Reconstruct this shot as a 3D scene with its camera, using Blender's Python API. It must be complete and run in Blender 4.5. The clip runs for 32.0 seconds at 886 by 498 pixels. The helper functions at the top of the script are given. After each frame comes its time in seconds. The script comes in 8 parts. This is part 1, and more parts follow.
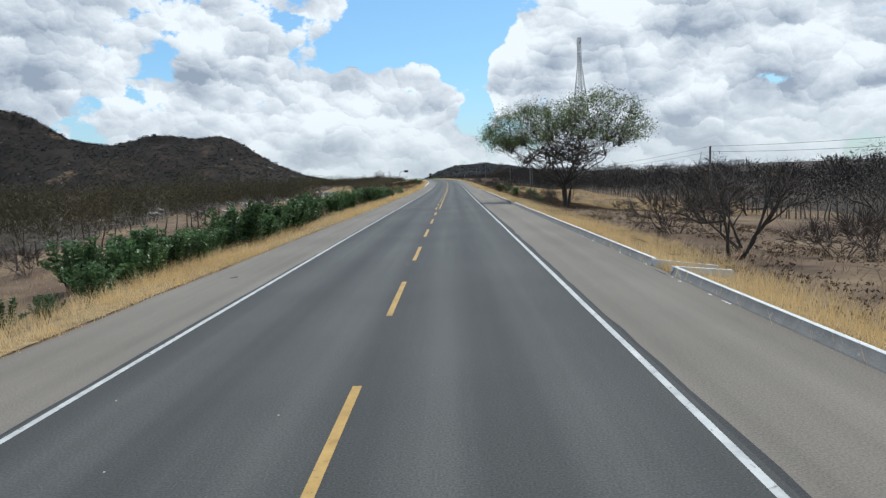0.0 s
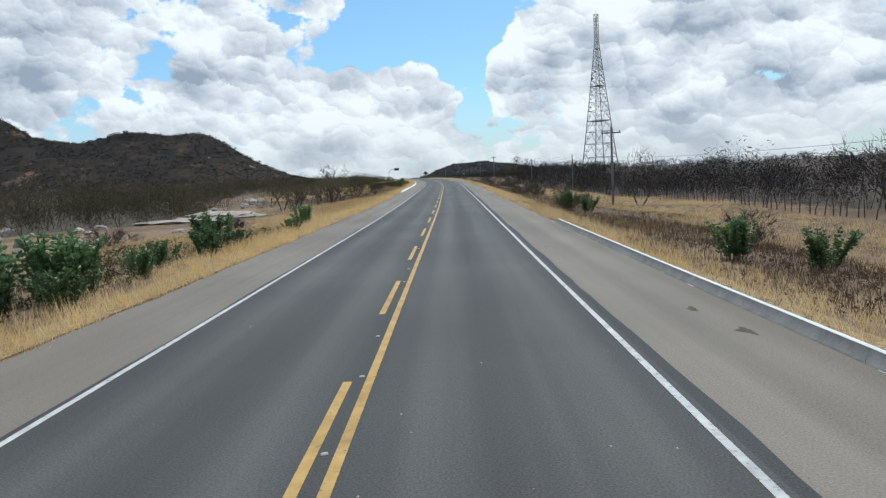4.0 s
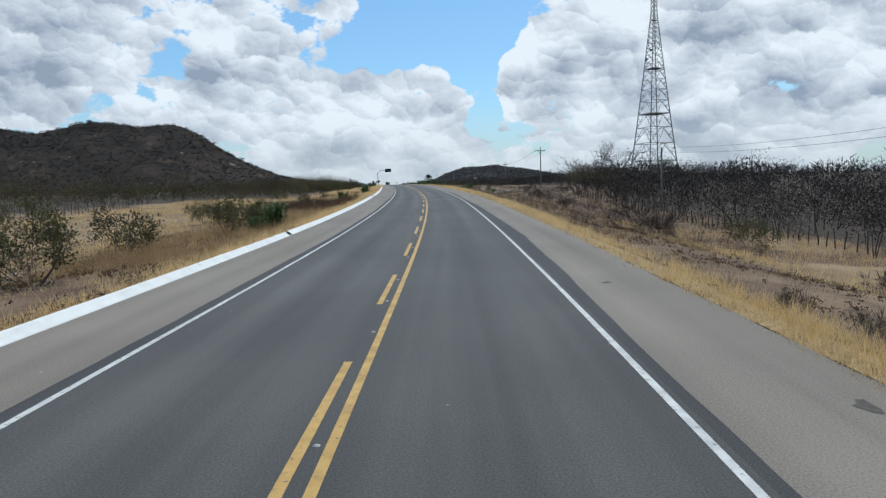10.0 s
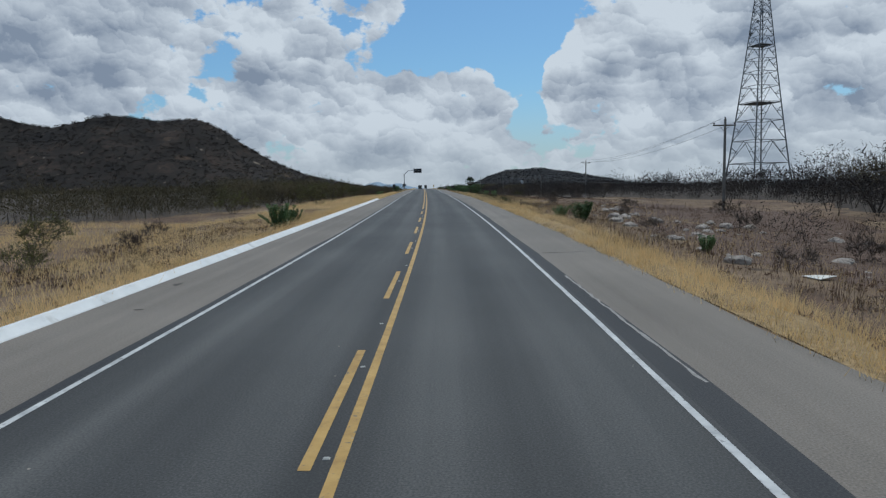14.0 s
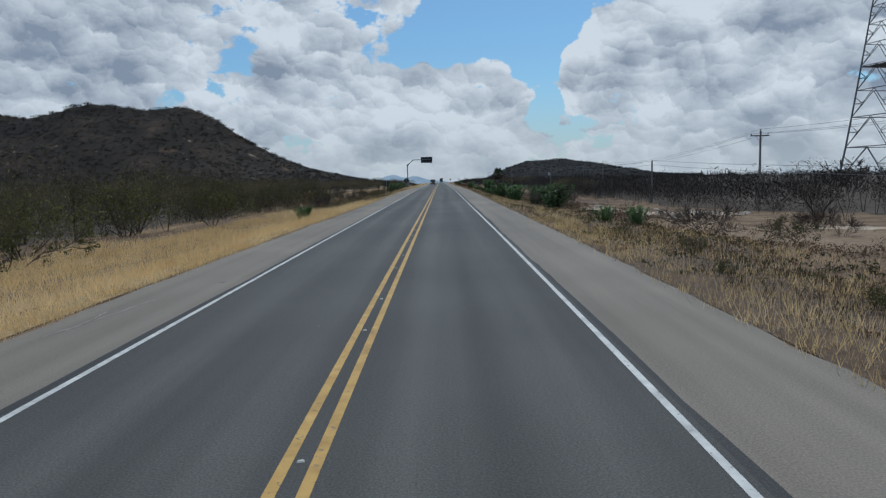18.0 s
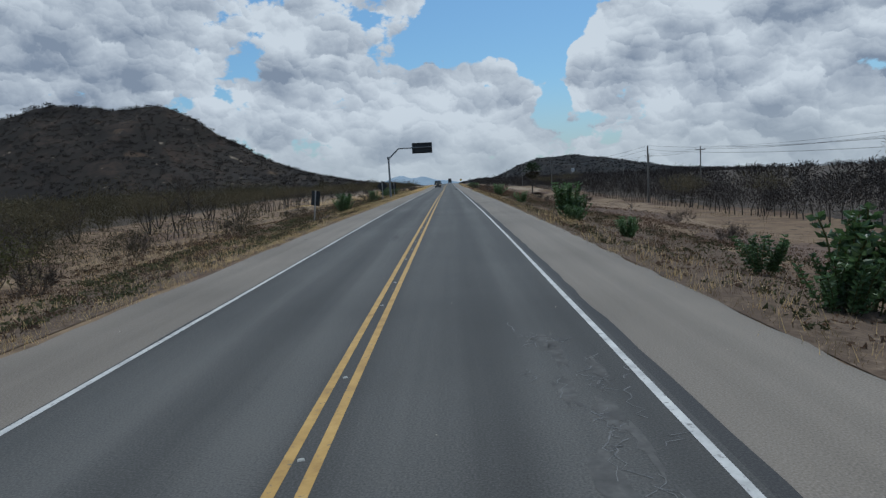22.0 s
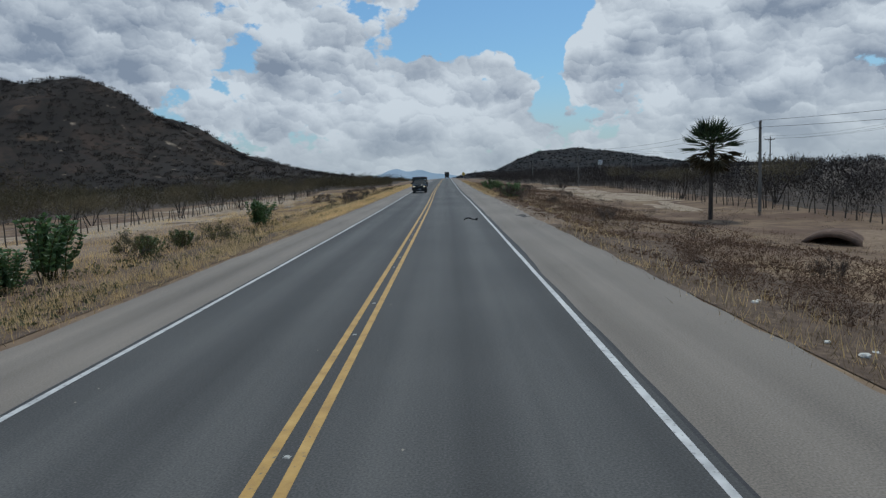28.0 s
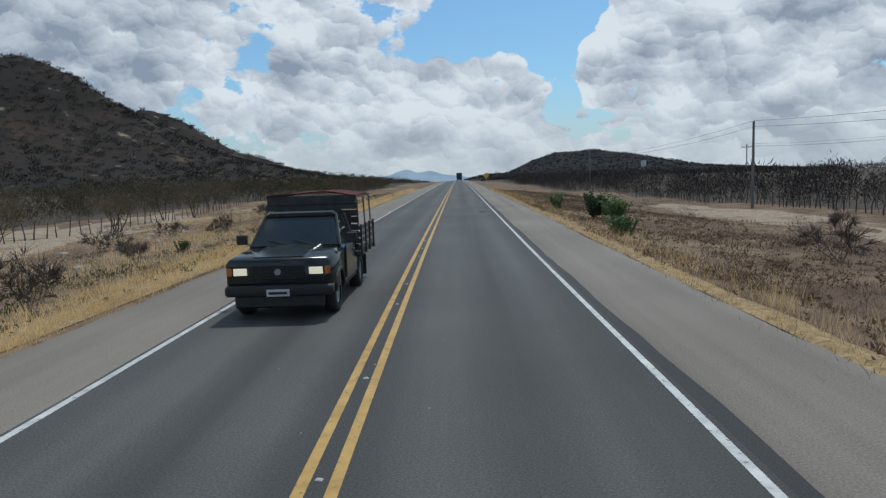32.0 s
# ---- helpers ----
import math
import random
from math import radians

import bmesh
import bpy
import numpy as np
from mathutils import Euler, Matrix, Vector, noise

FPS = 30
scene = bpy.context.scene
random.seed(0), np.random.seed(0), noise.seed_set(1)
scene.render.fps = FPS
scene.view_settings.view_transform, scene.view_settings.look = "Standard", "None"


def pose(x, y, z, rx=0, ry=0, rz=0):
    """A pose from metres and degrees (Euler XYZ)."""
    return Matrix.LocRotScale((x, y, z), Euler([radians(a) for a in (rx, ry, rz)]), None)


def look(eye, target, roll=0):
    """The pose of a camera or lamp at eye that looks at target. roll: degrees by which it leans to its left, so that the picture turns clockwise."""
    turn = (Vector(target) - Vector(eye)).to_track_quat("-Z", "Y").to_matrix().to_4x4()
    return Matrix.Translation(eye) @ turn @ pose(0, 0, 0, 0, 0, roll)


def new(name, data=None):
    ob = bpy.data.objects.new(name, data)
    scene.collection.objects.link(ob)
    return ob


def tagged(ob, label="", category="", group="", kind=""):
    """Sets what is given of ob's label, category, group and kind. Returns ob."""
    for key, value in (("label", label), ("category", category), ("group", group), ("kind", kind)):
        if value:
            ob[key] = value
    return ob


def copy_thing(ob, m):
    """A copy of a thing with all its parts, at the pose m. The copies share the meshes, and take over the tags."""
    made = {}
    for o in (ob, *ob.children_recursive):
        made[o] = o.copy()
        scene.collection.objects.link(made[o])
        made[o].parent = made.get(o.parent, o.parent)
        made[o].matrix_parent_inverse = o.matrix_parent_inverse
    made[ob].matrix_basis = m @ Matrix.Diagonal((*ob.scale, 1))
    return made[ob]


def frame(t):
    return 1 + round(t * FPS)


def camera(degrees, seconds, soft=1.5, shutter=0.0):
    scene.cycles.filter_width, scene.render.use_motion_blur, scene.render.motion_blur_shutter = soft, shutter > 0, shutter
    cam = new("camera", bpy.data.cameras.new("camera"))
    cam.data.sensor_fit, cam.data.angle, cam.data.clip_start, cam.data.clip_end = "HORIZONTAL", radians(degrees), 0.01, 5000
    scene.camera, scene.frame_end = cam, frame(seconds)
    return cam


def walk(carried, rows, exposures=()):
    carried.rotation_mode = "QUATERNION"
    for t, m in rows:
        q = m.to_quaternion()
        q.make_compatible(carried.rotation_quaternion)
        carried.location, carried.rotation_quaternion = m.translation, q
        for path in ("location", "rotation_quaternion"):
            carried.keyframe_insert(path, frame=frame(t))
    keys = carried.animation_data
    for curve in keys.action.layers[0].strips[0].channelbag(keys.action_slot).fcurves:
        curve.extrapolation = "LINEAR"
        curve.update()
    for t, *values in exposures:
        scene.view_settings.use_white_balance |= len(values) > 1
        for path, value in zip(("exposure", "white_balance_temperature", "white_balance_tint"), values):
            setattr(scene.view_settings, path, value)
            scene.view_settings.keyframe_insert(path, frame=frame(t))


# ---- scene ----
cam = camera(68.0, 32.0, soft=1.3)
# seconds, x, y, z, then the three turns of pose()
ROWS = [
    (0.0, 1.167, -0.377, 2.517, 84.60, 2.64, -2.90),
    (0.5, 1.851, 9.540, 2.674, 84.53, 3.07, -2.90),
    (1.0, 2.529, 19.456, 2.821, 84.47, 3.36, -2.85),
    (1.5, 3.151, 29.612, 2.968, 84.47, 2.76, -2.74),
    (2.0, 3.773, 39.769, 3.105, 84.40, 2.46, -2.94),
    (2.5, 4.424, 49.632, 3.237, 84.62, 2.70, -3.04),
    (3.0, 5.084, 59.494, 3.370, 84.33, 2.10, -3.26),
    (3.5, 5.760, 69.568, 3.503, 84.42, 2.99, -3.12),
    (4.0, 6.439, 79.642, 3.637, 84.49, 2.99, -3.02),
    (4.5, 7.125, 89.715, 3.778, 84.56, 2.98, -2.92),
    (5.0, 7.818, 99.786, 3.926, 84.62, 2.96, -2.82),
    (5.5, 8.518, 109.858, 4.083, 84.69, 2.96, -2.72),
    (6.0, 9.219, 119.933, 4.251, 84.67, 2.09, -3.12),
    (6.5, 9.929, 130.081, 4.429, 84.73, 3.13, -3.16),
    (7.0, 10.621, 140.231, 4.623, 84.39, 2.23, -3.12),
    (7.5, 11.259, 149.891, 4.828, 84.74, 2.70, -3.17),
    (8.0, 11.879, 159.552, 5.044, 85.00, 2.60, -2.98),
    (8.5, 12.496, 169.708, 5.292, 85.18, 2.48, -2.77),
    (9.0, 13.083, 179.866, 5.553, 85.12, 2.39, -2.70),
    (9.5, 13.560, 189.585, 5.780, 84.72, 1.59, -2.37),
    (10.0, 13.993, 199.307, 5.993, 84.82, 1.68, -2.22),
    (10.5, 14.454, 209.376, 6.214, 84.76, 0.74, -2.25),
    (11.0, 14.900, 219.448, 6.423, 84.58, 0.94, -2.00),
    (11.5, 15.355, 229.674, 6.622, 84.72, 0.37, -1.93),
    (12.0, 15.714, 239.903, 6.840, 85.12, 1.07, -1.06),
    (12.5, 15.856, 249.613, 7.080, 84.88, 0.30, -0.31),
    (13.0, 15.886, 259.326, 7.326, 84.58, 0.16, 0.49),
    (13.5, 15.845, 269.298, 7.571, 84.56, 0.01, 0.85),
    (14.0, 15.719, 279.268, 7.810, 85.09, 0.85, 1.43),
    (14.5, 15.519, 289.350, 8.054, 84.85, 1.05, 2.00),
    (15.0, 15.253, 299.427, 8.290, 84.83, 1.01, 2.21),
    (15.5, 14.920, 309.503, 8.520, 84.82, 0.96, 2.43),
    (16.0, 14.528, 319.576, 8.742, 84.81, 0.91, 2.64),
    (16.5, 14.092, 329.570, 8.955, 84.79, 0.85, 2.85),
    (17.0, 13.650, 339.562, 9.162, 84.69, 0.66, 2.82),
    (17.5, 13.273, 349.559, 9.350, 84.63, 1.66, 2.78),
    (18.0, 12.882, 359.554, 9.530, 84.45, 1.39, 2.92),
    (18.5, 12.441, 369.545, 9.709, 84.53, 2.32, 3.17),
    (19.0, 11.969, 379.535, 9.873, 84.57, 2.59, 3.45),
    (19.5, 11.434, 389.522, 10.000, 84.08, 2.47, 3.67),
    (20.0, 10.894, 399.507, 10.116, 84.74, 2.36, 3.53),
    (20.5, 10.419, 409.496, 10.253, 84.95, 2.60, 3.47),
    (21.0, 9.938, 419.485, 10.390, 84.33, 3.27, 3.58),
    (21.5, 9.384, 429.469, 10.501, 84.12, 2.41, 3.74),
    (22.0, 8.816, 439.454, 10.617, 84.47, 2.85, 3.69),
    (22.5, 8.268, 449.439, 10.754, 84.40, 2.80, 3.84),
    (23.0, 7.726, 459.424, 10.895, 84.30, 2.99, 3.72),
    (23.5, 7.175, 469.410, 11.027, 84.11, 3.00, 3.65),
    (24.0, 6.615, 479.395, 11.142, 84.24, 2.92, 3.80),
    (24.5, 6.049, 489.380, 11.250, 84.20, 2.73, 3.79),
    (25.0, 5.484, 499.364, 11.343, 84.05, 2.76, 3.74),
    (25.5, 4.952, 509.349, 11.418, 84.31, 3.06, 3.76),
    (26.0, 4.431, 519.336, 11.490, 84.29, 3.09, 3.66),
    (26.5, 3.913, 529.322, 11.557, 84.26, 3.11, 3.57),
    (27.0, 3.401, 539.308, 11.621, 84.23, 3.13, 3.48),
    (27.5, 2.893, 549.294, 11.682, 84.20, 3.16, 3.38),
    (28.0, 2.396, 559.282, 11.741, 83.90, 2.48, 3.43),
    (28.5, 1.885, 569.268, 11.812, 84.34, 2.36, 3.45),
    (29.0, 1.366, 579.256, 11.885, 83.74, 2.09, 3.63),
    (29.5, 0.881, 589.245, 11.947, 83.71, 2.16, 3.37),
    (30.0, 0.358, 599.233, 12.013, 84.10, 2.61, 3.77),
    (30.5, -0.302, 609.215, 12.098, 84.18, 1.73, 4.20),
    (31.0, -1.016, 619.194, 12.183, 83.82, 2.65, 4.58),
    (31.5, -1.770, 629.169, 12.266, 83.65, 1.84, 4.83),
    (32.0, -2.520, 639.142, 12.352, 84.04, 1.88, 4.38),
]
walk(cam, [(t, pose(*p)) for t, *p in ROWS], exposures=[(0, 0.07, 6270, 4), (1.5, 0.1, 6270, 4), (3, 0.1, 6270, 4), (5.6, 0.01, 6270, 4), (7, -0.1, 6200, 4), (8, 0.02, 6250, 4), (9, -0.01, 6250, 4), (11, -0.11, 5950, 4), (12, -0.25, 6050, 4), (13, -0.5, 5970, 4), (17, -0.48, 5970, 4), (18.2, -0.4, 6000, 4), (19, -0.07, 6400, 4), (20, -0.17, 6200, 4), (21, -0.5, 5940, 4), (25, -0.46, 5970, 4), (28, -0.5, 6020, 4), (29, -0.5, 6020, 4), (30, -0.32, 6180, 4), (31, -0.16, 6230, 4), (32, -0.29, 6140, 4)])

# ---- daylight: high sun ahead and to the right, broken cumulus ----
SUN_EL, SUN_AZ = 65.0, 22.0          # degrees above the horizon, and clockwise from +y


def sky_dir(az, el):
    a, e = radians(az), radians(el)
    return Vector((math.sin(a) * math.cos(e), math.cos(a) * math.cos(e), math.sin(e)))


world = bpy.data.worlds.new("sky")
scene.world = world
world.use_nodes = True
wt = world.node_tree
wt.nodes.clear()


def wn(kind, **kw):
    n = wt.nodes.new(kind)
    for key, value in kw.items():
        if key == "op":
            n.operation = value
        elif key == "inputs":
            for slot, v in value.items():
                if hasattr(v, "is_linked"):
                    wt.links.new(v, n.inputs[slot])
                else:
                    n.inputs[slot].default_value = v
    return n


def wmath(op, a, b=0.0, clamp=False):
    n = wn("ShaderNodeMath", op=op, inputs={0: a, 1: b})
    n.use_clamp = clamp
    return n.outputs[0]


def wramp(value, lo, hi, a=0.0, b=1.0, kind="SMOOTHSTEP"):
    n = wt.nodes.new("ShaderNodeMapRange")
    n.interpolation_type = kind
    for i, v in enumerate((value, lo, hi, a, b)):
        if hasattr(v, "is_linked"):
            wt.links.new(v, n.inputs[i])
        else:
            n.inputs[i].default_value = v
    return n.outputs[0]


nishita = wt.nodes.new("ShaderNodeTexSky")
nishita.sky_type, nishita.sun_disc = "NISHITA", False
nishita.sun_elevation, nishita.sun_rotation = radians(SUN_EL), radians(SUN_AZ)
nishita.dust_density, nishita.ozone_density = 1.2, 1.5
way = wt.nodes.new("ShaderNodeTexCoord").outputs["Generated"]


SHIFT = Vector((3.17, 0.4, 1.3))
TALL = (1.0, 1.0, 1.5)


def cloud_body(offset, fine=7.0, puffs=4.0):
    """Density of the cumulus: broad masses with billowing lumps at several sizes."""
    there = wn("ShaderNodeVectorMath", op="ADD", inputs={0: way, 1: tuple(SHIFT + Vector(offset))}).outputs[0]
    tall = wn("ShaderNodeVectorMath", op="MULTIPLY", inputs={0: there, 1: TALL}).outputs[0]
    mass = wn("ShaderNodeTexNoise", inputs={"Vector": tall, "Scale": 6.0, "Detail": fine, "Roughness": 0.55})
    lumps = wn("ShaderNodeTexVoronoi", inputs={"Vector": tall, "Scale": 13.0, "Detail": puffs, "Roughness": 0.55, "Lacunarity": 2.2})
    return wmath("ADD", wmath("MULTIPLY", mass.outputs["Fac"], 0.95), wmath("MULTIPLY", lumps.outputs["Distance"], -0.34))


big = cloud_body((0, 0, 0))
# rounded puffs at several sizes, each bright towards the sun and grey beneath, their outlines stirred
stir = wn("ShaderNodeTexNoise", inputs={"Vector": way, "Scale": 13.0, "Detail": 6.0, "Roughness": 0.62}).outputs["Color"]
stir = wn("ShaderNodeVectorMath", op="SUBTRACT", inputs={0: stir, 1: (0.5, 0.5, 0.5)}).outputs[0]
stir = wn("ShaderNodeVectorMath", op="MULTIPLY", inputs={0: stir, 1: (0.085, 0.085, 0.085)}).outputs[0]
moved = wn("ShaderNodeVectorMath", op="ADD", inputs={0: wn("ShaderNodeVectorMath", op="MULTIPLY", inputs={0: way, 1: TALL}).outputs[0], 1: stir}).outputs[0]


def puff(size, soft_, weight):
    v = wn("ShaderNodeTexVoronoi", inputs={"Vector": moved, "Scale": size})
    v.feature = "SMOOTH_F1"
    v.inputs["Smoothness"].default_value = soft_
    off = wn("ShaderNodeVectorMath", op="SUBTRACT", inputs={0: moved, 1: v.outputs["Position"]}).outputs[0]
    k = size * weight
    return wn("ShaderNodeVectorMath", op="DOT_PRODUCT", inputs={0: off, 1: (0.40 * k, 0.0, 0.9 * k)}).outputs["Value"]


puffs_ = wmath("ADD", wmath("ADD", puff(6.0, 0.35, 0.34), puff(13.0, 0.25, 0.56)), wmath("ADD", puff(28.0, 0.22, 0.40), puff(60.0, 0.25, 0.16)))
# and whole masses are bright where the cloud thins out towards the sun
relief = wmath("SUBTRACT", cloud_body((0, 0, 0), 2.5, 0.0), cloud_body((0.022, 0.0, 0.05), 2.5, 0.0))
shade = wmath("ADD", puffs_, wmath("MULTIPLY", relief, 2.4))
# openings of blue and heaps of cloud: azimuth, elevation, width in degrees, amount
GAPS = [(-27.5, 13.3, 1.1, -0.10), (-20.2, 14.1, 1.3, -0.08), (-19.9, 11.5, 1.1, -0.06), (-21.4, 8.9, 1.2, -0.10), (-12.5, 7.7, 1.1, -0.15), (-17.6, 15.2, 1.3, -0.06), (-5.5, 11.6, 1.6, -0.20), (-3.0, 12.6, 2.4, -0.25), (0.7, 14.2, 3.8, -0.28),
        (4.8, 12.5, 3.4, -0.30), (7.0, 13.4, 2.3, -0.22), (5.4, 9.5, 1.8, -0.28), (6.2, 6.8, 1.3, -0.24), (5.8, 5.4, 1.2, -0.12), (2.5, 20.0, 7.0, -0.26), (17.2, 13.0, 1.1, -0.12), (17.2, 10.1, 1.0, -0.14), (25.1, 9.3, 1.4, -0.14), (28.8, 11.0, 1.3, -0.12)]
HEAPS = [(1.5, 10.2, 1.7, 0.24), (2.8, 6.8, 1.8, 0.2), (-8.0, 8.0, 4.5, 0.2), (-3.0, 8.0, 3.5, 0.2), (10.5, 9.5, 3.2, 0.27), (14.0, 12.0, 4.0, 0.24), (-14.0, 11.0, 4.0, 0.18), (-26.0, 11.0, 6.0, 0.19), (22.0, 11.0, 6.0, 0.17), (33.0, 11.0, 8.0, 0.18), (-36.0, 12.0, 9.0, 0.16), (24.0, 6.0, 8.0, 0.2), (-16.0, 9.2, 2.6, 0.20), (-18.0, 7.0, 2.6, 0.16), (-14.5, 7.0, 1.6, 0.12), (-30.0, 16.0, 8.0, 0.14), (26.0, 16.0, 8.0, 0.12)]


def spots(rows, far, near_):
    """Sum of soft round spots in the sky."""
    total = None
    for az, el, wide, amount in rows:
        dot = wn("ShaderNodeVectorMath", op="DOT_PRODUCT", inputs={0: way, 1: tuple(sky_dir(az, el))}).outputs["Value"]
        one = wramp(dot, math.cos(radians(wide * far)), math.cos(radians(wide * near_)), 0.0, amount)
        total = one if total is None else wmath("ADD", total, one)
    return total


bias = wmath("ADD", spots(GAPS, 1.35, 0.15), spots(HEAPS, 1.35, 0.15))
height = wn("ShaderNodeSeparateXYZ", inputs={0: way}).outputs[2]
low_cover = wramp(height, 0.02, 0.15, 0.14, 0.0)
cover = wmath("ADD", wmath("ADD", wmath("ADD", big, 0.37), bias), low_cover)
mask = wramp(cover, 0.455, 0.54)
edge = wramp(cover, 0.46, 0.90, 0.28, -0.10)
# thick grey undersides and sunlit crowns
SHADED = [(-26.0, 10.1, 3.2, -0.32), (-30.3, 7.7, 3.6, -0.30), (-34.5, 6.8, 4.0, -0.30), (-17.7, 7.3, 2.8, -0.26), (-35.4, 12.2, 4.0, -0.22), (-11.3, 12.6, 2.4, -0.22), (-5.8, 8.2, 2.2, -0.20), (-10.2, 6.9, 2.2, -0.22), (18.3, 7.5, 2.4, -0.30), (21.1, 8.3, 2.2, -0.30),
          (11.2, 6.1, 2.4, -0.20), (24.2, 4.8, 4.5, -0.26), (0.4, 6.3, 2.2, -0.16), (29.5, 6.6, 3.5, -0.22), (-23.8, 14.6, 2.0, -0.15)]
LIT = [(-23.5, 12.5, 2.0, 0.20), (-17.3, 13.0, 2.0, 0.20), (-9.1, 9.6, 2.2, 0.24), (1.5, 10.9, 1.5, 0.16), (10.0, 11.2, 2.2, 0.22), (14.0, 12.5, 3.0, 0.18), (17.4, 9.0, 1.6, 0.18), (-24.7, 8.2, 1.8, 0.2), (-14.7, 10.9, 2.0, 0.18), (3.3, 6.6, 1.4, 0.16), (23.1, 6.8, 1.6, 0.18), (26.0, 10.1, 3.0, 0.2)]
thick = wmath("ADD", spots(SHADED, 1.3, 0.2), spots(LIT, 1.3, 0.2))
edge = wmath("ADD", edge, thick)
glow = wramp(wmath("ADD", shade, edge), -0.80, 0.55, kind="LINEAR")
cloud_col = wn("ShaderNodeMix")
cloud_col.data_type = "RGBA"
wt.links.new(glow, cloud_col.inputs[0])
cloud_col.inputs[6].default_value = (3.2, 3.7, 4.7, 1)
cloud_col.inputs[7].default_value = (8.8, 9.1, 9.7, 1)
blue = wn("ShaderNodeMix")
blue.data_type, blue.blend_type = "RGBA", "MULTIPLY"
blue.inputs[0].default_value = 1.0
wt.links.new(nishita.outputs[0], blue.inputs[6])
blue.inputs[7].default_value = (0.95, 1.26, 1.42, 1)
haze = wn("ShaderNodeMix")
haze.data_type = "RGBA"
wt.links.new(wramp(height, 0.0, 0.16, 0.62, 0.0), haze.inputs[0])
wt.links.new(blue.outputs[2], haze.inputs[6])
haze.inputs[7].default_value = (6.0, 6.6, 7.2, 1)
sky_mix = wn("ShaderNodeMix")
sky_mix.data_type = "RGBA"
wt.links.new(mask, sky_mix.inputs[0])
wt.links.new(haze.outputs[2], sky_mix.inputs[6])
veil = wn("ShaderNodeMix")
veil.data_type = "RGBA"
wt.links.new(wramp(height, 0.0, 0.13, 0.6, 0.0), veil.inputs[0])
wt.links.new(cloud_col.outputs[2], veil.inputs[6])
veil.inputs[7].default_value = (6.4, 6.8, 7.2, 1)
wt.links.new(veil.outputs[2], sky_mix.inputs[7])
back = wn("ShaderNodeBackground", inputs={"Strength": 0.1})
wt.links.new(sky_mix.outputs[2], back.inputs[0])
wt.links.new(back.outputs[0], wt.nodes.new("ShaderNodeOutputWorld").inputs[0])

sun_data = bpy.data.lights.new("sun", "SUN")
sun_data.energy, sun_data.angle, sun_data.color = 3.1, radians(0.6), (1.0, 0.96, 0.90)
sun = new("sun", sun_data)
sun.matrix_world = look(sky_dir(SUN_AZ, SUN_EL) * 300, (0, 0, 0))


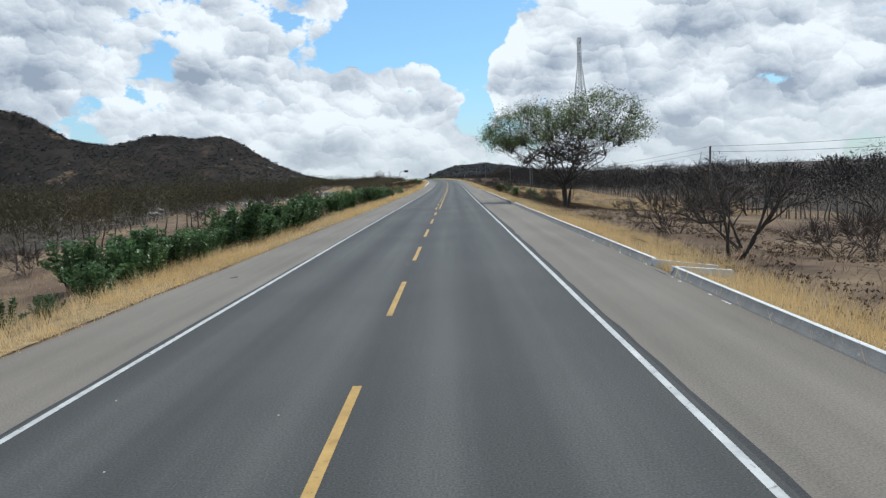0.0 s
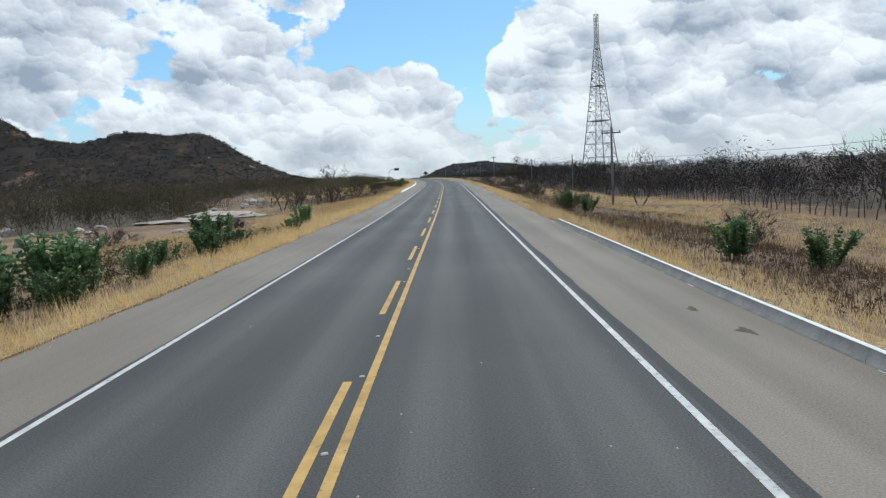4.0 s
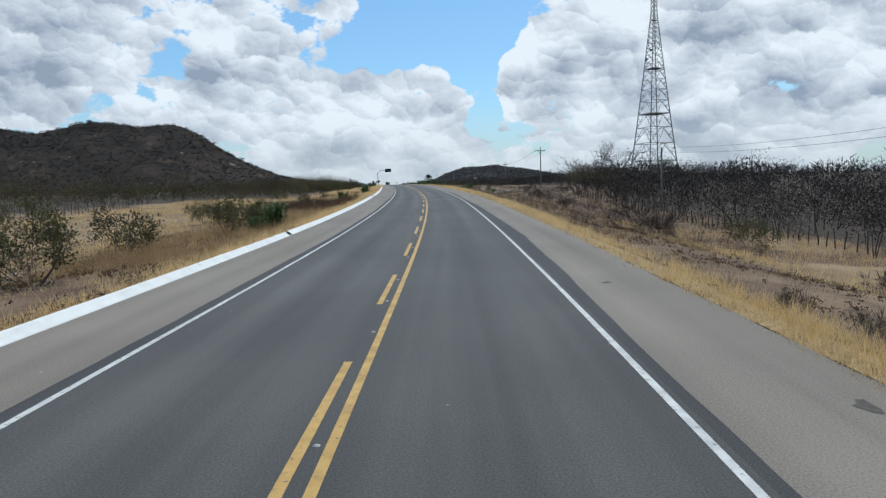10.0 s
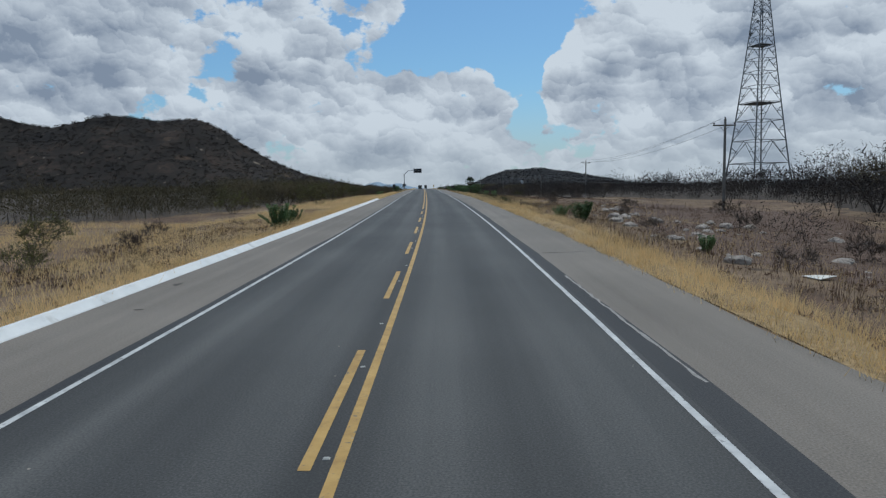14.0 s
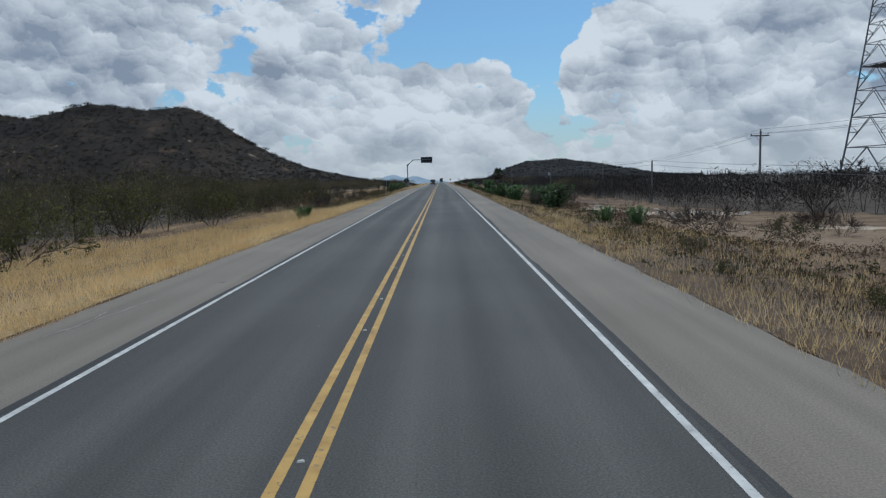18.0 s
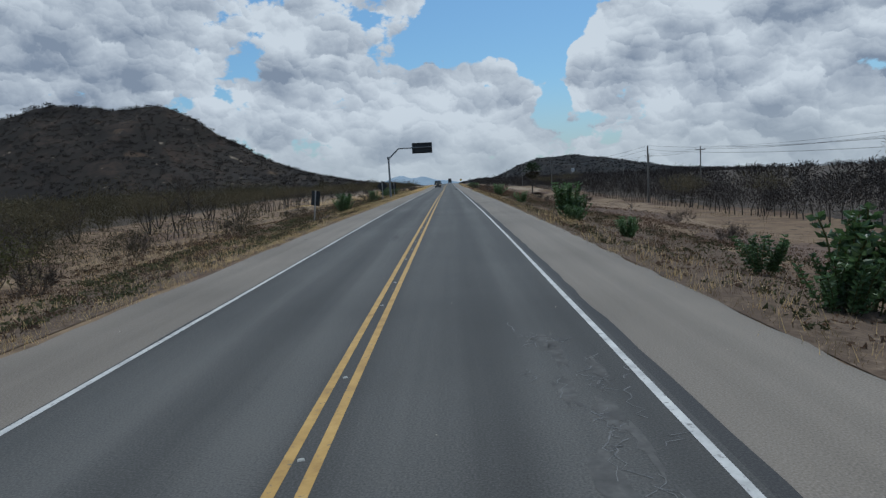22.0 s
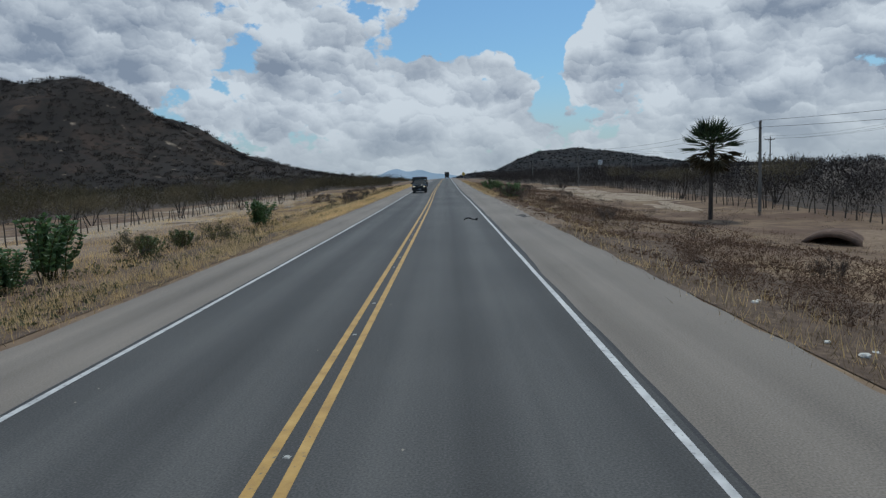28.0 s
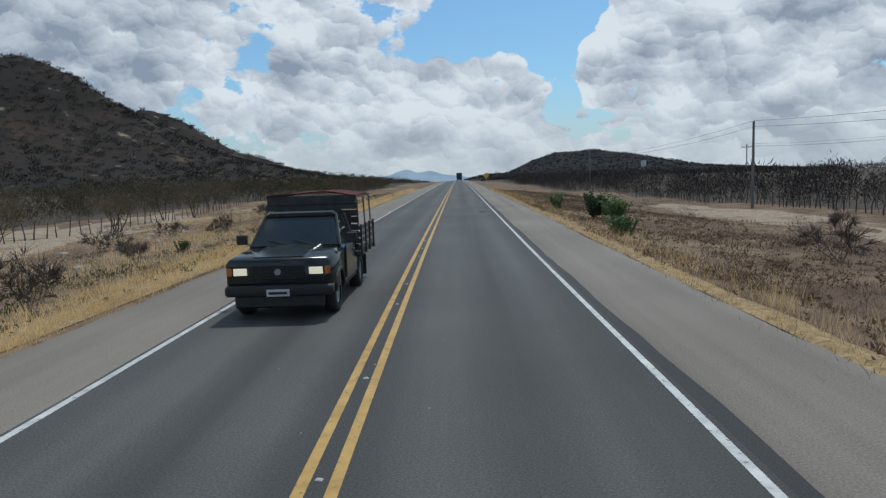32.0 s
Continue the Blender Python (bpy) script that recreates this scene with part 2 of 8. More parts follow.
# ---- materials ----
def material(name, stops, scale=4.0, detail=6.0, rough=0.85, bump=0.0, bump_scale=40.0, stretch=(1, 1, 1), patch=None,
             metal=0.0, coords="Object", rand=0.0, translucent=0.0, clear=0.0):
    """stops: [(position, rgb)] along a noise; patch: (scale, lo, hi, rgb), larger blotches laid over; rand: change from piece to piece."""
    m = bpy.data.materials.new(name)
    m.use_nodes = True
    nt = m.node_tree
    b = nt.nodes["Principled BSDF"]
    b.inputs["Roughness"].default_value, b.inputs["Metallic"].default_value = rough, metal
    b.inputs["Coat Weight"].default_value = clear
    b.inputs["Specular IOR Level"].default_value = 0.5 if rough < 0.8 else 0.12
    tc = nt.nodes.new("ShaderNodeTexCoord")
    mp = nt.nodes.new("ShaderNodeMapping")
    mp.inputs["Scale"].default_value = stretch
    nt.links.new(tc.outputs[coords], mp.inputs[0])
    nz = nt.nodes.new("ShaderNodeTexNoise")
    nz.inputs["Scale"].default_value, nz.inputs["Detail"].default_value = scale, detail
    nz.inputs["Roughness"].default_value = 0.65
    nt.links.new(mp.outputs[0], nz.inputs["Vector"])
    ramp = nt.nodes.new("ShaderNodeValToRGB")
    el = ramp.color_ramp.elements
    while len(el) < len(stops):
        el.new(0.5)
    for e, (at, c) in zip(el, stops):
        e.position, e.color = at, (*c, 1)
    nt.links.new(nz.outputs["Fac"], ramp.inputs[0])
    colour = ramp.outputs[0]
    for ps_, lo, hi, c in patch or ():
        n2 = nt.nodes.new("ShaderNodeTexNoise")
        n2.inputs["Scale"].default_value, n2.inputs["Detail"].default_value = ps_, 5.0
        nt.links.new(tc.outputs[coords], n2.inputs["Vector"])
        mr = nt.nodes.new("ShaderNodeMapRange")
        mr.inputs[1].default_value, mr.inputs[2].default_value = lo, hi
        nt.links.new(n2.outputs["Fac"], mr.inputs[0])
        mx = nt.nodes.new("ShaderNodeMix")
        mx.data_type = "RGBA"
        nt.links.new(mr.outputs[0], mx.inputs[0])
        nt.links.new(colour, mx.inputs[6])
        mx.inputs[7].default_value = (*c, 1)
        colour = mx.outputs[2]
    if rand:
        ge = nt.nodes.new("ShaderNodeNewGeometry")
        oi = nt.nodes.new("ShaderNodeObjectInfo")
        add = nt.nodes.new("ShaderNodeMath")
        add.operation = "ADD"
        nt.links.new(ge.outputs["Random Per Island"], add.inputs[0])
        nt.links.new(oi.outputs["Random"], add.inputs[1])
        mr = nt.nodes.new("ShaderNodeMapRange")
        mr.inputs[2].default_value, mr.inputs[3].default_value, mr.inputs[4].default_value = 2.0, 1 - rand, 1 + rand
        nt.links.new(add.outputs[0], mr.inputs[0])
        hs = nt.nodes.new("ShaderNodeHueSaturation")
        nt.links.new(mr.outputs[0], hs.inputs["Value"])
        nt.links.new(colour, hs.inputs["Color"])
        colour = hs.outputs[0]
    nt.links.new(colour, b.inputs["Base Color"])
    if bump:
        n3 = nt.nodes.new("ShaderNodeTexNoise")
        n3.inputs["Scale"].default_value, n3.inputs["Detail"].default_value = bump_scale, 4.0
        nt.links.new(tc.outputs[coords], n3.inputs["Vector"])
        bp = nt.nodes.new("ShaderNodeBump")
        bp.inputs["Strength"].default_value, bp.inputs["Distance"].default_value = bump, 0.02
        nt.links.new(n3.outputs["Fac"], bp.inputs["Height"])
        nt.links.new(bp.outputs[0], b.inputs["Normal"])
    if translucent:
        tl = nt.nodes.new("ShaderNodeBsdfTranslucent")
        nt.links.new(colour, tl.inputs[0])
        mxs = nt.nodes.new("ShaderNodeMixShader")
        mxs.inputs[0].default_value = translucent
        nt.links.new(b.outputs[0], mxs.inputs[1])
        nt.links.new(tl.outputs[0], mxs.inputs[2])
        nt.links.new(mxs.outputs[0], nt.nodes["Material Output"].inputs[0])
    return m


# ---- alignment of the road: heading and grade every 35 m ----
KNOT = np.arange(-30, 986, 35.0)
HEADING = [-3.68, -3.73, -3.75, -3.78, -3.92, -3.48, -3.45, -2.65, -0.99, 1.17, 2.36, 2.91, 3.03, 3.06, 3.06, 3.21, 3.15, 3.03, 3.17, 3.61, 3.07, 3.07, 3.07, 3.07, 3.07, 3.07, 3.07, 3.07, 3.07, 3.07]
GRADE = [2.07, 1.62, 1.28, 1.32, 1.59, 2.12, 2.50, 1.95, 2.60, 2.34, 2.09, 1.85, 1.27, 1.27, 1.40, 0.83, 0.70, 0.60, 0.72, 0.79, 1.01, 0.92, 0.83, 0.74, 0.66, 0.57, 0.48, 0.39, 0.31, 0.22]
S = np.arange(-160.0, 2600.0, 1.0)
TURN = np.radians(np.interp(S, KNOT, HEADING))
RISE = np.interp(S, np.append(KNOT, (1120, 1400, 2600)), GRADE + [-0.3, -0.8, -0.8]) / 100


def summed(a):
    c = np.concatenate([[0], np.cumsum(a[:-1])])
    return c - c[160]


RX, RY, RZ = summed(-np.sin(TURN)), summed(np.cos(TURN)), summed(RISE)


def along(s, d=0.0, h=0.0):
    """Place at s metres along the road, d metres to its right, h above it. Works on arrays."""
    a = np.interp(s, S, TURN) * np.interp(np.abs(d), (250, 900), (1.0, 0.0))
    far = np.maximum(np.asarray(s, float) - S[-1], 0)
    return np.stack([np.interp(s, S, RX) + d * np.cos(a), np.interp(s, S, RY) + far + d * np.sin(a), np.interp(s, S, RZ) + h], -1)


def turn_at(s):
    return math.degrees(float(np.interp(s, S, TURN)))


def smooth(a, b, x):
    t = np.clip((x - a) / (b - a), 0, 1)
    return t * t * (3 - 2 * t)


# depth of the land below the road, by stretches, on both sides
RIGHT_DEPTH = ((-100, 0, 60, 110, 150, 190, 240, 290, 330, 370, 430, 480, 540, 600, 660, 720, 900, 1200), (1.8, 1.8, 1.9, 2.3, 2.5, 3.2, 3.4, 2.3, 1.0, 0.8, 1.4, 2.3, 2.7, 2.0, 1.8, 1.8, 1.4, 1.0))
LEFT_DEPTH = ((-100, 0, 60, 110, 150, 200, 260, 330, 400, 460, 540, 620, 700, 900, 1200), (1.7, 1.8, 1.2, 0.9, 1.4, 2.2, 2.0, 1.6, 1.7, 1.8, 1.5, 1.5, 1.6, 1.4, 1.0))


def land(s, d):
    """Height of the ground above the road's level."""
    s, d = np.asarray(s, float), np.asarray(d, float)
    depth = np.where(d > 0, np.interp(s, *RIGHT_DEPTH), np.interp(s, *LEFT_DEPTH))
    a = np.abs(d) - 6.15
    h = -depth * (0.35 * smooth(0.0, 4.0, a) + 0.65 * smooth(3.0, 19.0, a))
    h = h + (0.10 * np.sin(s * 0.31 + d * 0.17) + 0.16 * np.sin(s * 0.083 - d * 0.21 + 1) + 0.25 * np.sin(s * 0.037 + d * 0.06)) * smooth(1.5, 14.0, a)
    h = h - 0.045 - 0.035 * smooth(0.0, 0.4, a)
    level = np.interp(s, S, RZ)
    h = h + (5.5 - level) * smooth(250, 900, np.abs(d)) * 0.8
    h = h + 0.8 * np.sin(s * 0.004 + 0.7) * np.sin(d * 0.006) * smooth(80, 400, np.abs(d))
    return np.where(a < -0.01, -0.12, h)


def stand(s, d, sink=0.0):
    return along(s, d, land(s, d) - sink)


class Geo:
    """Gathers vertices and faces of one mesh."""

    def __init__(self):
        self.v, self.f = [], []

    def add(self, verts, faces):
        n = len(self.v)
        self.v += [tuple(p) for p in verts]
        self.f += [tuple(i + n for i in q) for q in faces]
        return self

    def box(self, lo, hi, bevel=0.0, m=None):
        (x0, y0, z0), (x1, y1, z1) = lo, hi
        if bevel:
            b = bevel
            rings = []
            for z, k in ((z0, b), (z0 + b, 0), (z1 - b, 0), (z1, b)):
                rings.append([p for p in ((x0 + k, y0 + b, z), (x0 + b, y0 + k, z), (x1 - b, y0 + k, z), (x1 - k, y0 + b, z),
                              (x1 - k, y1 - b, z), (x1 - b, y1 - k, z), (x0 + b, y1 - k, z), (x0 + k, y1 - b, z))])
            vs = [p for r in rings for p in r]
            fs = [tuple(range(7, -1, -1)), tuple(range(24, 32))]
            for r in range(3):
                fs += [(r * 8 + i, r * 8 + (i + 1) % 8, r * 8 + 8 + (i + 1) % 8, r * 8 + 8 + i) for i in range(8)]
        else:
            vs = [(x, y, z) for z in (z0, z1) for x, y in ((x0, y0), (x1, y0), (x1, y1), (x0, y1))]
            fs = [(3, 2, 1, 0), (4, 5, 6, 7), (0, 1, 5, 4), (1, 2, 6, 5), (2, 3, 7, 6), (3, 0, 4, 7)]
        if m is not None:
            vs = [m @ Vector(p) for p in vs]
        return self.add(vs, fs)

    def tube(self, pts, radii, sides=6, caps=True):
        pts = [Vector(p) for p in pts]
        vs, fs = [], []
        for i, p in enumerate(pts):
            t = (pts[min(i + 1, len(pts) - 1)] - pts[max(i - 1, 0)]).normalized()
            u = t.cross(Vector((0, 0, 1)) if abs(t.z) < 0.95 else Vector((1, 0, 0))).normalized()
            w = t.cross(u)
            r = radii[i] if isinstance(radii, (list, tuple)) else radii
            vs += [p + (u * math.cos(k * 2 * math.pi / sides) + w * math.sin(k * 2 * math.pi / sides)) * r for k in range(sides)]
        for i in range(len(pts) - 1):
            fs += [(i * sides + k, i * sides + (k + 1) % sides, (i + 1) * sides + (k + 1) % sides, (i + 1) * sides + k) for k in range(sides)]
        if caps:
            fs += [tuple(range(sides - 1, -1, -1)), tuple(range((len(pts) - 1) * sides, len(pts) * sides))]
        return self.add(vs, fs)

    def mesh(self, name, mat, smooth_faces=False):
        me = bpy.data.meshes.new(name)
        me.from_pydata(self.v, [], self.f)
        me.materials.append(mat)
        if smooth_faces:
            me.polygons.foreach_set("use_smooth", [True] * len(me.polygons))
        return me


def part(name, geo, mat, parent=None, label="", smooth_faces=False):
    ob = new(name, geo.mesh(name, mat, smooth_faces) if isinstance(geo, Geo) else geo)
    if parent:
        ob.parent = parent
    return tagged(ob, label)


def thing(name, label, category, group="", kind="", m=None, geo=None, mat=None, smooth_faces=False):
    ob = new(name, geo.mesh(name, mat, smooth_faces) if geo else None)
    if m is not None:
        ob.matrix_basis = m
    return tagged(ob, label, category, group, kind)


def big_mesh(name, v, f, mat, kind="stuff", label="", category="", smooth_faces=False):
    """One object from arrays: v (n, 3), f (m, 3 or 4)."""
    me = bpy.data.meshes.new(name)
    v, f = np.asarray(v, np.float32), np.asarray(f, np.int32)
    k = f.shape[1]
    me.vertices.add(len(v))
    me.vertices.foreach_set("co", v.ravel())
    me.loops.add(f.size)
    me.loops.foreach_set("vertex_index", f.ravel())
    me.polygons.add(len(f))
    me.polygons.foreach_set("loop_start", np.arange(0, f.size, k, dtype=np.int32))
    me.update(calc_edges=True)
    if smooth_faces:
        me.polygons.foreach_set("use_smooth", [True] * len(me.polygons))
    me.materials.append(mat)
    return tagged(new(name, me), label, category, "", kind)


def at(s, d, sink=0.0, turn=0.0, size=1.0):
    p = stand(s, d, sink)
    return pose(*p, 0, 0, turn_at(s) + turn) @ Matrix.Diagonal((size, size, size, 1))


rng = np.random.default_rng(7)

# ---- the ground, one sheet out to the horizon ----
M_GROUND = material("dry_ground", [(0.25, (0.080, 0.053, 0.038)), (0.45, (0.135, 0.092, 0.062)), (0.62, (0.20, 0.142, 0.092)), (0.8, (0.28, 0.21, 0.135))], scale=0.35, detail=12, rough=0.95,
                    bump=0.8, bump_scale=6.0, patch=[(0.06, 0.56, 0.70, (0.27, 0.195, 0.12)), (0.11, 0.52, 0.64, (0.105, 0.068, 0.048)), (0.9, 0.58, 0.70, (0.070, 0.050, 0.036))])
s_rows = np.concatenate([np.arange(-150, -40, 10), np.arange(-40, 760, 3.0), np.arange(760, 1000, 10), np.arange(1000, 2600, 80), np.arange(2600, 4900, 230)])
half = np.array([6.15, 6.4, 6.8, 7.5, 8.4, 9.5, 11, 13, 15.5, 18.5, 22, 26, 31, 37, 44, 52, 62, 75, 92, 115, 150, 200, 270, 360, 480, 640, 850, 1200, 1800, 2700, 4000])
d_cols = np.concatenate([-half[::-1], [-5.5, 0.0, 5.5], half])
gs, gd = np.meshgrid(s_rows, d_cols, indexing="ij")
gv = stand(gs, gd)
near = (np.abs(gd) > 7) & (np.abs(gd) < 140)
gv[..., 2] += np.where(near, rng.normal(0, 0.035, gs.shape), 0)
nr, ncol = gs.shape
idx = np.arange(nr * ncol).reshape(nr, ncol)
gf = np.stack([idx[:-1, :-1], idx[:-1, 1:], idx[1:, 1:], idx[1:, :-1]], -1).reshape(-1, 4)
big_mesh("ground", gv.reshape(-1, 3), gf, M_GROUND, "structure", "dry reddish-tan earth with straw and bare patches", "ground", True)


# ---- road ----
def ribbon(name, s0, s1, d0, d1, h, mat, step=2.0, label="", category="road", kind="structure", parent=None, wave0=None, wave1=None, cols=1):
    """A strip along the road; wave0 and wave1 give its edges an offset by s."""
    s = np.append(np.arange(s0, s1, step), s1)
    e0 = d0 + (wave0(s) if wave0 else 0 * s)
    e1 = d1 + (wave1(s) if wave1 else 0 * s)
    rows = [along(s, e0 + (e1 - e0) * k / cols, h) for k in range(cols + 1)]
    v = np.stack(rows, 1)
    n, m = v.shape[:2]
    i = np.arange(n * m).reshape(n, m)
    f = np.stack([i[:-1, :-1], i[:-1, 1:], i[1:, 1:], i[1:, :-1]], -1).reshape(-1, 4)
    ob = big_mesh(name, v.reshape(-1, 3), f, mat, kind, label, category)
    uv = ob.data.uv_layers.new(name="lane")
    sd_ = np.stack([np.stack([e0 + (e1 - e0) * k / cols for k in range(cols + 1)], 1), np.repeat(s[:, None], m, 1)], -1).reshape(-1, 2)
    loops = np.empty(len(ob.data.loops), np.int32)
    ob.data.loops.foreach_get("vertex_index", loops)
    uv.data.foreach_set("uv", sd_[loops].astype(np.float32).ravel())
    if parent:
        ob.parent = parent
        for key in ("kind", "category"):
            if key in ob:
                del ob[key]
    return ob


def asphalt_material(name, dark, mid, light, lanes):
    """Asphalt: fine aggregate, long streaks along the lanes, worn wheel paths."""
    m = bpy.data.materials.new(name)
    m.use_nodes = True
    nt = m.node_tree
    b = nt.nodes["Principled BSDF"]
    uv = nt.nodes.new("ShaderNodeUVMap")
    uv.uv_map = "lane"

    def tex(scale, sx, sy, detail):
        mp = nt.nodes.new("ShaderNodeMapping")
        mp.inputs["Scale"].default_value = (sx, sy, 1)
        nt.links.new(uv.outputs[0], mp.inputs[0])
        n = nt.nodes.new("ShaderNodeTexNoise")
        n.inputs["Scale"].default_value, n.inputs["Detail"].default_value = scale, detail
        nt.links.new(mp.outputs[0], n.inputs["Vector"])
        return n.outputs["Fac"]

    def op(kind, a, b_):
        n = nt.nodes.new("ShaderNodeMath")
        n.operation = kind
        for i, v in enumerate((a, b_)):
            if hasattr(v, "is_linked"):
                nt.links.new(v, n.inputs[i])
            else:
                n.inputs[i].default_value = v
        return n.outputs[0]

    grain, streak, blotch = tex(42, 1, 1, 4), tex(1.0, 1.6, 0.03, 4), tex(0.16, 1, 1, 5)
    value = op("ADD", op("MULTIPLY", op("SUBTRACT", grain, 0.5), 1.5), op("MULTIPLY", op("SUBTRACT", streak, 0.5), 0.8))
    value = op("ADD", value, op("MULTIPLY", op("SUBTRACT", blotch, 0.5), 0.7))
    if lanes:
        x = nt.nodes.new("ShaderNodeSeparateXYZ")
        nt.links.new(uv.outputs[0], x.inputs[0])
        wheel = op("COSINE", op("MULTIPLY", op("SUBTRACT", op("ABSOLUTE", x.outputs[0], 0), 0.85), 2 * math.pi / 1.75), 0)
        value = op("ADD", value, op("MULTIPLY", wheel, 0.15))
    value = op("ADD", value, 0.5)
    ramp = nt.nodes.new("ShaderNodeValToRGB")
    el = ramp.color_ramp.elements
    el.new(0.5)
    for e, at_, c in zip(el, (0.1, 0.5, 0.95), (dark, mid, light)):
        e.position, e.color = at_, (*c, 1)
    nt.links.new(value, ramp.inputs[0])
    nt.links.new(ramp.outputs[0], b.inputs["Base Color"])
    b.inputs["Roughness"].default_value = 0.8
    b.inputs["Specular IOR Level"].default_value = 0.35
    bp = nt.nodes.new("ShaderNodeBump")
    bp.inputs["Strength"].default_value, bp.inputs["Distance"].default_value = 0.35, 0.006
    nt.links.new(tex(110, 1, 1, 2), bp.inputs["Height"])
    nt.links.new(bp.outputs[0], b.inputs["Normal"])
    return m


M_ASPHALT = asphalt_material("asphalt", (0.031, 0.0308, 0.0302), (0.055, 0.0542, 0.0525), (0.100, 0.097, 0.092), True)
M_SEAM = asphalt_material("fresh_asphalt_edge", (0.018, 0.018, 0.020), (0.030, 0.030, 0.032), (0.060, 0.058, 0.056), False)
M_SHOULDER = asphalt_material("worn_shoulder", (0.098, 0.083, 0.068), (0.158, 0.136, 0.113), (0.235, 0.203, 0.170), False)


def ragged(seed, size, fine=0.06):
    r = np.random.default_rng(seed)
    k = r.normal(0, 1, 700)
    k2 = r.normal(0, 1, 4000)
    return lambda s: size * np.interp(s, np.arange(700) * 4.0 - 160, k) + fine * np.interp(s, np.arange(4000) * 0.7 - 160, k2)


END = 1500
rag_l, rag_r = ragged(1, 0.03, 0.04), ragged(2, 0.03, 0.045)
ribbon("shoulder", -150, END, -6.1, 6.15, -0.02, M_SHOULDER, 1.0, "pale brown worn asphalt shoulders with a crumbling edge", "shoulder", wave0=lambda s: np.where((s > 176) & (s < 365), -0.14, rag_l(s) + 0.08 + 0.14 * smooth(375, 410, s)), wave1=lambda s: np.where(s < 112.5, 0.12, rag_r(s) + 0.2 * np.exp(-((s - 240) / 18) ** 2)), cols=4)
left_seam, right_seam = ragged(3, 0.05, 0.02), ragged(4, 0.022, 0.018)
STRIP_R = ((0, 66, 126, 166, 208, 218, 227, 247, 266, 278, 287, 300, 346, 366, 406, 446, 506, 565, 605, 646), (3.77, 3.85, 3.87, 3.98, 3.89, 4.12, 4.30, 4.16, 3.96, 4.05, 4.16, 4.02, 3.95, 3.80, 3.81, 3.9, 3.9, 3.75, 3.83, 3.9))
STRIP_L = ((0, 127, 187, 207, 247, 267, 287, 367, 407, 447, 567, 607), (-3.77, -3.72, -3.82, -3.94, -3.92, -4.04, -3.83, -3.83, -3.76, -3.70, -3.76, -3.73))
ribbon("road_edge_strip", -150, END, 0.0, 0.0, -0.008, M_SEAM, 1.0, "dark ragged edge of the newer asphalt layer", "road edge", wave0=lambda s: np.interp(s, *STRIP_L) + 0.5 * left_seam(s), wave1=lambda s: np.interp(s, *STRIP_R) + right_seam(s), cols=4)
ribbon("road", -150, END, -3.69, 3.70, 0.0, M_ASPHALT, 2.0, "grey two-lane asphalt road with worn wheel paths", "road", cols=8)

M_WHITE = material("white_road_paint", [(0.3, (0.30, 0.30, 0.295)), (0.5, (0.44, 0.44, 0.43)), (0.7, (0.55, 0.55, 0.53))], scale=3, detail=10, rough=0.7, bump=0.2, bump_scale=80, patch=[(14.0, 0.60, 0.70, (0.16, 0.155, 0.15))])
M_YELLOW = material("yellow_road_paint", [(0.3, (0.27, 0.155, 0.038)), (0.5, (0.39, 0.235, 0.060)), (0.7, (0.47, 0.30, 0.090))], scale=3, detail=10, rough=0.7, bump=0.2, bump_scale=80, patch=[(14.0, 0.62, 0.70, (0.14, 0.12, 0.08))])
for name, d in (("edge_line", -3.6), ("edge_line", 3.57)):
    ribbon(name, -150, END, d - 0.05, d + 0.05, 0.004, M_WHITE, 3.0, "solid white painted edge line, slightly worn", "road marking", wave0=ragged(11, 0.004, 0.004), wave1=ragged(12, 0.004, 0.004))
LINE_A, LINE_B, DASH_END = -0.235, 0.045, 338
ribbon("centre_line", 53, END, LINE_B - 0.056, LINE_B + 0.056, 0.004, M_YELLOW, 3.0, "solid yellow painted centre line", "road marking")
ribbon("centre_line", DASH_END, END, LINE_A - 0.056, LINE_A + 0.056, 0.004, M_YELLOW, 3.0, "second solid yellow centre line of the double line", "road marking")
dashes = thing("dashed_line", "broken yellow painted centre line", "road marking", kind="structure")
dash_s = -60.72
while dash_s + 4 < DASH_END:
    shift = LINE_A if dash_s > 53 - 2 else -0.09
    ribbon("dash", dash_s, dash_s + 3.95, shift - 0.058, shift + 0.058, 0.004, M_YELLOW, 2.0, parent=dashes)
    dash_s += 8.043

# ---- hills ----
M_HILL = material("scrub_hill", [(0.34, (0.018, 0.016, 0.016)), (0.52, (0.030, 0.025, 0.022)), (0.66, (0.056, 0.040, 0.032)), (0.80, (0.13, 0.092, 0.068))], scale=0.030, detail=14, rough=0.95,
                  bump=1.0, bump_scale=0.25, patch=[(0.02, 0.62, 0.74, (0.16, 0.105, 0.068)), (0.11, 0.66, 0.74, (0.26, 0.21, 0.16)), (0.2, 0.48, 0.60, (0.026, 0.023, 0.020))])


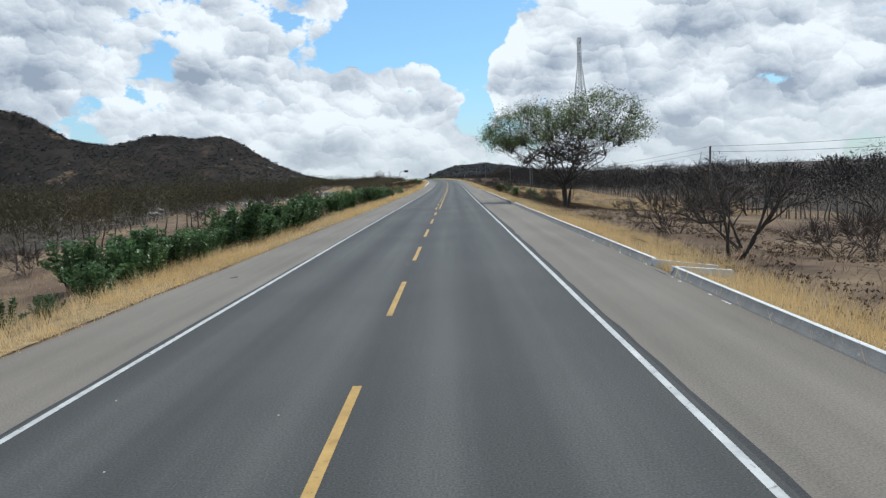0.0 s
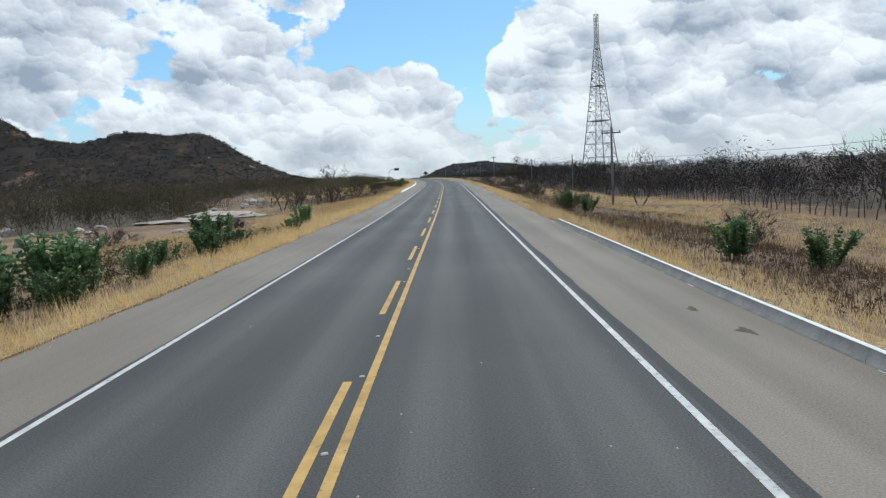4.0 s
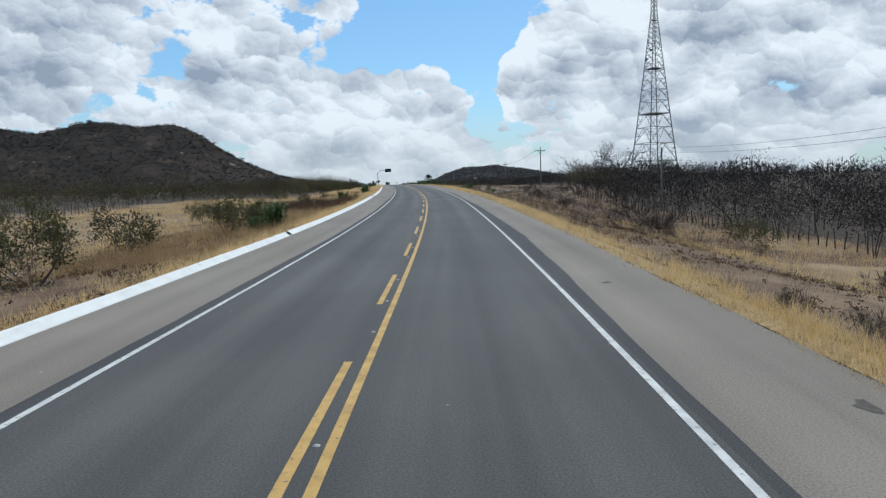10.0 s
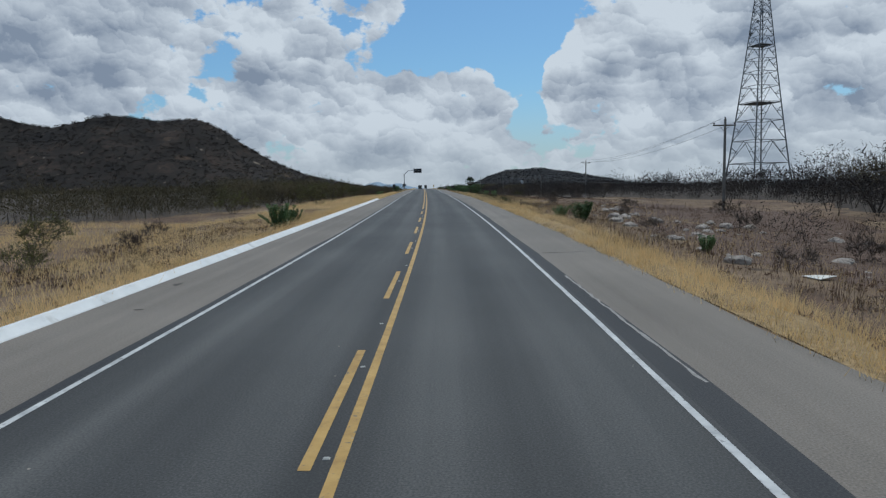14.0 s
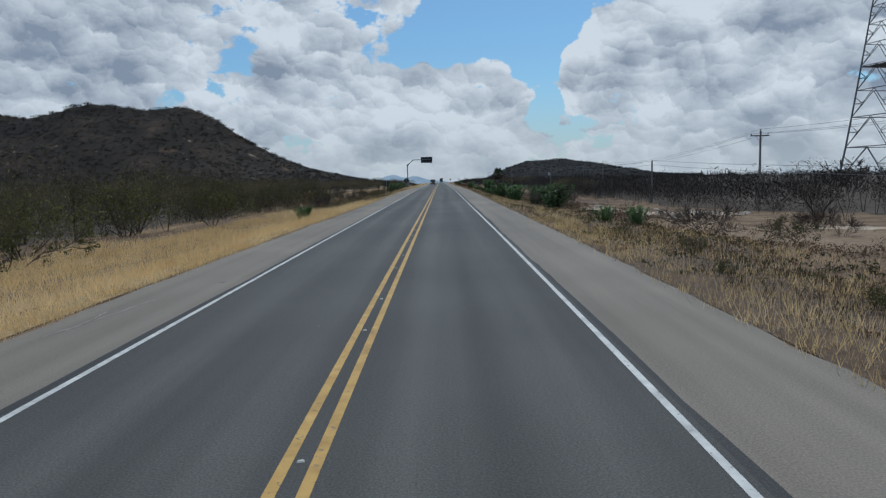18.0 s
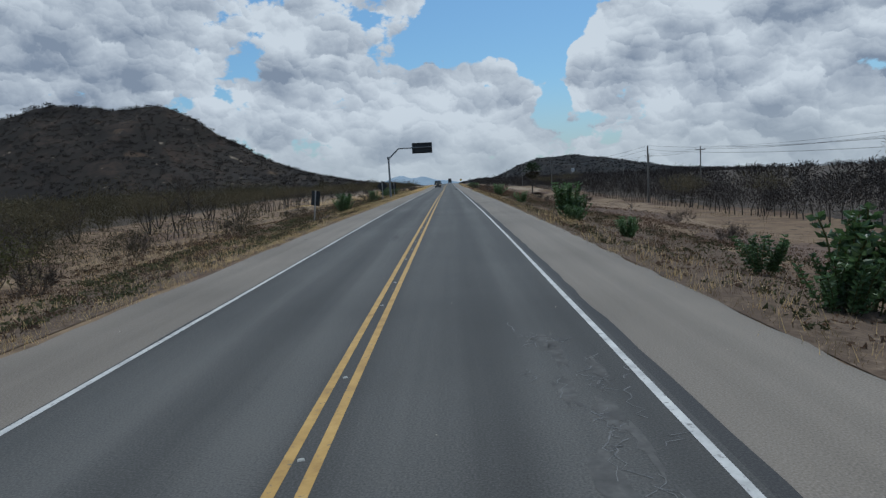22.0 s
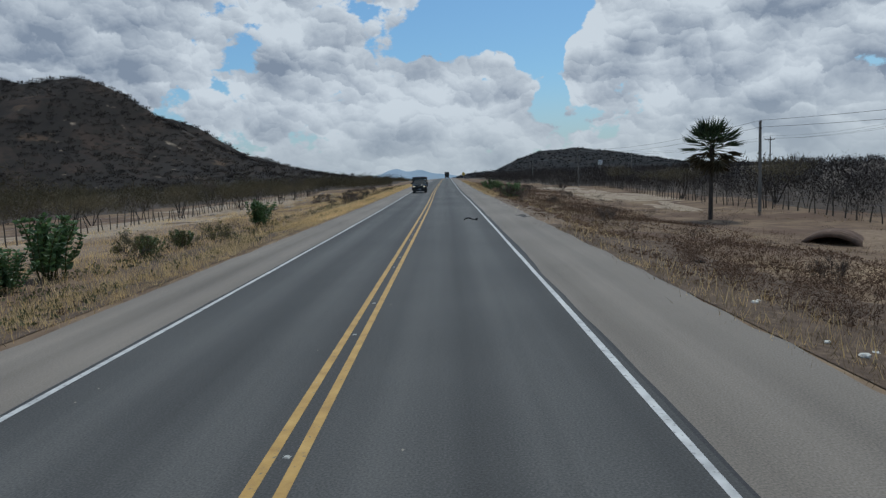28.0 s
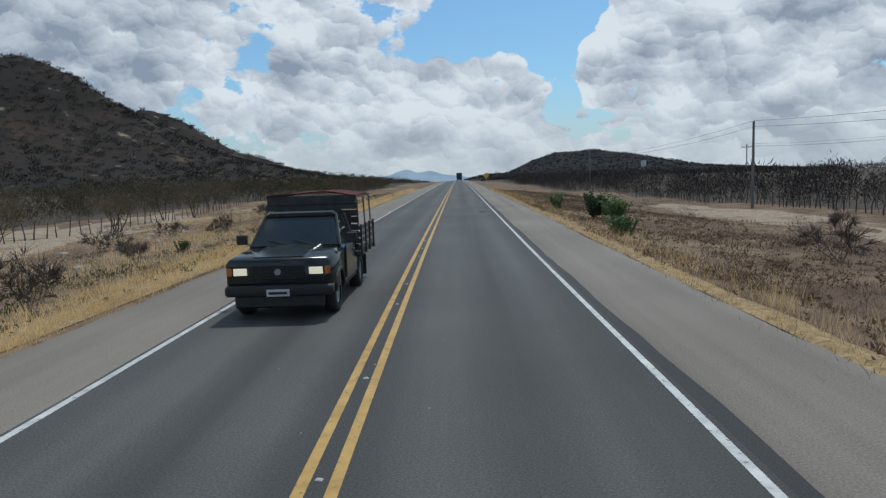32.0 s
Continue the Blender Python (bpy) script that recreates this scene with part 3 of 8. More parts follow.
def hill(name, cx, cy, ridge, front, behind, step, rough, label, mat=None, base=6.0, bend=0.0):
    """A ridge across the view at y = cy: (x, height) pairs along it, falling off over `front` metres towards the road's start and `behind` beyond."""
    xs_, hs_ = zip(*ridge)
    x = np.arange(xs_[0], xs_[-1] + step, step)
    y = np.arange(cy - front, cy + behind + step, step)
    gx, gy = np.meshgrid(x, y, indexing="ij")
    line = cy + bend * (gx - xs_[0]) / (xs_[-1] - xs_[0])
    t = np.where(gy < line, (line - gy) / front, (gy - line) / behind)
    fall = np.clip(1 - t, 0, 1)
    fall = fall ** 1.25 * (1 + 0.35 * t)
    hgt = np.interp(gx, xs_, hs_) * fall
    bump = np.empty(gx.shape)
    for i in range(gx.shape[0]):
        for j in range(gx.shape[1]):
            p = Vector((gx[i, j] + cx, gy[i, j], 0))
            bump[i, j] = noise.fractal(p * 0.011, 1.0, 2.0, 5) + 0.45 * noise.noise(p * 0.06)
    hgt = hgt * (1 + 0.05 * bump) + bump * rough * np.clip(hgt / 20, 0, 1) + base - 6 * np.clip(1 - hgt / 3, 0, 1)
    v = np.stack([gx + cx, gy, hgt], -1)
    i = np.arange(gx.size).reshape(gx.shape)
    f = np.stack([i[:-1, :-1], i[1:, :-1], i[1:, 1:], i[:-1, 1:]], -1).reshape(-1, 4)
    big_mesh(name, v.reshape(-1, 3), f, mat or M_HILL, "structure", label, "hill", True)
    return v


HILL_L = hill("hill_1", 0, 1012, ((-1250, 40), (-1000, 110), (-820, 142), (-700, 152), (-620, 142), (-580, 132), (-541, 116), (-505, 90), (-470, 80), (-440, 79), (-405, 84), (-376, 88), (-344, 88), (-307, 86), (-286, 87), (-272, 84), (-255, 74), (-240, 63), (-221, 49), (-199, 38), (-176, 28), (-152, 19), (-119, 11), (-90, 5), (-58, 2), (-40, 0)),
              150, 330, 7.0, 2.2, "dark scrub-covered rocky hill with tan bare patches", base=9.0)
HILL_B = hill("hill_4", 0, 1290, ((-680, 0), (-600, 30), (-500, 66), (-420, 80), (-377, 83), (-352, 85), (-333, 80), (-315, 72), (-293, 56), (-271, 42), (-242, 33), (-214, 22), (-191, 16), (-168, 13), (-134, 9), (-100, 4), (-60, 0)),
              200, 260, 9.0, 1.8, "rounded dark shoulder of the scrub-covered hill", base=9.0)
M_FARHILL = material("far_scrub_hill", [(0.3, (0.012, 0.013, 0.014)), (0.5, (0.020, 0.020, 0.021)), (0.7, (0.038, 0.034, 0.031))], scale=0.02, detail=12, rough=1.0, bump=1.0, bump_scale=0.08)
HILL_R = hill("hill_2", 286, 2920, ((-420, 0), (-330, 22), (-280, 28), (-240, 25), (-170, 62), (-90, 88), (0, 95), (60, 97), (150, 84), (240, 66), (330, 48), (420, 34), (520, 24), (700, 14), (900, 0)),
     500, 500, 26.0, 3.0, "distant low hill under dark scrub", M_FARHILL, base=4.0)
# air haze is painted in: the mountains' own colour is a pale blue
M_HAZE_BLUE = material("haze_tinted_mountain", [(0.35, (0.22, 0.29, 0.36)), (0.6, (0.28, 0.35, 0.42)), (0.8, (0.33, 0.39, 0.45))], scale=0.004, detail=6, rough=1.0)
hill("hill_3", -480, 4400, ((-330, 0), (-200, 42), (-120, 50), (-60, 78), (-10, 88), (50, 64), (120, 70), (190, 52), (300, 34), (420, 0)), 250, 250, 22.0, 2.0, "mountains on the horizon, coloured blue for the air haze", M_HAZE_BLUE, base=0.0)


# ---- lattice mast ----
M_STEEL = material("galvanised_steel", [(0.3, (0.085, 0.09, 0.095)), (0.6, (0.16, 0.165, 0.17))], scale=2, rough=0.6, metal=0.25)
M_DISH = material("grey_dish", [(0.3, (0.20, 0.21, 0.22)), (0.7, (0.30, 0.31, 0.32))], scale=1, rough=0.6)


def lattice_tower(m, height, base_w, top_w):
    tower = thing("lattice_tower", "tall galvanised steel lattice telecommunication tower standing in the scrub", "tower", m=m)

    def wid(z):
        k = z / height
        return (base_w + (top_w - base_w) * min(1, k / 0.82) ** 0.9) / 2

    levels = [0.0]
    while levels[-1] < height - 2:
        levels.append(min(height, levels[-1] + max(2.6, wid(levels[-1]) * 1.15)))
    corner = lambda z, k: Vector(((1, 1, -1, -1)[k] * wid(z), (1, -1, -1, 1)[k] * wid(z), z))
    for k in range(4):
        part("leg", Geo().tube([corner(z, k) for z in levels], [0.38 - 0.26 * z / height for z in levels], 5), M_STEEL, tower)
    for a, b in zip(levels[:-1], levels[1:]):
        for k in range(4):
            g, q = Geo(), (k + 1) % 4
            r = 0.17 - 0.09 * a / height
            lo0, lo1, hi0, hi1 = corner(a, k), corner(a, q), corner(b, k), corner(b, q)
            top = (hi0 + hi1) / 2
            g.tube([hi0, hi1], r, 4).tube([lo0, top], r, 4).tube([lo1, top], r, 4)
            for lo, hi in ((lo0, hi0), (lo1, hi1)):
                mid = (lo + top) / 2
                g.tube([mid, (lo + hi) / 2], r * 0.7, 3).tube([mid, lo * 0.25 + hi * 0.75], r * 0.7, 3)
            part("bracing", g, M_STEEL, tower)
    for z, r, ang in ((height * 0.602, 1.5, -150), (height * 0.634, 0.8, -60)):
        ring = [(r * i / 4, 0.35 * r * (i / 4) ** 2) for i in range(5)]
        g = Geo()
        vs = [(q * math.cos(k * math.pi / 8), -w, q * math.sin(k * math.pi / 8)) for q, w in ring for k in range(16)]
        fs = [(i * 16 + k, i * 16 + (k + 1) % 16, i * 16 + 16 + (k + 1) % 16, i * 16 + 16 + k) for i in range(4) for k in range(16)]
        turn = pose(0, 0, z, 0, 0, ang) @ pose(0, -wid(z) - 0.9, 0)
        g.add([turn @ Vector(p) for p in vs], fs)
        g.tube([turn @ Vector((0, 0.1, 0)), turn @ Vector((0, 1.2, 0))], 0.2, 6)
        part("dish", g, M_DISH, tower, "grey microwave dish", True)
    for z, ang in ((0.66, 20), (0.68, 140), (0.67, 260), (0.965, 20), (0.965, 140), (0.965, 260), (0.985, 80)):
        t = pose(0, 0, height * z, 0, 0, ang) @ pose(0, -wid(height * z) - 0.7, 0)
        part("antenna_panel", Geo().box((-0.22, -0.12, -1.3), (0.22, 0.12, 1.3), 0.03, t).tube([t @ Vector((0, 0.1, 0)), t @ Vector((0, 0.9, 0))], 0.05, 4), M_DISH, tower)
    part("lightning_rod", Geo().tube([(0, 0, height), (0, 0, height + 3)], 0.05, 4), M_STEEL, tower)
    for z in (0.33, 0.55, 0.78, 0.95):
        w = wid(height * z)
        part("platform", Geo().box((-w, -w, height * z - 0.08), (w, w, height * z), 0.02), M_STEEL, tower)
    return tower


lattice_tower(at(600, 164, 0.3, 12), 126.0, 22.0, 2.6)

# ---- power line: concrete poles and sagging wires ----
M_CONCRETE = material("pole_concrete", [(0.3, (0.13, 0.12, 0.108)), (0.6, (0.20, 0.187, 0.168)), (0.8, (0.28, 0.265, 0.24))], scale=3, detail=8, rough=0.9, bump=0.3, stretch=(1, 1, 0.25))
M_DARKWOOD = material("weathered_dark_wood", [(0.3, (0.06, 0.05, 0.042)), (0.6, (0.11, 0.092, 0.075)), (0.8, (0.17, 0.145, 0.12))], scale=6, detail=8, rough=0.9, bump=0.4, stretch=(1, 1, 0.1))
M_PORCELAIN = material("brown_insulator", [(0.3, (0.05, 0.03, 0.025)), (0.7, (0.09, 0.055, 0.04))], scale=5, rough=0.25)
M_WIRE = material("aluminium_wire", [(0.3, (0.16, 0.16, 0.17)), (0.7, (0.22, 0.22, 0.23))], scale=1, rough=0.6, metal=0.4)


def power_pole(s, d, top, arm, size=1.0):
    """top: height of its head above the road."""
    p = stand(s, d)
    level = float(along(s)[2])
    high = level + top - float(p[2])
    pole = thing("power_pole", "square concrete power pole with a crossarm and insulators" if arm else "slender grey concrete power pole without crossarm", "power pole", "power poles beside the road", m=pose(*p, 0, 0, turn_at(s)))
    w0, w1 = 0.125, 0.085
    body = Geo()
    body.add([(x * w, y * w * 0.8, z) for z, w in ((-0.5, w0), (high, w1)) for x, y in ((-1, -1), (1, -1), (1, 1), (-1, 1))], [(3, 2, 1, 0), (4, 5, 6, 7), (0, 1, 5, 4), (1, 2, 6, 5), (2, 3, 7, 6), (3, 0, 4, 7)])
    part("post", body, M_CONCRETE, pole)
    heads = []
    if arm:
        part("crossarm", Geo().box((-1.1, 0.10, high - 0.62), (1.1, 0.21, high - 0.50), 0.01), M_DARKWOOD, pole, "dark wooden crossarm")
        for x in (-0.5, 0.5):
            part("brace", Geo().tube([(x, 0.2, high - 0.6), (0, 0.2, high - 1.15)], 0.018, 4), M_STEEL, pole)
        heads = [(-1.0, 0.15, high - 0.5), (0.95, 0.15, high - 0.5), (0, 0, high)]
    else:
        heads = [(0, -0.12, high - 0.12), (0, -0.12, high - 0.7)]
    out = []
    for h in heads:
        part("insulator", Geo().tube([h, (h[0], h[1], h[2] + 0.06), (h[0], h[1], h[2] + 0.08), (h[0], h[1], h[2] + 0.16), (h[0], h[1], h[2] + 0.2)], [0.03, 0.03, 0.075, 0.06, 0.03], 8), M_PORCELAIN, pole)
        out.append(pole.matrix_basis @ Vector((h[0], h[1], h[2] + 0.19)))
    return out


def wires(a, b):
    for p, q in zip(a, b):
        n, sag = 14, 0.012 * (q - p).length
        pts = [p.lerp(q, i / n) - Vector((0, 0, sag * 4 * (i / n) * (1 - i / n))) for i in range(n + 1)]
        w = thing("power_cable", "thin sagging aluminium power cable between poles", "power cable", "power cables", geo=Geo().tube(pts, 0.016, 3, False), mat=M_WIRE)


POLES = [(-20, 30, 5.2, False), (72.2, 29.3, 4.5, False), (154.5, 19.4, 6.7, True), (231.8, 30.3, 5.1, False), (280.6, 29.8, 5.0, False), (342.4, 28.6, 7.7, True), (437.8, 38.7, 6.9, True), (451.3, 30.3, 3.9, False),
         (538.4, 30.9, 5.8, False), (618, 29.0, 5.9, False), (707.9, 31.2, 6.8, False), (800, 33, 6.5, False)]
FAR_POLES = [(585.8, 56.6, 6.8, True), (641.3, 62.4, 7.1, True), (700, 70, 7.2, True), (790, 66, 7.0, True)]
heads = [power_pole(*p) for p in POLES]
far_heads = [power_pole(*p) for p in FAR_POLES]
low_line = [h for h, p in zip(heads, POLES) if not p[3]]
high_line = [h for h, p in zip(heads, POLES) if p[3] and p[0] > 300] + far_heads
for line in (low_line, high_line):
    for a, b in zip(line[:-1], line[1:]):
        wires(a, b)

# ---- overhead sign seen from behind, and other road signs ----
M_SIGNBACK = material("sign_back", [(0.3, (0.012, 0.014, 0.016)), (0.7, (0.03, 0.033, 0.036))], scale=2, rough=0.6, metal=0.2)
M_GALV = material("dull_galvanised_tube", [(0.3, (0.16, 0.17, 0.18)), (0.7, (0.27, 0.28, 0.29))], scale=3, rough=0.5, metal=0.5)


def gantry():
    g0 = thing("overhead_sign", "overhead road sign, dark back, on a bent steel pole", "road sign", m=pose(*along(545, 0, 0), 0, 0, turn_at(545)))
    foot = float(land(545, -8.05))
    part("post", Geo().tube([(-8.05, 0, foot - 0.4), (-8.05, 0, 3.0), (-8.08, 0, 6.2)], [0.17, 0.15, 0.13], 8), M_GALV, g0, "octagonal galvanised steel post")
    base = part("base_plate", Geo().box((-8.35, -0.3, foot - 0.1), (-7.75, 0.3, foot + 0.05), 0.02), M_GALV, g0)
    for x in (-8.27, -7.83):
        for y in (-0.22, 0.22):
            part("bolt", Geo().tube([(x, y, foot + 0.04), (x, y, foot + 0.10)], 0.025, 6), M_GALV, base)
    part("collar", Geo().box((-8.28, -0.2, 5.98), (-7.86, 0.2, 6.4), 0.02), M_GALV, g0, "square steel collar box")
    part("strut", Geo().tube([(-7.95, 0, 6.2), (-6.42, 0, 7.62)], [0.12, 0.105], 8), M_GALV, g0, "slanting steel tube")
    part("arm", Geo().tube([(-6.5, 0, 7.6), (-1.2, 0, 7.68)], [0.105, 0.075], 8), M_GALV, g0, "long tapering steel tube")
    part("elbow", Geo().tube([(-6.62, 0, 7.43), (-6.42, 0, 7.6), (-6.2, 0, 7.62)], 0.125, 8), M_GALV, g0)
    panel = part("sign_panel", Geo().box((-4.27, 0.12, 6.72), (-1.08, 0.17, 8.38), 0.012), M_SIGNBACK, g0, "dark sheet-metal sign back")
    for z in (6.95, 8.15):
        part("stiffener", Geo().box((-4.22, 0.06, z - 0.03), (-1.13, 0.12, z + 0.03), 0.008), M_SIGNBACK, panel)
    for x in (-3.6, -2.7, -1.7):
        part("clamp", Geo().box((x - 0.05, -0.11, 7.54), (x + 0.05, 0.12, 7.8), 0.01), M_GALV, panel)


gantry()


def back_sign(s, d, high, size, shape, lean=0.0, turn=0.0):
    sign = thing("road_sign", "dark back of a diamond warning sign on a pale post" if shape == "diamond" else "dark back of a rectangular road sign on a leaning post", "road sign", m=at(s, d, 0, turn) @ pose(0, 0, 0, 0, lean, 0))
    part("post", Geo().box((-0.045, -0.045, -0.4), (0.045, 0.045, high + size * 0.6), 0.008), M_POST, sign, "pale grey wooden post")
    if shape == "diamond":
        r = size * 0.707
        vs = [(0, y, high - r) for y in (0.05, 0.07)]
        pts = [(0.04, -r + 0.04), (r - 0.04, -0.04), (r, 0), (r - 0.04, 0.04), (0.04, r - 0.04), (0, r), (-0.04, r - 0.04), (-r + 0.04, 0.04), (-r, 0), (-r + 0.04, -0.04), (-0.04, -r + 0.04), (0, -r)]
        vs = [(x, y, high + z) for y in (0.05, 0.066) for x, z in pts]
        n = len(pts)
        part("sign_panel", Geo().add(vs, [tuple(range(n)), tuple(range(2 * n - 1, n - 1, -1))] + [(i, i + n, (i + 1) % n + n, (i + 1) % n) for i in range(n)]), M_SIGNBACK, sign)
    else:
        part("sign_panel", Geo().box((-size * 0.42, 0.05, high - size * 0.6), (size * 0.42, 0.066, high + size * 0.6), 0.006), M_SIGNBACK, sign)
    for z in (-0.2, 0.2):
        part("clamp", Geo().box((-0.16, 0.035, high + z * size - 0.02), (0.16, 0.05, high + z * size + 0.02)), M_GALV, sign)
    return sign


M_POST = material("pale_post", [(0.3, (0.26, 0.25, 0.23)), (0.7, (0.42, 0.40, 0.37))], scale=4, detail=8, rough=0.85, stretch=(1, 1, 0.2))

# ---- plants ----
M_TWIG = material("dry_twigs", [(0.3, (0.068, 0.054, 0.045)), (0.55, (0.115, 0.092, 0.076)), (0.75, (0.175, 0.145, 0.120))], scale=0.8, detail=4, rough=0.95, rand=0.45)
M_WOODS = material("leafless_scrub", [(0.3, (0.033, 0.028, 0.026)), (0.5, (0.054, 0.046, 0.041)), (0.7, (0.086, 0.073, 0.064))], scale=0.09, detail=6, rough=0.95, rand=0.5)
M_DULL = material("sparse_dull_leaves", [(0.3, (0.040, 0.036, 0.020)), (0.5, (0.068, 0.056, 0.032)), (0.7, (0.105, 0.078, 0.045))], scale=0.12, detail=4, rough=0.9, rand=0.5, translucent=0.2)
M_OLIVE = material("olive_leaves", [(0.3, (0.060, 0.064, 0.026)), (0.6, (0.125, 0.120, 0.046)), (0.8, (0.21, 0.185, 0.075))], scale=0.7, detail=4, rough=0.8, rand=0.5, translucent=0.3)
M_GREEN = material("thick_green_leaves", [(0.3, (0.048, 0.088, 0.030)), (0.55, (0.095, 0.165, 0.060)), (0.75, (0.19, 0.265, 0.13))], scale=2.5, detail=4, rough=0.42, rand=0.6, translucent=0.36)
M_GREENTREE = material("feathery_green_leaves", [(0.3, (0.070, 0.096, 0.034)), (0.55, (0.118, 0.155, 0.056)), (0.75, (0.18, 0.215, 0.088))], scale=0.5, detail=5, rough=0.7, rand=0.5, translucent=0.5)
M_BARK = material("dark_bark", [(0.3, (0.040, 0.034, 0.030)), (0.6, (0.078, 0.066, 0.057)), (0.8, (0.125, 0.108, 0.094))], scale=7, detail=8, rough=0.95, bump=0.6, bump_scale=30, stretch=(1, 1, 0.25))
M_GOLD = material("golden_dry_grass", [(0.25, (0.50, 0.345, 0.155)), (0.5, (0.67, 0.480, 0.240)), (0.75, (0.78, 0.60, 0.350))], scale=0.22, detail=6, rough=0.85, rand=0.35, translucent=0.45)
M_STRAW = material("dull_straw_grass", [(0.25, (0.092, 0.068, 0.038)), (0.5, (0.160, 0.118, 0.066)), (0.75, (0.26, 0.195, 0.112))], scale=0.18, detail=6, rough=0.9, rand=0.4, translucent=0.3)
M_RED = material("reddish_dry_weeds", [(0.25, (0.066, 0.041, 0.029)), (0.5, (0.112, 0.070, 0.048)), (0.75, (0.185, 0.122, 0.080))], scale=0.5, detail=5, rough=0.95, rand=0.45, translucent=0.2)


M_DRYSTALK = material("brown_dry_stalks", [(0.25, (0.20, 0.125, 0.062)), (0.5, (0.32, 0.21, 0.11)), (0.75, (0.44, 0.31, 0.175))], scale=0.4, detail=5, rough=0.9, rand=0.45, translucent=0.35)


def unit(v):
    return v / max(1e-9, np.linalg.norm(v))


class Plant:
    """Branches as thin prisms and twigs or leaves as single faces, gathered in arrays of triangles."""

    def __init__(self, seed):
        self.r = np.random.default_rng(seed)
        self.v, self.f = [], []

    def prism(self, a, b, ra, rb, sides=3):
        t = unit(b - a)
        u = unit(np.cross(t, (0.31, 0.2, 0.93) if abs(t[2]) < 0.9 else (1.0, 0.1, 0.0)))
        w = np.cross(t, u)
        n = len(self.v)
        ang = np.arange(sides) * 2 * math.pi / sides
        for p, r in ((a, ra), (b, rb)):
            self.v += [p + r * (math.cos(k) * u + math.sin(k) * w) for k in ang]
        for k in range(sides):
            q = (k + 1) % sides
            self.f += [(n + k, n + q, n + sides + q), (n + k, n + sides + q, n + sides + k)]

    def spike(self, a, b, wide):
        side = unit(np.cross(b - a, self.r.normal(0, 1, 3))) * wide / 2
        n = len(self.v)
        self.v += [a - side, a + side, b]
        self.f += [(n, n + 1, n + 2)]

    def leaf(self, a, way_, long_, wide):
        side = unit(np.cross(way_, self.r.normal(0, 1, 3))) * wide / 2
        lift = unit(np.cross(side, way_)) * wide * 0.25
        n = len(self.v)
        self.v += [a, a + way_ * long_ * 0.5 - side + lift, a + way_ * long_, a + way_ * long_ * 0.5 + side + lift]
        self.f += [(n, n + 1, n + 2), (n, n + 2, n + 3)]

    def limb(self, a, way_, long_, r0, depth, tips, bend=0.25, kids=3, rise=0.15, shrink=0.68, spread=0.6):
        """A crooked branch that forks; the ends of the last order are put into tips."""
        parts = 3 if depth > 0 else 2
        p, w = a, unit(way_)
        for i in range(parts):
            w = unit(w + self.r.normal(0, bend, 3) * 0.6 + np.array((0, 0, rise)) * 0.5)
            q = p + w * long_ / parts
            self.prism(p, q, r0 * (1 - 0.5 * i / parts), r0 * (1 - 0.5 * (i + 1) / parts))
            if depth > 0 and i > 0:
                side = unit(w + self.r.normal(0, spread, 3))
                self.limb(q, side, long_ * shrink * self.r.uniform(0.6, 1.0), r0 * 0.5, depth - 1, tips, bend, kids, rise, shrink, spread)
            p = q
        if depth == 0:
            tips.append((p, w))
            return
        for _ in range(kids - 1):
            self.limb(p, unit(w + self.r.normal(0, spread, 3)), long_ * shrink * self.r.uniform(0.7, 1.1), r0 * 0.5, depth - 1, tips, bend, kids, rise, shrink, spread)

    def arrays(self):
        return np.array(self.v, np.float32), np.array(self.f, np.int32)

    def mesh(self, name, mat):
        v, f = self.arrays()
        me = bpy.data.meshes.new(name)
        me.from_pydata(v.tolist(), [], f.tolist())
        me.materials.append(mat)
        return me


def scrub(seed, tall, wide, stems=4, depth=2, twigs=5, twig=0.5, leaves=0, thick=0.04):
    """A leafless many-stemmed shrub or small tree: branches, fine twigs, and some leaves."""
    a, t, l = Plant(seed), Plant(seed + 1), Plant(seed + 2)
    tips = []
    for k in range(stems):
        ang = (k + a.r.uniform(-0.3, 0.3)) * 2 * math.pi / stems
        out = wide / tall
        way_ = np.array((math.cos(ang) * out, math.sin(ang) * out, 1.0))
        foot = np.array((math.cos(ang), math.sin(ang), 0)) * 0.05 * tall * 0.5
        a.limb(foot - np.array((0, 0, 0.15)), way_, tall * 0.45 * a.r.uniform(0.8, 1.1), thick * a.r.uniform(0.7, 1.1), depth, tips)
    for p, w in tips:
        for _ in range(twigs):
            d = unit(w + t.r.normal(0, 0.75, 3) + np.array((0, 0, 0.25)))
            t.spike(p - w * t.r.uniform(0, 0.4) * twig, p + d * twig * t.r.uniform(0.5, 1.3), 0.022)
        for _ in range(leaves):
            d = unit(w + l.r.normal(0, 1.0, 3))
            q = p + l.r.normal(0, 0.28, 3) * twig * 1.4
            l.leaf(q, d, l.r.uniform(0.09, 0.20), l.r.uniform(0.06, 0.11))
    return a, t, l


def spread_copies(name, variants, places, mat, label, category):
    """One object of stuff: the triangles of the variants, set down at places (s, d, size, turn)."""
    vs, fs, n = [], [], 0
    pos = stand(places[:, 0], places[:, 1])
    for k, (p, (s, d, size, turn)) in enumerate(zip(pos, places)):
        v, f = variants[k % len(variants)]
        if not len(v):
            continue
        c, q = math.cos(turn), math.sin(turn)
        w = np.empty_like(v)
        w[:, 0], w[:, 1], w[:, 2] = v[:, 0] * c - v[:, 1] * q, v[:, 0] * q + v[:, 1] * c, v[:, 2]
        vs.append(w * size + p)
        fs.append(f + n)
        n += len(v)
    return big_mesh(name, np.concatenate(vs), np.concatenate(fs), mat, "stuff", label, category)


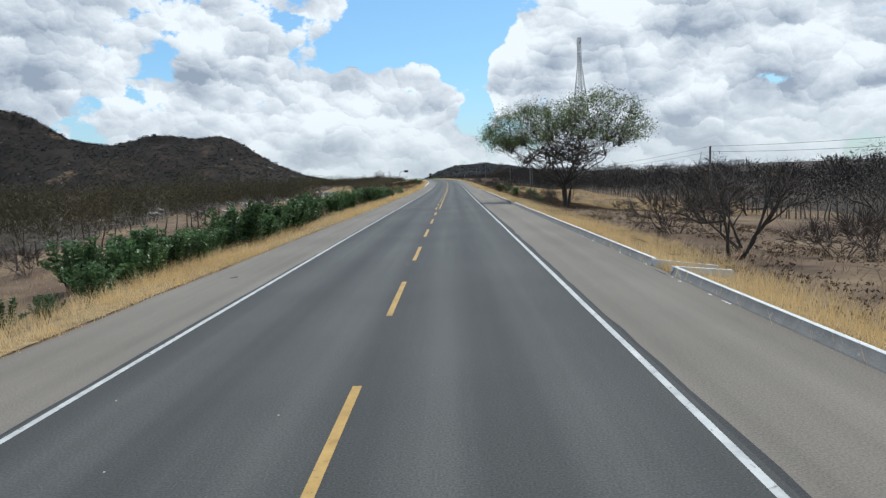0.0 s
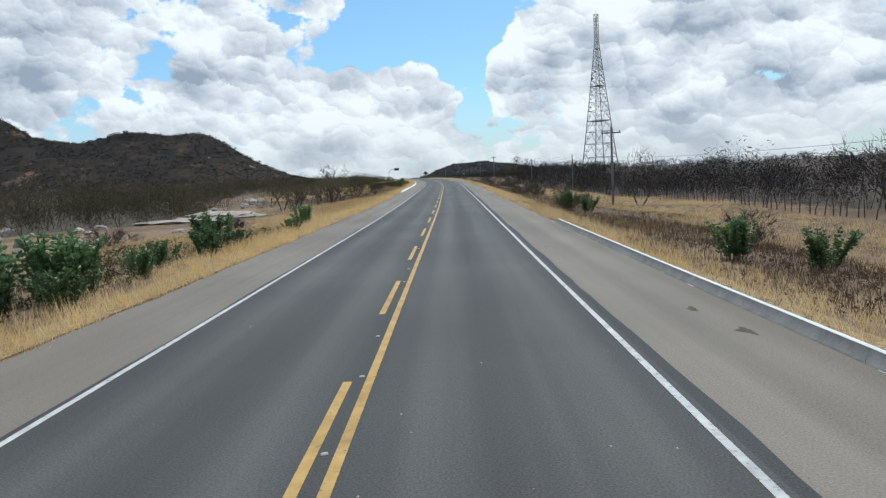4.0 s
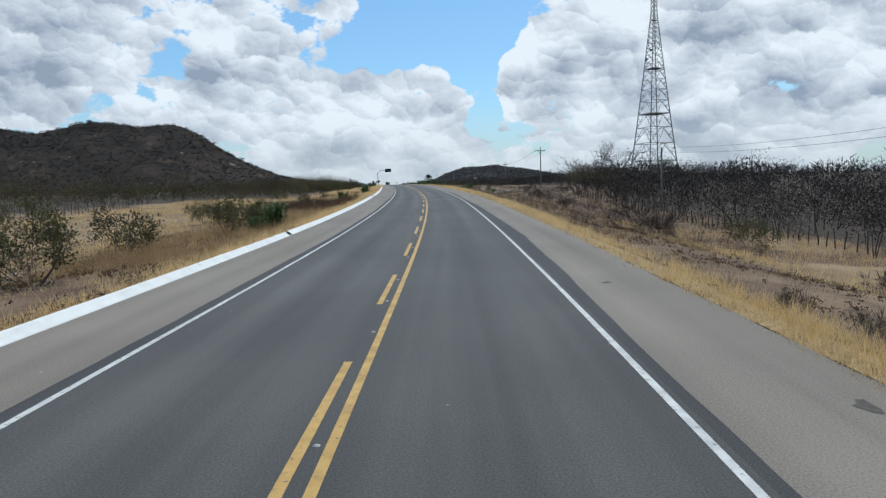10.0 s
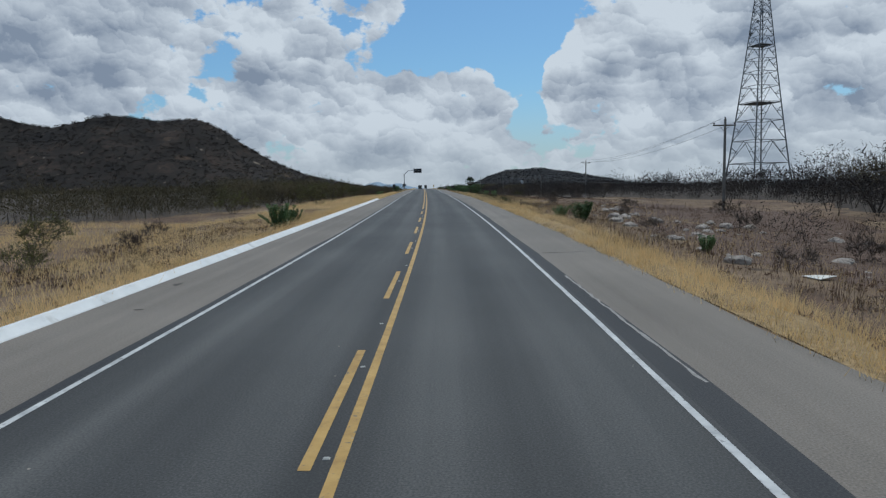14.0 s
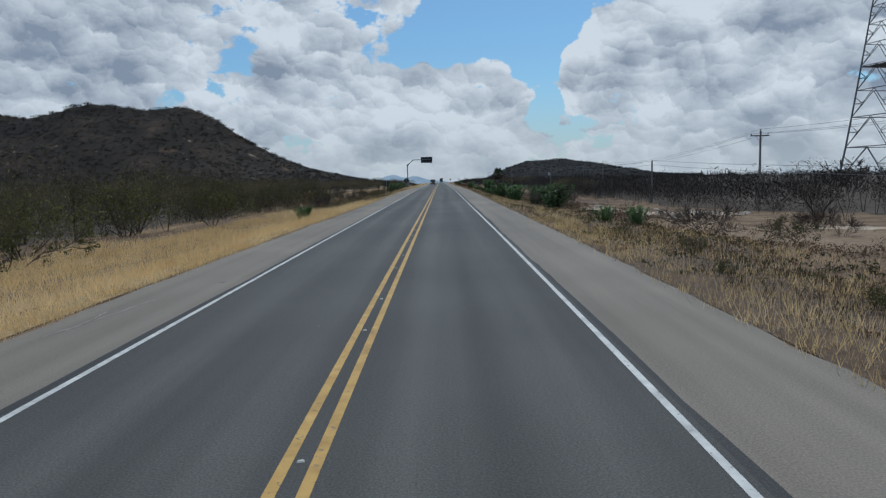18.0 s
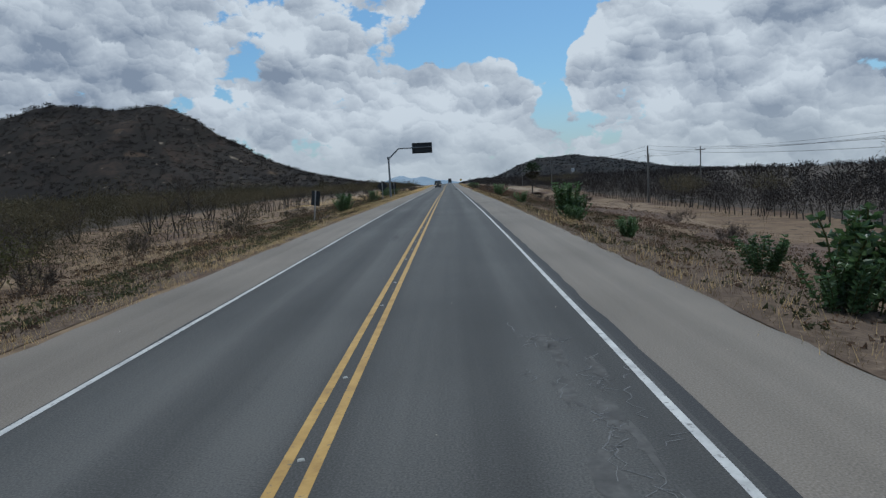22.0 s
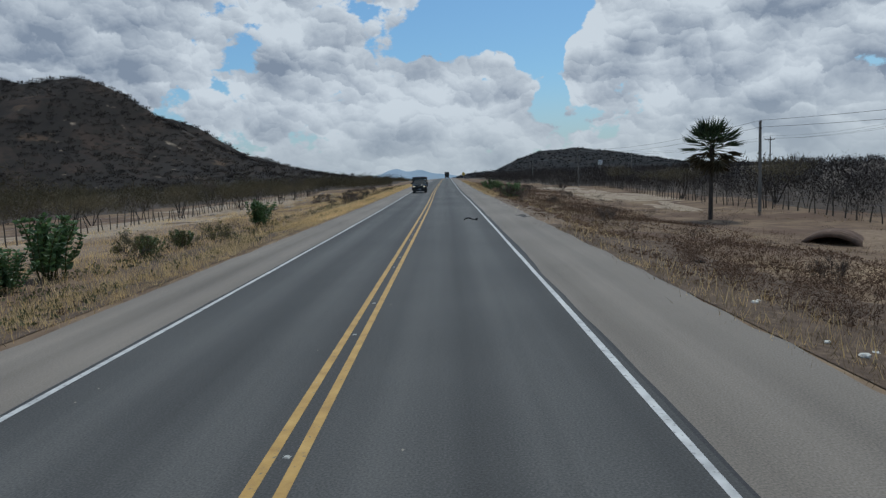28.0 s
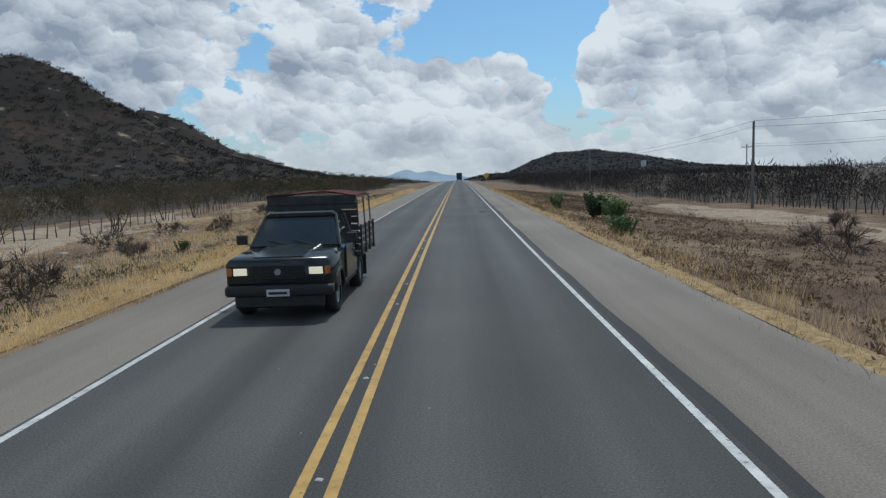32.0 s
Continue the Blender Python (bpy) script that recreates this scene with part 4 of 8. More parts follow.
# woods of leafless scrub on both sides: where they begin, by stretches
RIGHT_WOODS = ((-60, 0, 60, 120, 180, 240, 290, 330, 350, 380, 415, 440, 470, 520, 560, 600, 640, 700, 760, 820, 1100), (33, 33, 34, 36, 34, 31, 27, 33, 42, 46, 34, 27, 29, 32, 34, 33, 33, 34, 28, 20, 13))
LEFT_WOODS = ((-60, 0, 50, 100, 140, 165, 200, 215, 240, 300, 340, 370, 400, 440, 480, 520, 560, 600, 680, 760, 820, 1100), (27, 27, 28, 36, 40, 33, 40, 52, 58, 58, 44, 28, 24, 23, 26, 42, 46, 50, 50, 40, 26, 14))


def wood_places(side, edge, count, depth, seed, s0=-40, s1=1100):
    r = np.random.default_rng(seed)
    s = r.uniform(s0, s1, count)
    d = np.interp(s, *edge) + depth * r.uniform(0, 1, count) ** 1.5 + r.normal(0, 1.5, count)
    size = r.uniform(0.45, 1.0, count) ** 0.8 * r.uniform(0.85, 1.4, count) * (np.interp(s, (395, 430), (1.0, 0.74)) if side > 0 else 1.0)
    return np.stack([s, side * np.abs(d), size, r.uniform(0, 6.28, count)], -1)


def clump(seed, n, tall, wide, size, thin=0.32):
    p = Plant(seed)
    for _ in range(n):
        a = p.r.normal(0, 1, 3)
        a = unit(a) * p.r.uniform(0.4, 1.0)
        q = np.array((a[0] * wide / 2, a[1] * wide / 2, tall * 0.5 + a[2] * tall * 0.45))
        w = unit(np.array((a[0], a[1], 0.9)) + p.r.normal(0, 0.5, 3))
        p.spike(q, q + w * size * p.r.uniform(0.6, 1.4), size * thin)
    return p.arrays()


thicket_clumps = [clump(330 + k, 105, 4.1, 5.2, 0.48, 0.24) for k in range(5)]
far_clumps = [clump(300 + k, 74, 4.3, 5.6, 0.85, 0.28) for k in range(5)]

M_OLIVEWOODS = material("olive_brown_scrub", [(0.3, (0.044, 0.038, 0.024)), (0.5, (0.074, 0.062, 0.036)), (0.7, (0.120, 0.097, 0.056))], scale=0.07, detail=6, rough=0.95, rand=0.5, translucent=0.15)


def dome(seed, tall, wide, stems, haze, size, thin, low=0.34, under=0.60, stout=0.022, rise=0.35):
    """A thorn tree: a few crooked stems under a flat-topped dome of fine twigs."""
    a, t = Plant(seed), Plant(seed + 1)
    for k in range(stems):
        ang = k * 6.28 / stems + a.r.uniform(-0.5, 0.5)
        out = wide * a.r.uniform(0.12, 0.34)
        p = np.array((math.cos(ang) * 0.1, math.sin(ang) * 0.1, -0.15))
        q = np.array((math.cos(ang) * out * 0.45, math.sin(ang) * out * 0.45, tall * 0.32)) + a.r.normal(0, 0.12, 3)
        e = np.array((math.cos(ang) * out, math.sin(ang) * out, tall * 0.72)) + a.r.normal(0, 0.2, 3)
        r0 = stout * tall * a.r.uniform(0.6, 1.0)
        a.prism(p, q, r0, r0 * 0.7)
        a.prism(q, e, r0 * 0.7, r0 * 0.3)
        for _ in range(2):
            g = q + np.array((a.r.normal(0, 0.22) * wide, a.r.normal(0, 0.22) * wide, tall * a.r.uniform(0.25, 0.5)))
            a.prism(q, g, r0 * 0.5, r0 * 0.2)
    lumps = [(np.array((math.cos(j * 2.4) * wide * 0.30 * t.r.uniform(0.2, 1.25), math.sin(j * 2.4) * wide * 0.30 * t.r.uniform(0.2, 1.25), tall * t.r.uniform(under, 0.80))), t.r.uniform(0.55, 1.0)) for j in range(8)]
    for k in range(haze):
        c, big_ = lumps[k % 8]
        v = unit(t.r.normal(0, 1, 3)) * t.r.uniform(0.15, 1.0) ** 0.45
        q = c + v * np.array((wide * 0.27, wide * 0.27, tall * 0.24)) * big_
        q[2] = max(q[2], tall * low)
        w = unit(np.array((v[0], v[1], abs(v[2]) * (rise > 0.2) + rise)) + t.r.normal(0, 0.45 if rise > 0.2 else 0.8, 3))
        t.spike(q, q + w * size * t.r.uniform(0.5, 1.4), thin * t.r.uniform(0.4, 1.5))
    return a, t


def joined(a, t):
    (v0, f0), (v1, f1) = a.arrays(), t.arrays()
    return np.concatenate([v0, v1]), np.concatenate([f0, f1 + len(v0)])


# litter darkened in colour for the shade among the scrub, out to the horizon
M_SHADED_LITTER = material("shaded_leaf_litter", [(0.3, (0.042, 0.035, 0.030)), (0.5, (0.070, 0.057, 0.047)), (0.7, (0.115, 0.094, 0.076))], scale=1.5, detail=12, rough=0.95, bump=0.8, bump_scale=7)
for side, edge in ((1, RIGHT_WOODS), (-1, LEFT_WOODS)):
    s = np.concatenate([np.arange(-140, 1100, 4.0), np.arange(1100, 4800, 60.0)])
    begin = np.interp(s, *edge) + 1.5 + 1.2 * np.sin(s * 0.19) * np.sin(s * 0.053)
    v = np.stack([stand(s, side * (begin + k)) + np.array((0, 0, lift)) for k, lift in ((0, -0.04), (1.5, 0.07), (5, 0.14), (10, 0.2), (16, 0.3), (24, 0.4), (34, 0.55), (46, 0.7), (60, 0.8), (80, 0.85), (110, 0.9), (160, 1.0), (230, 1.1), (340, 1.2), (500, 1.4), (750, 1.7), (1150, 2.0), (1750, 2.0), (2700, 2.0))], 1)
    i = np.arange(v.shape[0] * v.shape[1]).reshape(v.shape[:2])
    big_mesh("woods_floor", v.reshape(-1, 3), np.stack([i[:-1, :-1], i[:-1, 1:], i[1:, 1:], i[1:, :-1]][::side], -1).reshape(-1, 4), M_SHADED_LITTER, "structure", "grey-brown leaf litter, coloured darker for the shade under the thorn scrub", "ground", True)

wood_trees = [joined(*dome(100 + 7 * k, 4.3 + 0.35 * k, 4.8 + 0.3 * k, 2, 320, 0.38, 0.062, 0.05, 0.34, 0.009, 0.1)) for k in range(7)]
low_scrub = [joined(*dome(160 + 7 * k, 2.7, 4.2, 2, 130, 0.36, 0.052, 0.03, 0.22, 0.009, 0.1)) for k in range(5)]
for side, edge, n, seed, mat in ((1, RIGHT_WOODS, 1080, 21, M_WOODS), (-1, LEFT_WOODS, 960, 22, M_OLIVEWOODS)):
    pl = wood_places(side, edge, n, 30, seed, -30, 900)
    spread_copies("scrub_woods", wood_trees, pl, mat, "thick dark leafless thorn scrub behind the fence", "woods")
    pl = wood_places(side, edge, 820, 8, seed + 5, -30, 860)
    pl[:, 2] *= 0.85
    back_rows = wood_places(side, edge, 1300, 20, seed + 9, -30, 900)
    back_rows[:, 1] += side * 2.5
    back_rows[:, 2] *= (np.interp(back_rows[:, 0], (395, 430), (1.12, 1.28)) if side > 0 else 1.0) * np.interp(np.abs(back_rows[:, 1]) - np.interp(back_rows[:, 0], *edge), (4, 14), (0.85, 1.1))
    spread_copies("thicket", thicket_clumps, back_rows, mat, "close dark thicket inside the woods", "woods")
    spread_copies("undergrowth", low_scrub, pl, mat, "low tangled brush along the edge of the woods", "woods")


r = np.random.default_rng(5)
for side, edge in ((1, RIGHT_WOODS), (-1, LEFT_WOODS)):
    n = 1950
    s = r.uniform(-30, 1700, n)
    d = np.interp(s, *edge) + 26 + 430 * r.uniform(0, 1, n) ** 1.6
    spread_copies("far_scrub", far_clumps, np.stack([s, side * d, r.uniform(0.7, 1.25, n), r.uniform(0, 6.28, n)], -1), M_WOODS if side > 0 else M_OLIVEWOODS, "dark grey-brown scrub plain reaching to the hills", "woods")


r = np.random.default_rng(15)
n = 120
spread_copies("undergrowth", low_scrub, np.stack([r.uniform(424, 492, n), -(10.5 + 15 * r.uniform(0, 1, n) ** 0.8), r.uniform(0.45, 1.0, n), r.uniform(0, 6.28, n)], -1), M_OLIVEWOODS, "dark olive brush close to the road", "woods")
n = 60
spread_copies("undergrowth", low_scrub, np.stack([r.uniform(186, 226, n), -(15 + 16 * r.uniform(0, 1, n)), r.uniform(0.45, 0.95, n), r.uniform(0, 6.28, n)], -1), M_OLIVEWOODS, "brown brush under the roadside trees", "woods")
n = 70
spread_copies("undergrowth", low_scrub, np.stack([r.uniform(252, 320, n), 17 + 12 * r.uniform(0, 1, n), r.uniform(0.35, 0.9, n), r.uniform(0, 6.28, n)], -1), M_WOODS, "dark leafless brush before the woods", "woods")


def sown(name, surface, count, seed, size, mat, label, category, limit):
    """Clumps on a hill's surface."""
    r = np.random.default_rng(seed)
    nx, ny = surface.shape[:2]
    i, j = r.integers(0, nx - 1, count * 6), r.integers(0, ny - 1, count * 6)
    u, w = r.uniform(0, 1, (count * 6, 1)), r.uniform(0, 1, (count * 6, 1))
    pick = (surface[i, j] * (1 - u) + surface[i + 1, j] * u) * (1 - w) + (surface[i, j + 1] * (1 - u) + surface[i + 1, j + 1] * u) * w
    pick = pick[(pick[:, 2] > 11) & limit(pick)][:count]
    count = len(pick)
    small = [clump(400 + k, 25, size * 0.8, size * 1.1, size * 0.27, 0.45) for k in range(5)]
    vs, fs, n = [], [], 0
    for k in range(count):
        v, f = small[k % 5]
        vs.append(v * r.uniform(0.5, 1.25) + pick[k] - (0, 0, 1.2))
        fs.append(f + n)
        n += len(v)
    big_mesh(name, np.concatenate(vs), np.concatenate(fs), mat, "stuff", label, category)


M_HILLSCRUB = material("hillside_scrub", [(0.3, (0.028, 0.024, 0.022)), (0.5, (0.046, 0.039, 0.034)), (0.7, (0.078, 0.063, 0.050))], scale=0.03, detail=6, rough=0.95, rand=0.4)
sown("hill_scrub", HILL_L, 9500, 31, 3.4, M_HILLSCRUB, "dark leafless scrub over the rocky hillside", "scrub", lambda p: (p[:, 1] < 1070) & (p[:, 0] > -800) & (np.sin(p[:, 0] * 0.045 + 1.3 * np.sin(p[:, 1] * 0.05)) * np.sin(p[:, 2] * 0.11 + p[:, 0] * 0.02) > -0.75))

ridge_line = np.array([HILL_L[i, int(np.argmax(HILL_L[i, :, 2]))] for i in range(HILL_L.shape[0])])
ridge_strip = np.stack([ridge_line + np.array((0, k, -0.1 * abs(k))) for k in (-14, -7, 0, 7)], 1)
sown("hill_scrub", ridge_strip, 420, 37, 4.6, M_HILLSCRUB, "leafless trees along the crest of the hill", "scrub", lambda p: (p[:, 0] > -800) & (p[:, 2] > 30))
sown("hill_scrub", HILL_B, 1700, 35, 5.0, M_HILLSCRUB, "dark leafless scrub over the rear shoulder of the hill", "scrub", lambda p: p[:, 1] < 1330)
sown("far_hill_scrub", HILL_R, 3200, 33, 6.5, M_FARHILL, "dark scrub on the distant hill", "scrub", lambda p: p[:, 1] < 2960)

# ---- grass ----


def blades(name, s, d, tall, mat, label, seed, lean=0.35, wide=0.022, tuft=6, fan=0.12):
    """Tufts of blades, one triangle each, at the places (s, d); the gravelly turnout stays nearly bare."""
    r = np.random.default_rng(seed)
    worn = (s > 590) & (s < 632) & (d > 6) & (d < 8.6 + 0.6 * np.sin(s * 0.7)) & (r.uniform(0, 1, len(s)) < 0.9)
    s, d, tall = s[~worn], d[~worn], tall[~worn]
    s, d, tall = (np.repeat(q, tuft) for q in (s, d, tall))
    n = len(s)
    foot = stand(s, d) + np.stack([r.normal(0, fan, n), r.normal(0, fan, n), np.full(n, -0.03)], -1)
    ang = r.uniform(0, 2 * math.pi, n)
    h = tall * r.uniform(0.55, 1.15, n)
    tip = foot + np.stack([np.cos(ang) * lean * h * r.uniform(0.2, 1.2, n), np.sin(ang) * lean * h * r.uniform(0.2, 1.2, n), h], -1)
    face = r.uniform(0, math.pi, n)
    w = wide * r.uniform(0.6, 1.5, n) / 2
    side = np.stack([np.cos(face) * w, np.sin(face) * w, np.zeros(n)], -1)
    v = np.stack([foot - side, foot + side, tip], 1).reshape(-1, 3)
    return big_mesh(name, v, np.arange(n * 3).reshape(-1, 3), mat, "stuff", label, "grass")


def verge(side, n, seed, d0, d1, power, weight):
    """Random places beside the road, thinned by weight(s, d)."""
    r = np.random.default_rng(seed)
    s = r.uniform(-8, 760, n)
    d = d0 + (d1 - d0) * r.uniform(0, 1, n) ** power
    keep = r.uniform(0, 1, n) < weight(s, d)
    kerbed = (s < 113) if side > 0 else (s > 176) & (s < 366)
    d = np.where(kerbed, np.maximum(d, 6.25) + 0.24, d)
    return s[keep], side * d[keep], r


def patchy(s, d, k):
    return 0.55 + 0.45 * np.sin(s * 0.21 + 1.7 * k) * np.sin(s * 0.073 + d * 0.5 + k)


# which of the verges is golden (the rest is dull straw or reddish weeds), by stretches
GOLD_R = ((-20, 60, 75, 95, 120, 150, 180, 330, 350, 420, 480, 760), (1, 1, 0.75, 0.5, 0.5, 0.75, 0.95, 0.9, 0.35, 0.12, 0.07, 0.07))
GOLD_L = ((-20, 60, 100, 170, 200, 230, 340, 430, 450, 520, 570, 605, 760), (1, 1, 1, 1, 0.85, 0.7, 0.85, 0.9, 0.35, 0.32, 0.5, 0.85, 0.85))
for side, gold, k in ((1, GOLD_R, 1.0), (-1, GOLD_L, 2.0)):
    s, d, r = verge(side, 38000, 41 + side, 6.22, 9.8, 1.9, lambda s, d: patchy(s, d, k) * np.interp(s, *gold))
    blades("verge_grass", s, d, r.uniform(0.26, 0.66, len(s)) * np.interp(np.abs(d), (6.2, 7.0), (0.6, 1)) * np.interp(s, (415, 445, 580, 620), (1.0, 0.62, 0.62, 0.95)), M_GOLD, "golden dry grass along the edge of the shoulder", 51 + side, 0.6, 0.0115, 14, 0.14)
    s, d, r = verge(side, 34000, 43 + side, 6.3, 13.0, 1.3, lambda s, d: (1.1 - np.interp(s, *gold)) * patchy(s, d, k + 2))
    blades("verge_straw", s, d, r.uniform(0.08, 0.28, len(s)), M_STRAW, "dull brown dry grass beside the shoulder", 53 + side, 0.9, 0.009, 10, 0.24)
    s, d, r = verge(side, 26000, 45 + side, 7.0, 17.0, 1.2, lambda s, d: (1.05 - np.interp(s, *gold)) * (patchy(s, d, k + 4) > 0.5))
    blades("reddish_weeds", s, d, r.uniform(0.12, 0.38, len(s)), M_RED, "reddish-brown dry weeds on the verge", 55 + side, 0.9, 0.009, 10, 0.3)
    s, d, r = verge(side, 15000, 49 + side, 6.12, 6.95, 1.0, lambda s, d: 0.75 + 0 * s)
    blades("edge_stubble", s, d, r.uniform(0.06, 0.22, len(s)), M_STRAW if side > 0 else M_GOLD, "short dry stubble at the crumbling edge", 59 + side, 0.8, 0.012, 6, 0.12)
    s, d, r = verge(side, 16000, 47 + side, 9.5, 36.0, 1.5, lambda s, d: 0.9 * (patchy(s * 0.6, d * 0.4, k + 1) > 0.42))
    blades("field_grass", s, d, r.uniform(0.15, 0.42, len(s)), M_GOLD if side < 0 else M_STRAW, "thin dry grass over the open land", 57 + side, 0.95, 0.017, 9, 0.32)


M_THATCH = material("matted_dry_grass", [(0.3, (0.14, 0.095, 0.050)), (0.5, (0.27, 0.19, 0.10)), (0.7, (0.42, 0.305, 0.165))], scale=6.0, detail=12, rough=0.95, bump=1.0, bump_scale=14, patch=[(0.5, 0.58, 0.70, (0.17, 0.12, 0.075))])


def thatch(side, s0, s1, wide, seed, mat=None, label="matted golden dry grass along the shoulder"):
    """Matted dry grass or stony earth on the verge, under the standing blades."""
    r = np.random.default_rng(seed)
    s = np.arange(s0, s1, 1.2)
    edge = wide * (1 + 0.28 * np.sin(s * 0.23 + seed) * np.sin(s * 0.071)) + r.normal(0, 0.18, len(s))
    edge = edge * np.interp(s, (s0, s0 + 4, s1 - 4, s1), (0.2, 1, 1, 0.2))
    cols = (0.0, 0.2, 0.45, 0.75, 1.0)
    kerbed = (s < 113) if side > 0 else (s > 176) & (s < 366)
    rows = []
    for k in cols:
        d = side * (6.2 + np.where(kerbed, 0.22, 0.0) + edge * k)
        p = stand(s, d)
        p[:, 2] += (0.012, 0.07, 0.08, 0.05, -0.05)[cols.index(k)] + r.normal(0, 0.012, len(s)) * (k > 0)
        rows.append(p)
    v = np.stack(rows, 1)
    n, m = v.shape[:2]
    i = np.arange(n * m).reshape(n, m)
    big_mesh("verge_thatch", v.reshape(-1, 3), np.stack([i[:-1, :-1], i[:-1, 1:], i[1:, 1:], i[1:, :-1]], -1).reshape(-1, 4), mat or M_THATCH, "structure", label, "ground", True)


for side, s0, s1, wide, seed in ((-1, -20, 118, 1.7, 3), (-1, 114, 178, 4.6, 8), (-1, 172, 428, 2.4, 4), (1, -20, 112, 1.7, 6), (1, 128, 240, 1.6, 7), (1, 236, 348, 2.6, 9), (-1, 598, 760, 2.6, 10), (1, 628, 760, 1.0, 12)):
    thatch(side, s0, s1, wide, seed)
M_STONY = material("stony_brown_earth", [(0.3, (0.058, 0.040, 0.029)), (0.48, (0.096, 0.068, 0.049)), (0.62, (0.145, 0.105, 0.075)), (0.78, (0.25, 0.195, 0.145))], scale=5.0, detail=14, rough=0.95, bump=1.0, bump_scale=12, patch=[(0.9, 0.55, 0.66, (0.085, 0.060, 0.044))])
thatch(1, 344, 592, 6.5, 13, M_STONY, "stony brown earth with dead leaves beside the shoulder")
thatch(-1, 424, 602, 5.0, 14, M_STONY, "stony brown earth with dead leaves beside the shoulder")


def meadow(name, s0, s1, d0, d1, n, low, high, mat, label, seed, wide=0.03, lean=0.7):
    """Grass or weeds over one stretch of the land."""
    r = np.random.default_rng(seed)
    s, d = r.uniform(s0, s1, n), r.uniform(d0, d1, n)
    keep = r.uniform(0, 1, n) < 0.35 + 0.65 * (np.sin(s * 0.33 + d * 0.21 + seed) * np.sin(s * 0.11 - d * 0.37) > -0.25)
    s, d = s[keep], d[keep]
    blades(name, s, d, r.uniform(low, high, len(s)), mat, label, seed + 1, lean * 0.8, wide * 0.75, 7, 0.26)


meadow("golden_field", 232, 352, -46, -10, 12000, 0.3, 0.7, M_GOLD, "golden dry grass over the open field", 65)
meadow("golden_field", 560, 740, -30, -9, 5600, 0.25, 0.55, M_GOLD, "golden dry grass between the trees", 67)
meadow("golden_field", 60, 260, 16, 31, 11000, 0.25, 0.55, M_GOLD, "pale golden grass before the fence", 69)
meadow("golden_field", 352, 398, -21, -6.7, 4600, 0.3, 0.65, M_GOLD, "tall golden grass beyond the kerb", 99)
meadow("golden_field", 395, 427, -15, -6.4, 2600, 0.3, 0.6, M_GOLD, "golden dry grass beside the shoulder", 71)
meadow("weed_stalks", 262, 288, -17, -8.2, 1700, 0.7, 1.35, M_RED, "tall reddish-brown weed stalks", 73, 0.022, 0.25)
meadow("weed_stalks", 238, 300, 10, 24, 1100, 0.4, 1.0, M_RED, "reddish-brown weed stalks before the woods", 75, 0.022, 0.4)
meadow("weed_stalks", 440, 740, 8.6, 22, 9000, 0.10, 0.30, M_RED, "low reddish-brown weeds on stony ground", 77, 0.022, 0.6)
meadow("weed_stalks", 430, 560, -18, -7.5, 5000, 0.12, 0.34, M_RED, "low brown weeds beside the road", 79, 0.02, 0.5)
meadow("weed_stalks", 226, 264, -17, -8.3, 3600, 0.4, 0.95, M_DRYSTALK, "dense reddish-brown weeds beside the kerb", 83, 0.022, 0.5)
meadow("dark_weeds", 344, 392, 7.3, 11.0, 1500, 0.15, 0.45, M_DULL, "dark grey-green weeds with dry seed heads", 85, 0.026, 0.9)
meadow("dark_weeds", 176, 194, 8.8, 14.5, 800, 0.15, 0.45, M_DULL, "low dark green weeds in the grass", 87, 0.03, 0.7)
meadow("weed_stalks", 56, 112, -24, -10.5, 2600, 0.3, 0.8, M_RED, "thin grey-brown weeds over stony ground", 89, 0.02, 0.5)
meadow("golden_field", 108, 178, -20, -8.5, 8000, 0.25, 0.65, M_GOLD, "pale golden grass round the granite slab", 109, 0.022, 0.8)
meadow("weed_stalks", 116, 168, 9.5, 21, 4500, 0.1, 0.32, M_RED, "low brown weeds over stony earth", 111, 0.022, 0.8)
meadow("golden_tussocks", 138, 178, -13, -7.2, 1500, 0.55, 1.0, M_GOLD, "tall tussocks of golden grass", 141, 0.018, 0.6)
meadow("brown_tussocks", 138, 178, -14, -8.0, 900, 0.5, 1.0, M_DRYSTALK, "tall tussocks of brown grass", 143, 0.018, 0.6)
meadow("golden_tussocks", 112, 182, 8.5, 22, 1500, 0.2, 0.5, M_GOLD, "tufts of golden grass over stony earth", 149, 0.018, 0.7)
meadow("golden_field", 236, 345, 8.2, 20, 2600, 0.2, 0.5, M_GOLD, "golden dry grass before the woods", 151, 0.018, 0.7)
meadow("golden_tussocks", 622, 760, 6.4, 8.2, 700, 0.3, 0.6, M_GOLD, "golden grass tufts at the edge of the shoulder", 145, 0.018, 0.6)
meadow("golden_tussocks", 496, 602, -8.8, -6.4, 1500, 0.3, 0.6, M_GOLD, "golden grass along the shoulder", 153, 0.018, 0.6)
meadow("golden_tussocks", 350, 432, 6.4, 11, 1300, 0.25, 0.5, M_GOLD, "golden grass tufts on the stony verge", 155, 0.018, 0.6)
meadow("golden_tussocks", 430, 600, 6.4, 8.6, 620, 0.25, 0.5, M_GOLD, "golden grass tufts at the edge of the shoulder", 147, 0.018, 0.6)
meadow("golden_field", 350, 400, 7, 14, 1300, 0.15, 0.36, M_GOLD, "golden grass before the stony clearing", 91)
meadow("weed_stalks", 300, 345, 8.5, 30, 1500, 0.25, 0.75, M_RED, "brown weeds among broken stones", 95, 0.022, 0.5)
meadow("weed_stalks", 604, 632, 12, 19, 1500, 0.15, 0.4, M_RED, "tall reddish-brown weeds beyond the turnout", 97, 0.022, 0.4)
